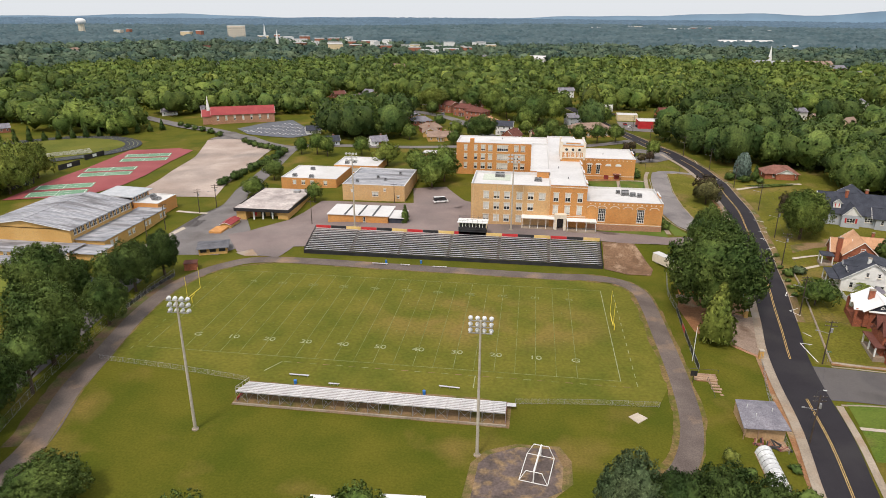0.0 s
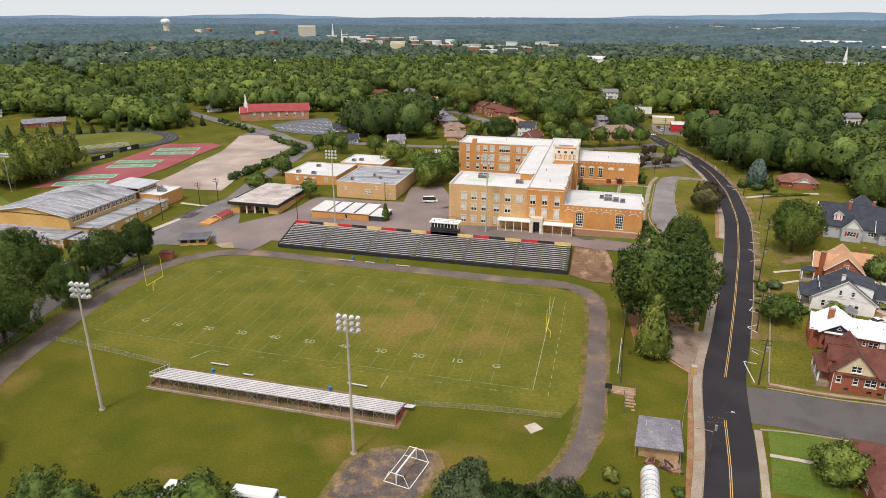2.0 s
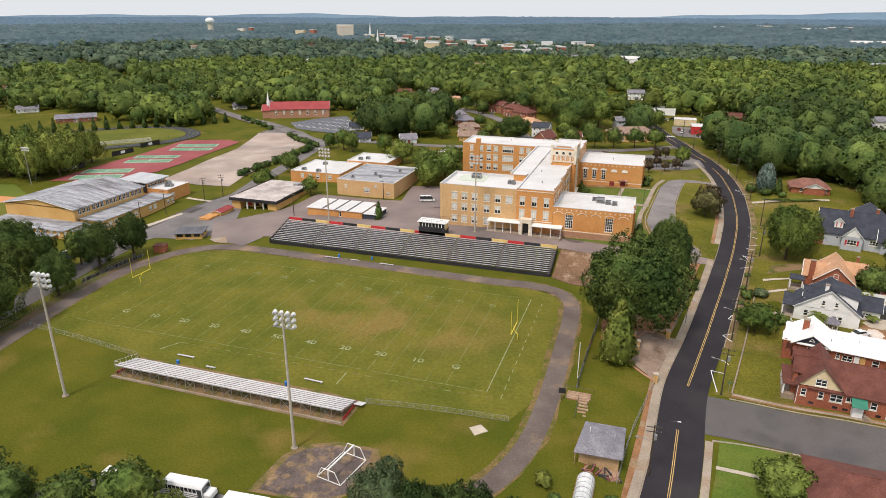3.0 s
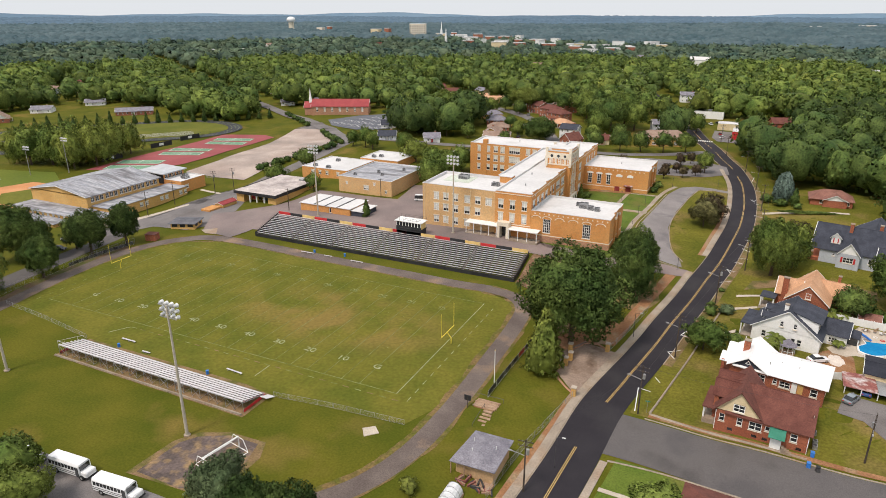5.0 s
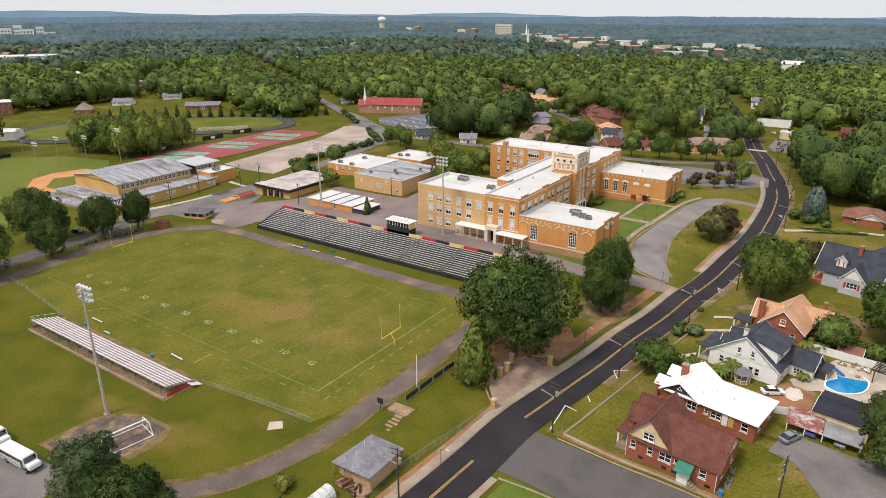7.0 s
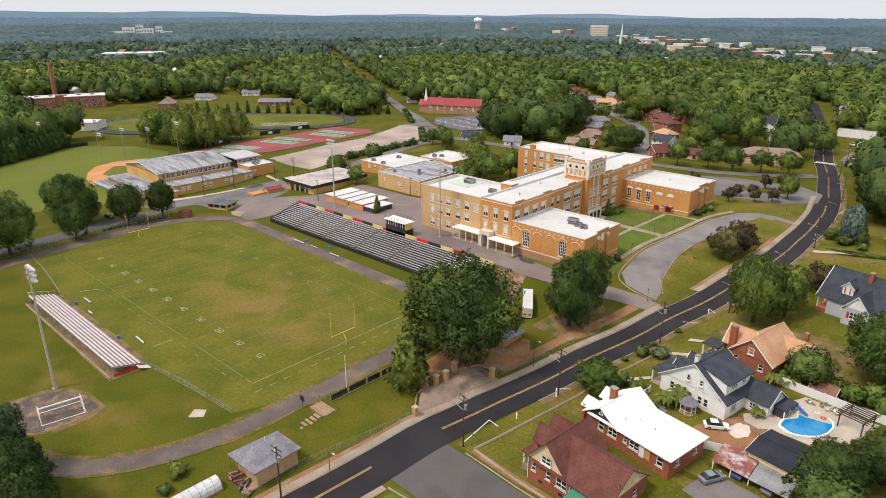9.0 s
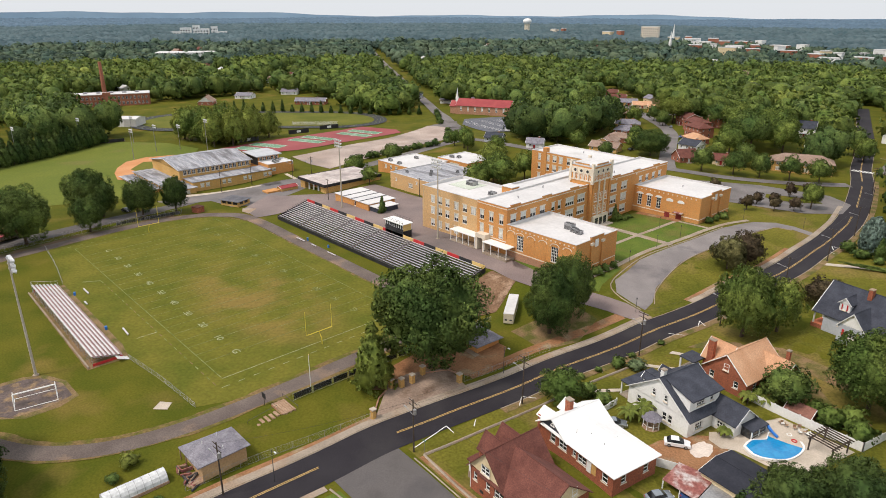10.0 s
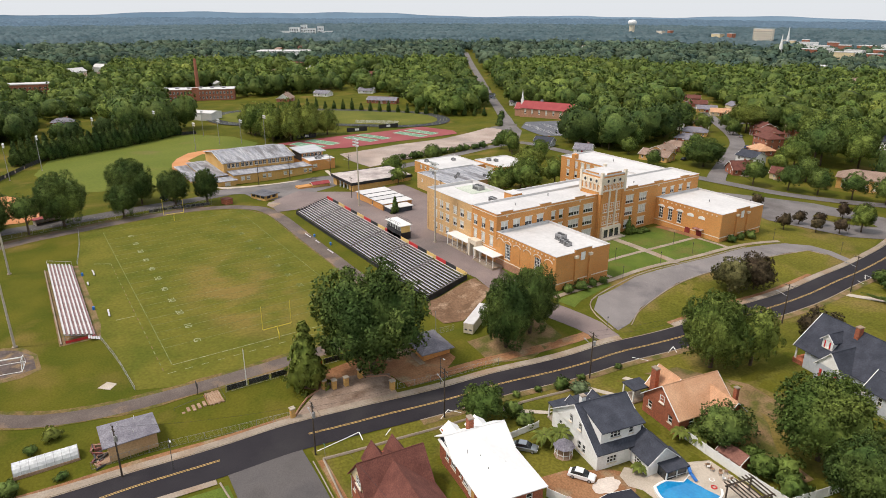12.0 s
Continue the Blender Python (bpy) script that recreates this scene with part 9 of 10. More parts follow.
# ---- vehicles ----
def vehicle(x, y, turn, paint, label, length=4.5, width=1.8, height=1.45, van=False, category="car", lift=0.1):
    c = thing("car" if not van else "van", label, category, "parked vehicles", (x, y, H(x, y) + lift), turn)
    L, W2 = length / 2, width / 2
    low = [(-L, 0.35), (-L, 0.8), (-L * 0.75, 0.95), (L * 0.45, 0.92), (L * 0.95, 0.72), (L, 0.4), (L * 0.9, 0.25), (-L * 0.95, 0.25)]
    top = [(-L * 0.82, 0.93), (-L * 0.55, height), (L * 0.12, height), (L * 0.5, 0.92)] if not van else [(-L * 0.98, 0.9), (-L * 0.95, height), (L * 0.55, height), (L * 0.8, 0.92)]

    def extrude(pts, w, w2):
        bm = bmesh.new()
        a = [bm.verts.new((px, -(w2 if pz > 1.0 else w), pz)) for px, pz in pts]
        b = [bm.verts.new((px, w2 if pz > 1.0 else w, pz)) for px, pz in pts]
        bm.faces.new(a)
        bm.faces.new(b[::-1])
        for i in range(len(pts)):
            j = (i + 1) % len(pts)
            bm.faces.new((a[j], a[i], b[i], b[j]))
        bmesh.ops.recalc_face_normals(bm, faces=bm.faces[:])
        bmesh.ops.bevel(bm, geom=bm.edges[:], offset=0.05, segments=1, affect="EDGES")
        return bm
    part("body", extrude(low, W2, W2), paint, c)
    part("cabin", extrude(top, W2 * 0.92, W2 * 0.78), GLASS, c, "dark glazed cabin")
    part("roof", boxed(top[1][0] + 0.1, top[2][0] - 0.05, -W2 * 0.74, W2 * 0.74, height - 0.03, height + 0.03), paint, c)
    for px in (-L * 0.62, L * 0.62):
        for s in (-1, 1):
            w = part("wheel", rodded(((px, s * (W2 - 0.2), 0.32), (px, s * (W2 + 0.01), 0.32), 0.32), n=14), TYRE, c)
            part("rim", rodded(((px, s * (W2 + 0.01), 0.32), (px, s * (W2 + 0.03), 0.32), 0.2), n=10), STEEL, w)
    for s in (-1, 1):
        part("headlight", boxed(L - 0.12, L + 0.01, s * W2 * 0.65 - 0.18, s * W2 * 0.65 + 0.18, 0.52, 0.68), LAMP_FACE, c)
        part("tail_light", boxed(-L - 0.01, -L + 0.08, s * W2 * 0.7 - 0.15, s * W2 * 0.7 + 0.15, 0.6, 0.78), RED_PAINT, c)
    return c


CAR_WHITE = mat("car_white", (0.75, 0.76, 0.77), (0.8, 0.8, 0.81), 0.5, 0.2, fine=1.0, var=0.03, bump=0.0, spec=0.5)
CAR_GREY = mat("car_silver", (0.3, 0.33, 0.36), (0.36, 0.39, 0.42), 0.5, 0.25, 0.6, fine=1.0, var=0.05, bump=0.0)
CAR_BLUE = mat("car_blue", (0.04, 0.08, 0.2), (0.06, 0.1, 0.24), 0.5, 0.25, fine=1.0, var=0.05, bump=0.0)
CAR_BLACK = mat("car_black", (0.012, 0.012, 0.014), (0.02, 0.02, 0.022), 0.5, 0.2, fine=1.0, var=0.05, bump=0.0)
CAR_RED = mat("car_red", (0.3, 0.02, 0.02), (0.36, 0.03, 0.03), 0.5, 0.25, fine=1.0, var=0.05, bump=0.0)
vehicle(134.3, 23.6, 32, CAR_WHITE, "white saloon car parked on the sandy yard")
vehicle(139.3, 8.8, 62, CAR_GREY, "silver coupe parked before the carport")
vehicle(142.4, 13.6, 82, CAR_BLUE, "dark blue car under the carport"), vehicle(147.2, 13.2, 82, CAR_GREY, "grey car under the carport")
vehicle(123.4, 20.6, 40, CAR_GREY, "grey car half hidden beside the white fence")
vehicle(-1.2, 96.8, 20, CAR_WHITE, "white minibus parked in the school yard", 6.0, 2.1, 2.3, True, "van", 0.2)
for x, y, t, m, l in ((-97, 12, 20, CAR_WHITE, "white car parked beside the gymnasium"), (-93.5, 10.5, 20, CAR_BLUE, "blue car parked beside the gymnasium"), (-88.5, 3, 15, CAR_BLACK, "black car parked under the trees")):
    vehicle(x, y, t, m, l)
for i, (x, y, t) in enumerate(((-14, 250, 95), (-16.5, 262, 98), (-19, 276, 102), (-10, 238, 93), (-8, 288, 100), (-30, 316, 120))):
    vehicle(x, y, t, (CAR_BLUE, CAR_GREY, CAR_WHITE, CAR_BLACK)[i % 4], "car parked along the residential street", lift=0.35)
for i, (x, y) in enumerate(((98, 296), (103, 300), (96, 306), (88, 340), (92, 346))):
    vehicle(x, y, 70 + i * 15, (CAR_WHITE, CAR_BLACK, CAR_RED)[i % 3], "car parked in front of the shops", lift=0.35)


def bus(x, y, turn):
    b = thing("school_bus", "white school bus with a black window band", "bus", "buses", (x, y, H(x, y) + 0.12), turn)
    sec = [(-1.2, 0.6), (-1.25, 1.6), (-1.2, 2.6), (-0.95, 2.95), (0.95, 2.95), (1.2, 2.6), (1.25, 1.6), (1.2, 0.6)]
    bm = bmesh.new()
    a, c = [bm.verts.new((-4.3, u, v)) for u, v in sec], [bm.verts.new((2.9, u, v)) for u, v in sec]
    bm.faces.new(a)
    bm.faces.new(c[::-1])
    for i in range(8):
        j = (i + 1) % 8
        bm.faces.new((a[j], a[i], c[i], c[j]))
    bmesh.ops.recalc_face_normals(bm, faces=bm.faces[:])
    part("body", bm, CAR_WHITE, b)
    bm = bmesh.new()
    box(bm, 2.9, 4.3, -1.05, 1.05, 0.6, 1.65)
    bmesh.ops.bevel(bm, geom=bm.edges[:], offset=0.15, segments=2, affect="EDGES")
    part("bonnet", bm, CAR_WHITE, b)
    part("windscreen", boxed(2.88, 2.96, -1.0, 1.0, 1.7, 2.6), GLASS, b)
    for s in (-1, 1):
        for i in range(9):
            part("side_window", boxed(-4.0 + i * 0.75, -3.4 + i * 0.75, *sorted((s * 1.2, s * 1.26)), 1.75, 2.45), GLASS, b)
        part("stripe", boxed(-4.25, 2.85, *sorted((s * 1.22, s * 1.265)), 1.3, 1.38), BLACK_PAINT, b, "thin black side stripe")
        part("stripe", boxed(-4.25, 2.85, *sorted((s * 1.2, s * 1.265)), 0.95, 1.02), BLACK_PAINT, b, "thin black side stripe")
        part("headlight", boxed(4.28, 4.33, s * 0.8 - 0.15, s * 0.8 + 0.15, 0.9, 1.1), LAMP_FACE, b)
        for px in (-2.6, 3.2):
            w = part("wheel", rodded(((px, s * 0.9, 0.5), (px, s * 1.24, 0.5), 0.5), n=14), TYRE, b)
            part("rim", rodded(((px, s * 1.24, 0.5), (px, s * 1.27, 0.5), 0.26), n=10), STEEL, w)
    part("entry_door", boxed(2.1, 2.8, -1.29, -1.24, 0.6, 2.4), GLASS, b)
    part("bumper", boxed(4.2, 4.42, -1.15, 1.15, 0.45, 0.7), BLACK_PAINT, b)


sheet("bus_lot", [(-10, -84), (-8, -75), (4, -68.6), (36, -67.6), (40, -72), (38, -84)], OLD_ASPHALT, 0.06, "grey asphalt bus lot", "car park")
bus(28.3, -70.3, 5)
bus(16.5, -69.8, 4)
bus(5.5, -71.5, 4)


# ---- street poles, wires and lamps ----
def utility_pole(x, y, h=10.5, turn=0, arms=2, can=True, arm_lamp=True, label="dark wooden utility pole with crossarms"):
    p = thing("utility_pole", label, "utility pole", "utility poles", (x, y, H(x, y)), turn)
    part("pole", rodded(((0, 0, -0.3), (0, 0, h), 0.17, 0.11), n=8), WOOD_POLE, p)
    for k in range(arms):
        part("crossarm", boxed(-1.3, 1.3, -0.055, 0.055, h - 0.48 - k * 0.9, h - 0.36 - k * 0.9), WOOD_POLE, p)
        for u in (-1.15, -0.5, 0.5, 1.15):
            part("insulator", rodded(((u, 0, h - 0.36 - k * 0.9), (u, 0, h - 0.2 - k * 0.9), 0.04)), STEEL, p)
    if can:
        part("transformer", rodded(((0.35, 0.1, h - 2.9), (0.35, 0.1, h - 1.9), 0.3), n=10), STEEL, p)
    if arm_lamp:
        a = part("lamp_arm", rodded(((0, 0, h - 3.2), (-2.4, 0, h - 2.7), 0.05)), STEEL, p)
        part("lamp_head", boxed(-2.9, -2.3, -0.12, 0.12, h - 2.8, h - 2.62), STEEL, a)
    return (x, y, H(x, y) + h)


P = [utility_pole(*a) for a in ((87.9, -39.8, 10.5, 5), (101.5, -9.8, 11, -6, 2, True), (105.4, 15.4, 11, -4, 2, False), (111.6, 48.4, 11, -8, 2, True), (117.8, 74.5, 10.5, -6), (121.2, 104, 10.5, 0, 1, False), (121.0, 137, 10.5, 4, 1, False), (118.6, 170, 10.5, 10, 1, False), (113.5, 204, 10.5, 18, 1, False), (103, 246, 10.5, 25), (98, 282, 10.5, 25))]
P2 = [utility_pole(*a) for a in ((140.0, -9.8, 10, 80), (-95.5, 81.5, 10, 30), (-92.5, 90, 10, 30), (-99, 62, 10, 30, 1, False, False), (-96.5, 46, 10, 30, 1, False, False), (-45, 68.5, 9, 0, 1, False, False), (-20, 96.5, 8, 0, 1, False, False))]


def cable(a, b, sag=0.8, r=0.018, off=0.0):
    bm = bmesh.new()
    pts = []
    for i in range(9):
        t = i / 8
        pts.append(Vector(a).lerp(Vector(b), t) + Vector((off, 0, -4 * sag * t * (1 - t) - 0.2)))
    for u, v in zip(pts, pts[1:]):
        rod(bm, u, v, r, n=3)
    part("cable", bm, BLACK_PAINT, cables)


cables = thing("power_cables", "thin black power cables between the street poles", "cables")
for a, b in zip(P[1:], P[2:]):
    for off in (-1.1, 1.1):
        cable(a, b, 0.7, 0.016, off)
cable(P[0], P[1], 0.8), cable(P[1], P2[0], 0.9)


for x, y in ((95.0, 21.3), (91.0, -32)):
    p = thing("street_lamp", "thin dark street lamp with a short arm", "street lamp", "street lamps", (x, y, H(x, y)))
    part("column", rodded(((0, 0, 0), (0, 0, 6.6), 0.08, 0.05)), DARK_STEEL, p)
    part("arm", rodded(((0, 0, 6.5), (1.2, 0, 6.8), 0.04)), DARK_STEEL, p)
    part("head", boxed(1.0, 1.6, -0.12, 0.12, 6.74, 6.86), LAMP_FACE, p)
for x, y in ((80.8, 108.2), (80.8, 123), (81.6, 91.4), (86.6, 157), (104, 165.5), (99.6, 66.2), (70.8, 100), (71.4, 126), (95, 188)):
    p = thing("path_lamp", "slim dark lamp post beside a school path", "lamp post", "path lamps", (x, y, H(x, y)))
    part("column", rodded(((0, 0, 0), (0, 0, 3.6), 0.06, 0.045)), DARK_STEEL, p)
    part("lantern", rodded(((0, 0, 3.6), (0, 0, 4.0), 0.1, 0.17), n=8), DARK_STEEL, p)
sgn = thing("street_sign", "small green street sign on a thin post", "sign", at=(103.0, -8.6, H(103, -8.6)))
part("post", rodded(((0, 0, 0), (0, 0, 2.8), 0.04)), STEEL, sgn)
part("plate", boxed(-0.45, 0.45, -0.02, 0.02, 2.5, 2.72), GREEN_PAINT, sgn)
hyd = thing("hedge_row", "low clipped hedge beside a garden walk", "hedge", kind="stuff")
hv, hf, hn = crown_arrays(300, 40, 6, 10, 0.06, (1, 1, 1))
hv = hv * np.array((11.0, 0.8, 0.7)) + np.array((0, 0, 0))
c, s = math.cos(radians(14)), math.sin(radians(14))
hv = np.stack((hv[:, 0] * c - hv[:, 1] * s + 136, hv[:, 0] * s + hv[:, 1] * c + 136.5, hv[:, 2] + 5.4), 1)
part("leaves", raw_mesh("leaves", hv, hf, LEAF_DARK), None, hyd)
# retaining kerbs round the gardens
kerb("garden_wall", [(103.6, -9.2), (107, 8), (110, 24), (113.4, 44)], -0.15, 0.15, 0.45, CONCRETE, "low broken concrete garden wall", "wall")
kerb("garden_wall_south", [(103.6, -9.2), (114, -10.6), (131, -12.6)], -0.15, 0.15, 0.4, CONCRETE, "low broken concrete garden wall", "wall")
CROWNS, TRUNKS = {}, {}


def crown_mesh(kind, variant, material):
    key = (kind, variant, material.name)
    if key not in CROWNS:
        if kind == "cone":
            v, f, n = crown_arrays(40 + variant, 60, 4, 8, 0.055, (1, 1, 1), "cone", 3, 0.85)
        elif kind == "spruce":
            v, f, n = crown_arrays(46 + variant, 70, 10, 10, 0.06, (1, 1, 1), "egg", 3, 0.95)
        elif kind == "small":
            v, f, n = crown_arrays(70 + variant, 14, 5, 9, 0.09, (1, 1, 0.85))
        elif kind == "big":
            v, f, n = crown_arrays(10 + variant, 52, 22, 18, 0.023, (1, 1, 0.95), sub=3, core=0.78)
        else:
            v, f, n = crown_arrays(20 + variant, 28, 12, 11, 0.041, (1, 1, 0.92), core=0.8)
        CROWNS[key] = raw_mesh("crown", v, f, material, True, None, n)
    return CROWNS[key]


def trunk_mesh(variant, spread):
    key = (variant, spread)
    if key not in TRUNKS:
        r = random.Random(variant)
        bm = bmesh.new()
        rod(bm, (0, 0, -0.15), (0.02, 0.01, 0.42), 0.034, 0.024, n=8)
        rod(bm, (0.02, 0.01, 0.40), (0.0, 0.03, 0.8), 0.024, 0.008, n=7)
        for i in range(7):
            t, a = 0.26 + 0.06 * i, 2.4 * i + r.random()
            e = spread * (0.24 - 0.015 * i)
            rod(bm, (0.01, 0.01, t), (e * math.cos(a), e * math.sin(a), t + 0.16 + 0.05 * r.random()), 0.014, 0.004, n=5)
        TRUNKS[key] = mesh_of(bm, "trunk", BARK, True)
    return TRUNKS[key]


TREE_N = [0]


def tree(x, y, h, r, kind="broad", material=None, label="", name="tree", clear=0.1, category="tree", group=""):
    """A tree of height h and crown radius r; clear: the share of its height below the crown."""
    TREE_N[0] += 1
    i = TREE_N[0]
    material = material or (LEAF, LEAF_DARK, LEAF)[i % 3]
    ob = thing(name, label or {"cone": "dense green conifer with a pointed crown"}.get(kind, "leafy green deciduous tree with a full crown"), category, group, (x, y, H(x, y)), (i * 67) % 360)
    part("trunk", trunk_mesh(i % 4, 1.0), BARK, ob, m=Matrix.Diagonal((h * 0.9, h * 0.9, h, 1)))
    ch = h * (1 - clear)
    part("crown", crown_mesh(kind, i % 3, material), material, ob, m=pose(0, 0, h * clear + ch * 0.5) @ Matrix.Diagonal((r * 1.08, r * 1.08, ch * 0.56, 1)))
    return ob


def bush(x, y, r, h=None, material=None, label="rounded dense green garden shrub"):
    h = h or r * 1.5
    TREE_N[0] += 1
    i = TREE_N[0]
    ob = thing("shrub", label, "shrub", "", (x, y, H(x, y)), (i * 67) % 360)
    part("leaves", crown_mesh("small", i % 3, material or LEAF_DARK), LEAF_DARK, ob, m=pose(0, 0, h * 0.45) @ Matrix.Diagonal((r, r, h * 0.6, 1)))
    part("stem", trunk_mesh(i % 4, 1.0), BARK, ob, m=Matrix.Diagonal((h * 0.6, h * 0.6, h * 0.7, 1)))


# beside the street
tree(82.0, 11.9, 24.5, 11.5, "big", LEAF_DARK, "very large dense oak beside the gateway", clear=0.03)
tree(79.8, -2.6, 13.5, 5.2, "cone", LEAF_LIGHT, "slim light green tree beside the gateway", clear=0.02)
tree(91.0, 42.2, 17.5, 5.4, "big", LEAF_DARK, "rounded leafy tree on the street bank", clear=0.02)
tree(89.6, 50.5, 17, 5.6, "big", LEAF_DARK, "rounded leafy tree on the street bank", clear=0.02)
tree(124.4, 71.2, 17.5, 6.7, "big", LEAF, "full round tree beside the street", clear=0.03)
tree(129.8, 77.0, 13, 4.6, "broad", LEAF_LIGHT, "light green tree behind a bigger one", clear=0.1)
tree(103.0, 109.5, 9.5, 4.8, "broad", LEAF_OLIVE, "low brownish tree on the grass island", clear=0.02)
tree(105.0, 117.5, 10.0, 4.7, "broad", LEAF_PLUM, "low plum-leaved tree on the grass island", clear=0.02)
tree(128, 152, 11.5, 3.9, "spruce", LEAF_BLUE, "tall blue-grey spruce on a lawn", clear=0.02)
tree(132, 146, 6, 2.4, "cone", LEAF_DARK, "small dark conifer beside the spruce", clear=0.02)
tree(110.8, 20.5, 7.5, 4.2, "broad", LEAF, "small round garden tree by the pavement", clear=0.1)
bush(113.5, 26, 1.8, 3.2), bush(111, 41, 1.6, 2.6), bush(114.5, 42.5, 2.2, 2.4, LEAF_GREY, "shrub covered in white blossom"), bush(117.5, 25.5, 1.7, 2.4)
for x, y in ((108.3, 31), (109.3, 36), (110.6, 47), (107.8, 26), (112.6, 56)):
    bush(x, y, 0.9, 1.2)
tree(131.5, 101, 7.5, 4.6, "broad", LEAF_PLUM, "low dark reddish garden tree", clear=0.0), bush(127.5, 145, 2.5, 3), bush(122.5, 150, 2.4, 4), bush(133, 142, 1.6, 2.2)
tree(142.4, 49.4, 7.5, 4.4, "broad", LEAF_DARK, "bushy garden tree beside the brick house", clear=0.02)
tree(154, 59, 15.5, 7.8, "big", LEAF, "tall leafy garden tree beside a house", clear=0.08)
tree(164, 53, 13, 6.2, "big", LEAF_DARK, "dark leafy garden tree behind the fence", clear=0.05)
for x, y, r, h in ((147.6, 49.4, 1.9, 3.4), (150.8, 47.8, 2.3, 4.4), (153.6, 49.6, 2.4, 4.6), (156.2, 47.4, 2.2, 4.2), (138.2, 47.6, 1.5, 2.4)):
    bush(x, y, r, h, LEAF, "bushy green garden shrub by the fence")
tree(154.4, 20.6, 8, 5.0, "big", LEAF_DEEP, "spreading green tree by the garage", clear=0.02)
tree(161, 27, 9.5, 5.6, "big", LEAF_DEEP, "spreading green tree by the pool", clear=0.02)
tree(156, 9, 9, 5.5, "broad", LEAF_DARK)
tree(109.2, -38.2, 6.6, 4.6, "broad", LEAF, "low spreading tree on the corner lawn", clear=0.02)
bush(71, -49, 1.5, 2.6, LEAF_YELLOW, "dry brownish shrub beside the greenhouse"), bush(73.5, -52.5, 1.2, 1.6), bush(81.6, -56.5, 2.0, 2.4), bush(82.4, -48.5, 1.1, 1.3)
# school front
for x, y in ((80.5, 71.5), (80.8, 76), (80.6, 80.5), (80.8, 84.5), (81.2, 147), (81.4, 152), (81, 142.5), (56.6, 124), (55.6, 104.5)):
    bush(x, y, 1.5 + 0.4 * math.sin(x * y), 2.6, LEAF_DARK, "clipped dark green shrub against the school wall")
tree(56.2, 122, 5.5, 1.6, "cone", LEAF_DARK, "clipped conical shrub beside the school entrance", clear=0.0)
for x, y in ((57.5, 126), (57, 129), (56.6, 107.5), (57.5, 103)):
    bush(x, y, 1.6, 1.3, LEAF_DARK, "low clipped hedge shrub by the school")
for x, y, h in ((81, 172.5, 5.5), (88.3, 180, 5), (93.2, 186, 5), (84.2, 206, 5.5), (88.3, 213, 5.5), (60, 190, 5), (80, 184, 4.5), (84.5, 189, 4.5)):
    tree(x, y, h + 0.6, 2.0, "small", LEAF_PLUM, "small dark plum-leaved ornamental tree", clear=0.15, group="ornamental trees")
tree(96.2, 194.5, 10, 3.6, "broad", LEAF, clear=0.15)
for x, y in ((38.4, 221), (50.8, 227.2), (60.8, 232.5), (71.8, 238.5), (82.7, 243)):
    tree(x, y, 11, 4.6, "broad", LEAF_DARK, "round dark green street tree", clear=0.14, group="street trees")
# school rear
for x, y, h, r in ((-8, 118, 12, 5.5), (-4, 128, 13, 6), (-12, 132, 12, 6), (-19, 142, 11, 5), (-6, 146, 12, 5.5)):
    tree(x, y, h, r, "broad", LEAF, clear=0.1)
tree(-36, 158, 12, 5.5, "broad", LEAF_LIGHT, "light green round tree by the yard", clear=0.1)
tree(-10.5, 69.8, 5.8, 2.1, "cone", LEAF_DARK, "pointed dark green shrub tree", clear=0.0)
tree(-52.5, 95, 8, 3.2, "broad", LEAF, clear=0.12), tree(-85, 110, 8, 4.6, "broad", LEAF, clear=0.05), tree(-85, 134, 10, 4.8, "broad", LEAF_DARK)
for i in range(12):
    bush(-98.5 - 0.75 * i + 0.8 * math.sin(i * 2.3), 176 - 4.7 * i, 2.3 + 0.3 * math.sin(i * 1.7), 3.6 + 0.5 * math.cos(i * 2.1), LEAF_DEEP, "dense dark shrub in a row beside the gravel")
for i in range(8):
    bush(-99.5 - 5.6 * i, 186 + 5.4 * i, 2.3, 3.3, LEAF_DEEP, "round clipped roadside shrub")
for i in range(6):
    bush(-162 - 9.4 * i, 238 + 7.8 * i, 2.2, 3.6, LEAF_DEEP, "round clipped roadside shrub")
for x, y, h, r in ((-72, 176, 11, 3.8), (-79, 180, 11.5, 4), (-55, 181, 10, 4.2), (-88, 181, 9, 3.4)):
    tree(x, y, h, r, "broad", LEAF)
# west side of the field
for x, y, h, r in ((-75.5, 5, 15, 5.6), (-73.5, 17, 14.5, 4.8), (-70.5, -35, 20, 8.4), (-70.5, -15, 13, 5.0), (-92, -9, 18.5, 8.2), (-86, -6, 13, 5), (-68, -58, 17, 7.5), (-80, -66, 18, 8), (-84, 6, 11, 4)):
    tree(x, y, h, r, "big" if r > 4.5 else "broad", (LEAF_DARK, LEAF_DEEP)[int(x) % 2], clear=0.06)
tree(-67, -46.5, 14, 4.4, "broad", LEAF_DARK, "dark green pine with a bare trunk", clear=0.3)
tree(-62, -72, 12, 7, "big", LEAF_DARK)
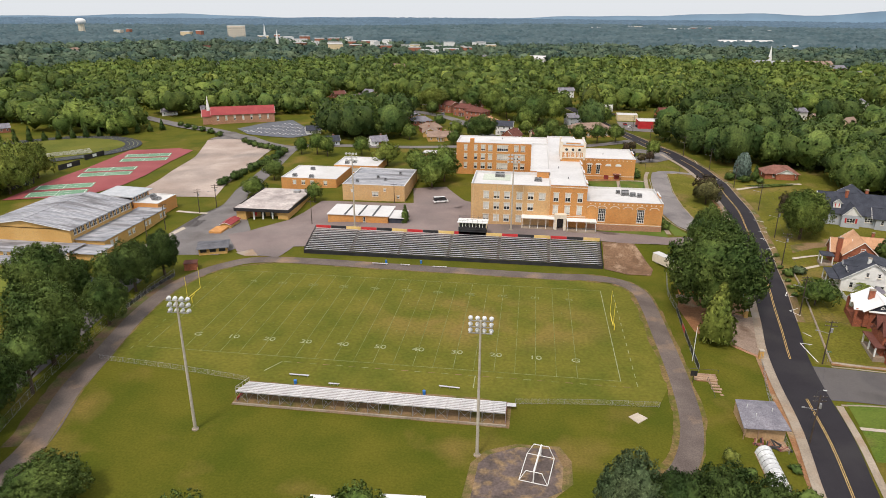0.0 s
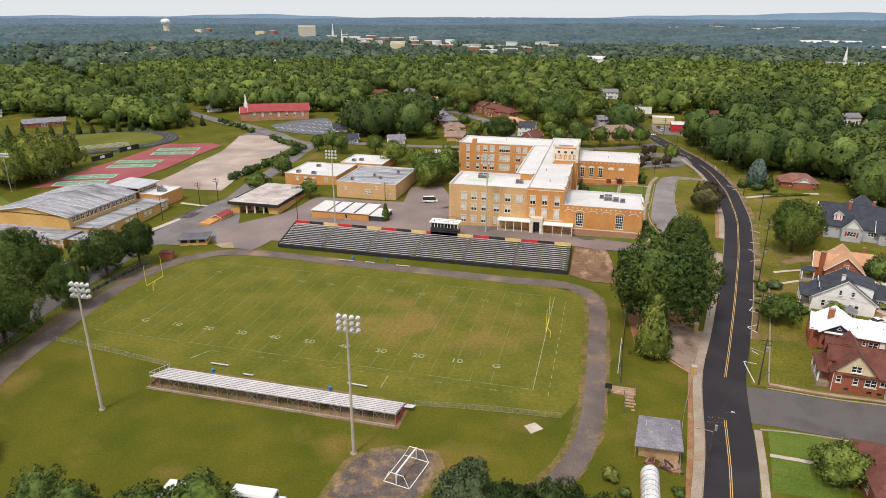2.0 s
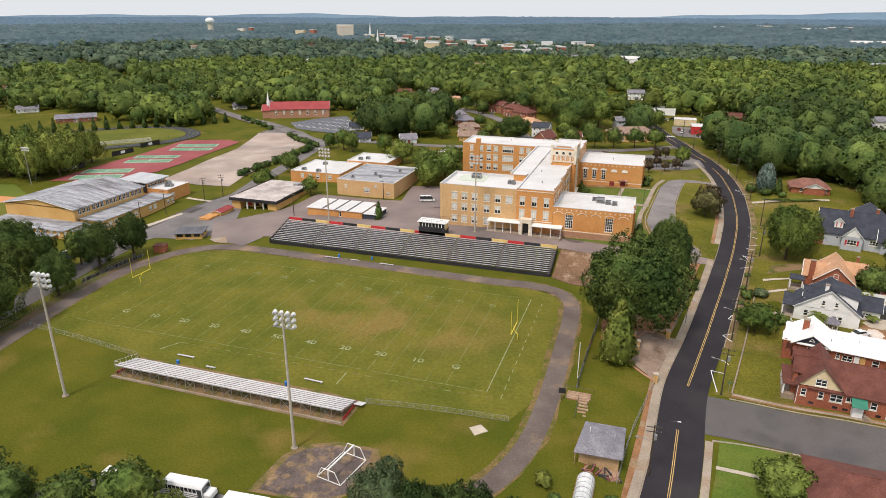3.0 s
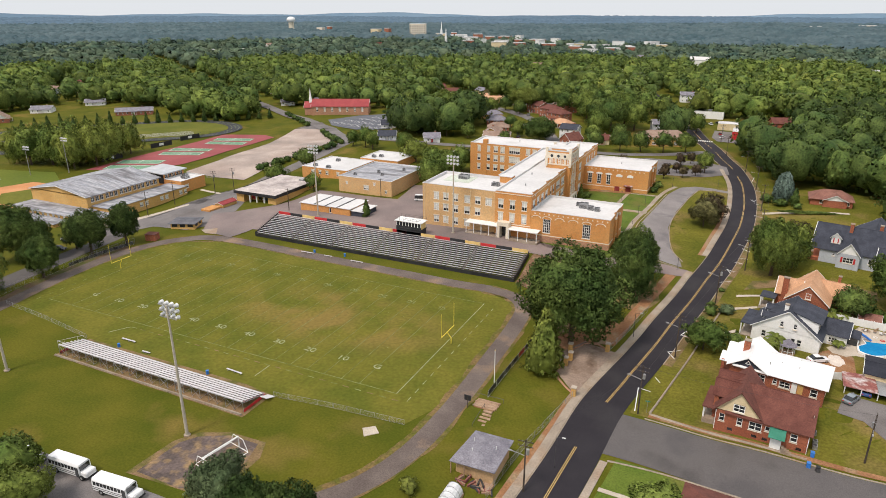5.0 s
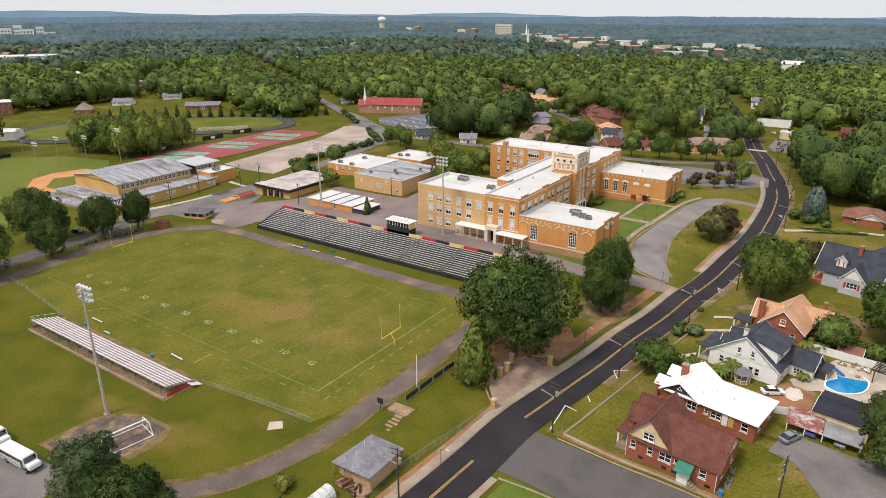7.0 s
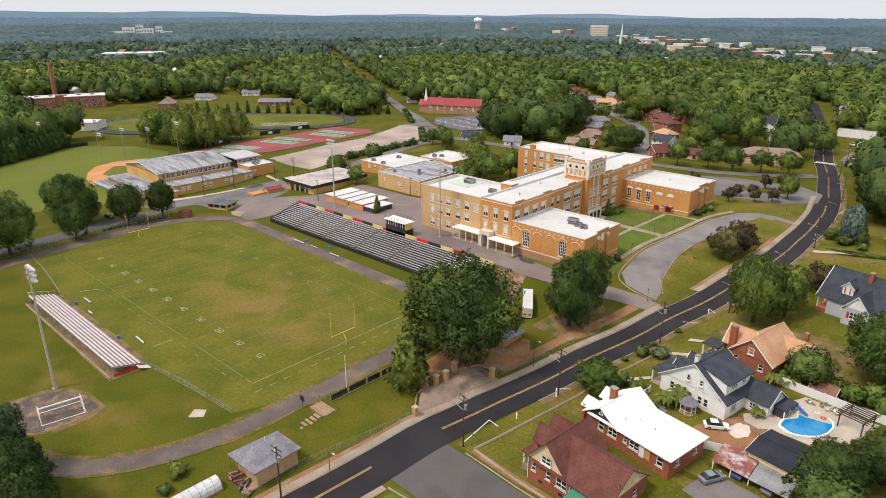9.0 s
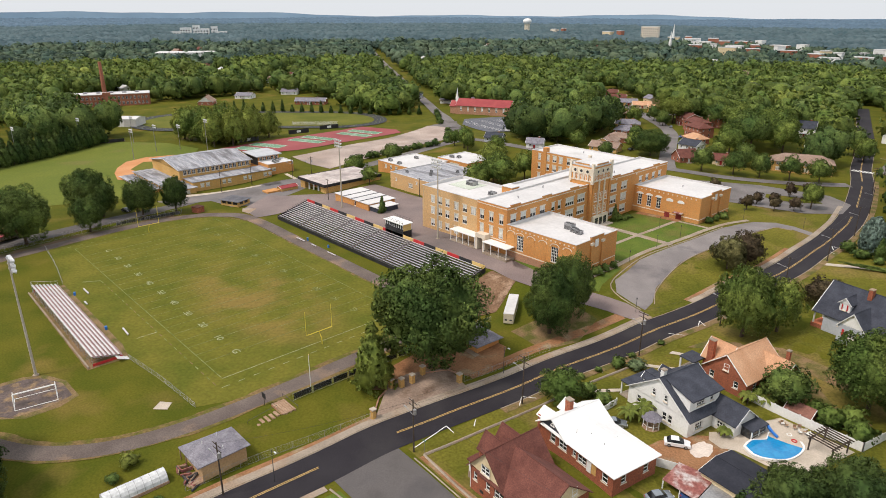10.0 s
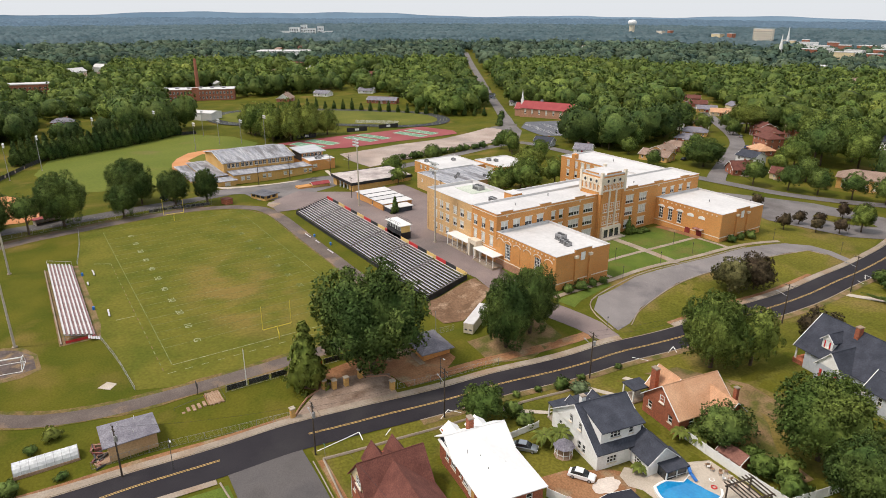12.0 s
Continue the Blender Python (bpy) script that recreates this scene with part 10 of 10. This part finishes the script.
# foreground below the camera
for x, y, h, r, m in ((50.5, -69.8, 14.2, 5.0, LEAF_GREY), (56.8, -71, 13.6, 4.6, LEAF_DEEP), (63.4, -70.5, 14.6, 5.2, LEAF_DEEP), (69.4, -71, 13.5, 4.6, LEAF_DEEP)):
    tree(x, y, h, r, "big" if r > 3.5 else "broad", m, clear=0.03)
for x, y, h, r, m in ((10, -76, 9, 4.5, LEAF), (2, -80, 8, 4, LEAF_DARK), (-8, -82, 8, 4, LEAF_DARK), (-16, -80, 8, 3.5, LEAF_DARK), (18, -79, 8, 4, LEAF_LIGHT), (-41, -76, 8.5, 6, LEAF_DARK)):
    tree(x, y, h, r, "big" if r > 5 else "broad", m, clear=0.05)
# among the houses north of the school
tree(-40, 336, 17, 10, "big", LEAF_LIGHT, "wide-spreading pale green tree above the houses", clear=0.25)
tree(4, 234, 14, 9.0, "big", LEAF_DARK, "broad layered cedar behind the school", clear=0.02)
for x, y, h, r in ((30, 268, 15, 7), (34, 284, 20, 8.5), (46, 296, 19, 8), (38, 306, 20, 8), (24, 298, 18, 8), (16, 306, 17, 7.5), (28, 324, 18, 8), (-52, 228, 13, 6), (-61, 232, 15, 7), (-46, 240, 13, 6), (-58, 252, 15, 7), (-66, 266, 16, 7), (-64, 246, 14, 6), (-60, 284, 15, 7), (-76, 286, 17, 8), (-86, 300, 17, 8), (-66, 306, 16, 7), (-96, 322, 17, 8), (-30, 362, 17, 8), (-12, 340, 16, 7), (4, 332, 18, 8), (-52, 356, 15, 7), (8, 350, 18, 8), (-58, 318, 12, 5), (82, 306, 12, 5), (74, 318, 14, 6)):
    tree(x, y, h, r, "broad", clear=0.1)
for x, y, h, r in ((-38, 228, 9, 4), (-12, 243, 9, 4), (-26, 268, 8, 3.8), (-62, 288, 13, 6), (-10, 214, 8, 3.6), (30, 254, 9, 4.2), (46, 250, 11, 5), (-38, 320, 10, 4.4), (-56, 340, 11, 5), (10, 320, 12, 5)):
    tree(x, y, h, r, "broad", (LEAF, LEAF_DARK, LEAF_DARK)[int(h) % 3], "leafy garden tree between the brick houses", clear=0.04)
# around the sports grounds
for x, y, h, r in ((-240, 88, 19, 6.5), (-230, 88, 20, 7), (-218, 92, 21, 7.5), (-206, 92, 21, 7.5), (-196, 88, 19, 6.5), (-192, 98, 20, 7), (-204, 104, 21, 7.5), (-218, 106, 21, 7.5), (-232, 100, 20, 7), (-196, 112, 20, 7), (-208, 118, 19, 7), (-200, 126, 17, 5.5)):
    tree(x, y, h, r, "broad", LEAF if int(x) % 4 else LEAF_LIGHT, "leafy tree in a dense clump by the courts", clear=-0.06)
for i in range(26):
    t = i / 25
    x, y = -186 - 62 * t, -44 + 92 * t
    tree(x - 14, y - 2, 11 + (i * 37 % 5) * 0.6, 4.4, "cone", LEAF_DEEP, "tall dark evergreen in a screening row", clear=0.0, group="evergreen screen")
for i in range(22):
    x, y = -330 + i * 5.6, 148 + i * 5.4
    tree(x - 4, y + 4, 5.5 + (i * 13 % 4), 2.4, "cone", LEAF_DEEP, "small dark evergreen in a row behind the track", clear=0.0, group="evergreen row")

# ---- the woods: thousands of crowns too far off to count ----
OPEN = [
    (-150, -40, 170, 215),     (-232, 122, -140, 178), (122, 162, -80, 176), (-352, -92, 60, 240), (-270, -90, -70, 62), (-230, -98, 205, 318), (-60, 100, 165, 226), (-40, 92, 215, 262),
    (-50, 66, 206, 350), (-125, -50, 340, 405), (72, 128, 262, 372), (-420, -330, 90, 250), (-385, -300, 200, 262), (-340, -290, 55, 110), (-440, -340, 60, 130), (100, 165, 120, 172), (-360, -275, -34, 14), (-585, -450, -44, -2), (-505, -428, 70, 140), (-12, 46, 226, 300), (-34, 8, 320, 360), (28, 74, 290, 318), (26, 50, 335, 366), (-128, -40, 376, 418), (50, 74, 380, 470)]
STREETS = [([(114, 150), (110, 194), (98, 250), (89, 282), (72, 351)], 15), ([(-144, 234), (-225, 288), (-325, 350), (-420, 412), (-590, 522), (-800, 660)], 15), ([(93, 265), (86, 290), (71, 350), (50, 420), (20, 520)], 11), ([(19, 224), (-3, 266), (-19, 296), (-47, 330), (-85, 370), (-126, 410), (-200, 480)], 15), ([(-84, 369), (-20, 396)], 9), ([(-390, 230), (-450, 290), (-540, 330)], 9)]


def wooded(x, y):
    ok = np.ones(x.shape, bool)
    for a, b, c, d in OPEN:
        ok &= ~((x > a) & (x < b) & (y > c) & (y < d))
    for pts, w in STREETS:
        for (x0, y0), (x1, y1) in zip(pts, pts[1:]):
            t = np.clip(((x - x0) * (x1 - x0) + (y - y0) * (y1 - y0)) / ((x1 - x0) ** 2 + (y1 - y0) ** 2), 0, 1)
            ok &= np.hypot(x - x0 - t * (x1 - x0), y - y0 - t * (y1 - y0)) > w
    return ok


EYE0 = (100.0, -100.0)


def woods(name, near, far, step, protos, height, seed, label, materials, spread=(0.55, 0.75), low=0.5):
    """Crowns scattered over a ring of the land, joined in one mesh; each takes one of the materials."""
    r = np.random.RandomState(seed)
    n = int(2 * far / step)
    gx, gy = np.meshgrid(np.arange(n), np.arange(n))
    x = (gx.ravel() + r.rand(n * n) * 0.95) * step - far + EYE0[0]
    y = (gy.ravel() + r.rand(n * n) * 0.95) * step - far + EYE0[1]
    d = np.hypot(x - EYE0[0], y - EYE0[1])
    bearing = np.degrees(np.arctan2(x - EYE0[0], y - EYE0[1]))
    ok = (d >= near) & (d < far) & (bearing > -100) & (bearing < 34) & wooded(x, y)
    for hx, hy, hr in GLADES:
        ok &= np.hypot(x - hx, y - hy) > hr
    x, y = x[ok], y[ok]
    z = land(x, y)
    stand = 0.5 + 0.5 * np.sin(x / 47 + 2 * np.sin(y / 61)) * np.sin(y / 53 + 1.7 * np.sin(x / 71))
    hs = height * (low + (1.3 - low) * (0.65 * r.rand(len(x)) + 0.35 * stand))
    ws = hs * (spread[0] + (spread[1] - spread[0]) * r.rand(len(x))) * 0.75
    turn = r.rand(len(x)) * 2 * np.pi
    pick = r.randint(0, len(protos), len(x))
    tone = np.clip((0.55 * r.rand(len(x)) + 0.45 * (1 - stand)) * len(materials), 0, len(materials) - 1).astype(int)
    V, F, S, N, base = [], [], [], [], 0
    for k, (v, f, nr) in enumerate(protos):
        for i in np.nonzero(pick == k)[0]:
            c, s = math.cos(turn[i]), math.sin(turn[i])
            w = np.empty_like(v)
            w[:, 0] = (v[:, 0] * c - v[:, 1] * s) * ws[i] + x[i]
            w[:, 1] = (v[:, 0] * s + v[:, 1] * c) * ws[i] + y[i]
            w[:, 2] = (v[:, 2] * 0.5 + 0.52) * hs[i] + z[i]
            V.append(w)
            N.append(np.stack((nr[:, 0] * c - nr[:, 1] * s, nr[:, 0] * s + nr[:, 1] * c, nr[:, 2]), 1))
            F.append(f + base)
            S.append(np.full(len(f), tone[i]))
            base += len(v)
    me = raw_mesh(name, np.vstack(V), np.vstack(F), materials, True, np.concatenate(S), np.vstack(N))
    ob = new(name, me)
    tagged(ob, label, "woodland", kind="stuff")


def proto(seed, lobes, tufts, leaves, size, sub, fold=True):
    return crown_arrays(seed, lobes, tufts, leaves, size, (1, 1, 1), sub=sub, core=0.86, fold=fold)


# scattered roofs that show between the far trees
GLADES = [(hx + 0.35 * g, hy - 0.94 * g, 9) for hx, hy in ((-53, 210), (-80, 206), (-104, 249), (-53, 303), (-70, 329), (-79, 317)) for g in (0, 9, 18)]
GLADES += [(-1053 + 0.62 * g, 1377 - 0.78 * g, 40) for g in range(0, 420, 40)]
rf = random.Random(21)
for i in range(70):
    b, d = radians(rf.uniform(-88, 30)), rf.choice((rf.uniform(390, 800), rf.uniform(600, 1300), rf.uniform(900, 1700)))
    x, y = EYE0[0] + d * math.sin(b), EYE0[1] + d * math.cos(b)
    if not bool(wooded(np.array([x]), np.array([y]))[0]):
        continue
    k = 1.0 if d < 800 else 1.5
    GLADES += [(x - g * k * math.sin(b), y - g * k * math.cos(b), (11 - g * 0.08) * k) for g in (0, 13, 26, 40, 55)]
    h = thing("far_house", "small pale house half hidden among far trees", "house", "houses among far trees", (x, y, H(x, y)), rf.uniform(0, 180))
    w, dd = rf.uniform(11, 17) * k, rf.uniform(8, 10) * k
    wm = rf.choice((WHITE_PAINT, WHITE_PAINT, CREAM_PAINT, RED_BRICK, GREY_SIDING))
    part("wall", boxed(-w / 2, w / 2, -dd / 2, dd / 2, -2, 4.2 * k), wm, h)
    gable_roof(h, -w / 2, w / 2, -dd / 2, dd / 2, 4.2 * k, 6.6 * k, "x", rf.choice((SHINGLE_GREY, SHINGLE_TAN, ROOF_WHITE, SHINGLE_BROWN, ROOF_WHITE)), 0.5, wm, barge=False)
# houses and halls east of the street, in gaps of the woods
for x, y, w, dd, hh, turn, wm, rm, label in (
        (289, 408, 16, 9, 5.0, 70, WHITE_PAINT, SHINGLE_GREY, "white house with a grey roof among tall trees"),
        (216, 337, 11, 8, 5.5, 20, WHITE_PAINT, SHINGLE_GREY, "white cottage almost hidden among tall trees"),
        (232, 297, 12, 9, 5.0, 40, CREAM_PAINT, SHINGLE_TAN, "cream cottage almost hidden among tall trees"),
        (130, 344, 14, 10, 4.0, 15, RED_BRICK, SHINGLE_BROWN, "brick house with a brown roof among trees"),
        (338, 800, 34, 16, 9, -12, BUFF_BRICK, ROOF_GREY, "wide brick church hall with a pale roof"),
        (410, 817, 36, 14, 9, 10, CREAM_PAINT, SHINGLE_TAN, "long cream house with a tan roof"),
        (408, 753, 22, 12, 8, 20, RED_BRICK, SHINGLE_GREY, "brick house with a grey roof among trees"),
        (402, 664, 20, 12, 8, 30, WHITE_PAINT, SHINGLE_GREY, "white house with a grey roof beside a lawn"),
        (36, 843, 26, 13, 9, -10, WHITE_PAINT, ROOF_WHITE, "long white house above the treetops"),
        (500, 1464, 116, 40, 12, 0, WHITE_PAINT, ROOF_WHITE, "vast white warehouse with a low roof"),
        (533, 1286, 40, 20, 10, 15, CREAM_PAINT, ROOF_WHITE, "pale hall with a white roof")):
    d = math.hypot(x - EYE0[0], y - EYE0[1])
    ux, uy = (x - EYE0[0]) / d, (y - EYE0[1]) / d
    GLADES += [(x - ux * g, y - uy * g, w * 0.5 + 7 - g * 0.03) for g in np.linspace(0, min(60 + d * 0.06, 150), 9)]
    h = thing("far_house", label, "house", "houses among far trees", (x, y, H(x, y)), turn)
    part("wall", boxed(-w / 2, w / 2, -dd / 2, dd / 2, -2, hh), wm, h)
    gable_roof(h, -w / 2, w / 2, -dd / 2, dd / 2, hh, hh + min(0.28 * dd, 5), "x", rm, 0.5, wm, barge=False)
    n = max(2, int(w / 4.5)) if d < 600 else 0
    for i in range(n):
        u = -w / 2 + w * (i + 0.5) / n
        part("window", boxed(u - 0.6, u + 0.6, -dd / 2 - 0.06, -dd / 2 + 0.1, 1.2, 2.8), GLASS, h)
TONES = [LEAF_YELLOW, LEAF_LIGHT, LEAF, LEAF, LEAF, LEAF_DARK, LEAF_DARK, LEAF_DARK]
# Far crowns use the haze-tinted greens in place of the plain ones.
FAR_HAZE_TONES = [LEAF_FAR_HAZE, LEAF_FAR_HAZE, LEAF_FAR_HAZE, LEAF_FAR_HAZE_DARK, LEAF_FAR_HAZE_DARK]
woods("near_woods", 225, 440, 10.5, [proto(100 + i, 14, 6, 6, 0.07, 3) for i in range(6)], 19, 1, "dense green deciduous trees round the houses", [LEAF_DARK, LEAF_DARK, LEAF_DEEP, LEAF_DEEP, LEAF_DEEP, LEAF_DEEP], (0.5, 0.76))
woods("middle_woods", 440, 880, 12.5, [proto(120 + i, 11, 4, 4, 0.12, 2, False) for i in range(6)], 17, 2, "dense green treetops stretching into the distance", TONES[1:], (0.56, 0.8))
woods("far_woods", 880, 1350, 15.0, [proto(140 + i, 9, 2, 1, 0.2, 2, False) for i in range(5)], 17, 3, "far green treetops beyond the town, tinted for haze", FAR_HAZE_TONES, (0.6, 0.85))


def canopy_sheet(name, near, far, rows, material, seed, label):
    """Treetops so far off that they close into one uneven green surface."""
    cols = 1300
    a = np.radians(np.linspace(-102, 36, cols))[None, :]
    d = near * (far / near) ** np.linspace(0, 1, rows)[:, None]
    X, Y = EYE0[0] + d * np.sin(a), EYE0[1] + d * np.cos(a)
    cell = 13.0
    gx, gy = np.floor(X / cell), np.floor(Y / cell)
    lift = np.full(X.shape, 6.0)
    for ox in (-1, 0, 1):
        for oy in (-1, 0, 1):
            h1, h2, h3 = [np.modf(np.abs(np.sin((gx + ox) * 12.9898 + (gy + oy) * 78.233 + seed + k) * 43758.5453))[0] for k in range(3)]
            dd = ((X - (gx + ox + h1) * cell) ** 2 + (Y - (gy + oy + h2) * cell) ** 2) / (6.0 + 3.5 * h3) ** 2
            lift = np.maximum(lift, (10 + 9 * h2) * (0.5 + 0.5 * np.sqrt(np.maximum(0, 1 - dd))) * (dd < 1))
    lift[0] = -4
    Z = land(X, Y) + lift
    i = (np.arange(rows - 1)[:, None] * cols + np.arange(cols - 1)[None, :]).ravel()
    me = raw_mesh(name, np.stack((X.ravel(), Y.ravel(), Z.ravel()), 1), np.stack((i, i + cols, i + cols + 1, i + 1), 1)[:, ::-1], material, True)
    tagged(new(name, me), label, "woodland", kind="stuff")


# Both canopies carry their haze in the blue of the base colour.
canopy_sheet("distant_woods", 1320, 2900, 150, LEAF_HAZE, 4, "distant green woods tinted blue for haze")
canopy_sheet("horizon_woods", 2860, 4780, 60, LEAF_HORIZON_HAZE, 5, "woods along the horizon tinted blue for haze")

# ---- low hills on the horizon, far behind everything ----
# The hills' blue is haze put straight into the base colour.
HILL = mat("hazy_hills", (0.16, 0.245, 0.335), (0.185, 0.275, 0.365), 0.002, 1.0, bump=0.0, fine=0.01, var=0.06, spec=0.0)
hv, hf = [], []
for i in range(161):
    a = radians(-110 + 150 * i / 160)
    top = 26 + 9 * math.sin(a * 9) + 6 * math.sin(a * 23 + 1) + 62 * math.exp(-((math.degrees(a) - 25) / 3.2) ** 2) + 26 * math.exp(-((math.degrees(a) - 15) / 9) ** 2) + 2 * math.sin(a * 71) + 22 * float(smooth01(-(math.degrees(a) + 20) / 45))
    x, y = 100 + 4780 * math.sin(a), -100 + 4780 * math.cos(a)
    hv += [(x, y, -60), (x, y, top), (100 + 4830 * math.sin(a), -100 + 4830 * math.cos(a), -60)]
for i in range(160):
    hf += [(3 * i, 3 * i + 1, 3 * i + 4, 3 * i + 3), (3 * i + 1, 3 * i + 2, 3 * i + 5, 3 * i + 4)]
structure("backdrop", raw_mesh("backdrop", np.array(hv, float), np.array(hf), HILL, True), "low hills along the horizon tinted blue for haze", "hills")
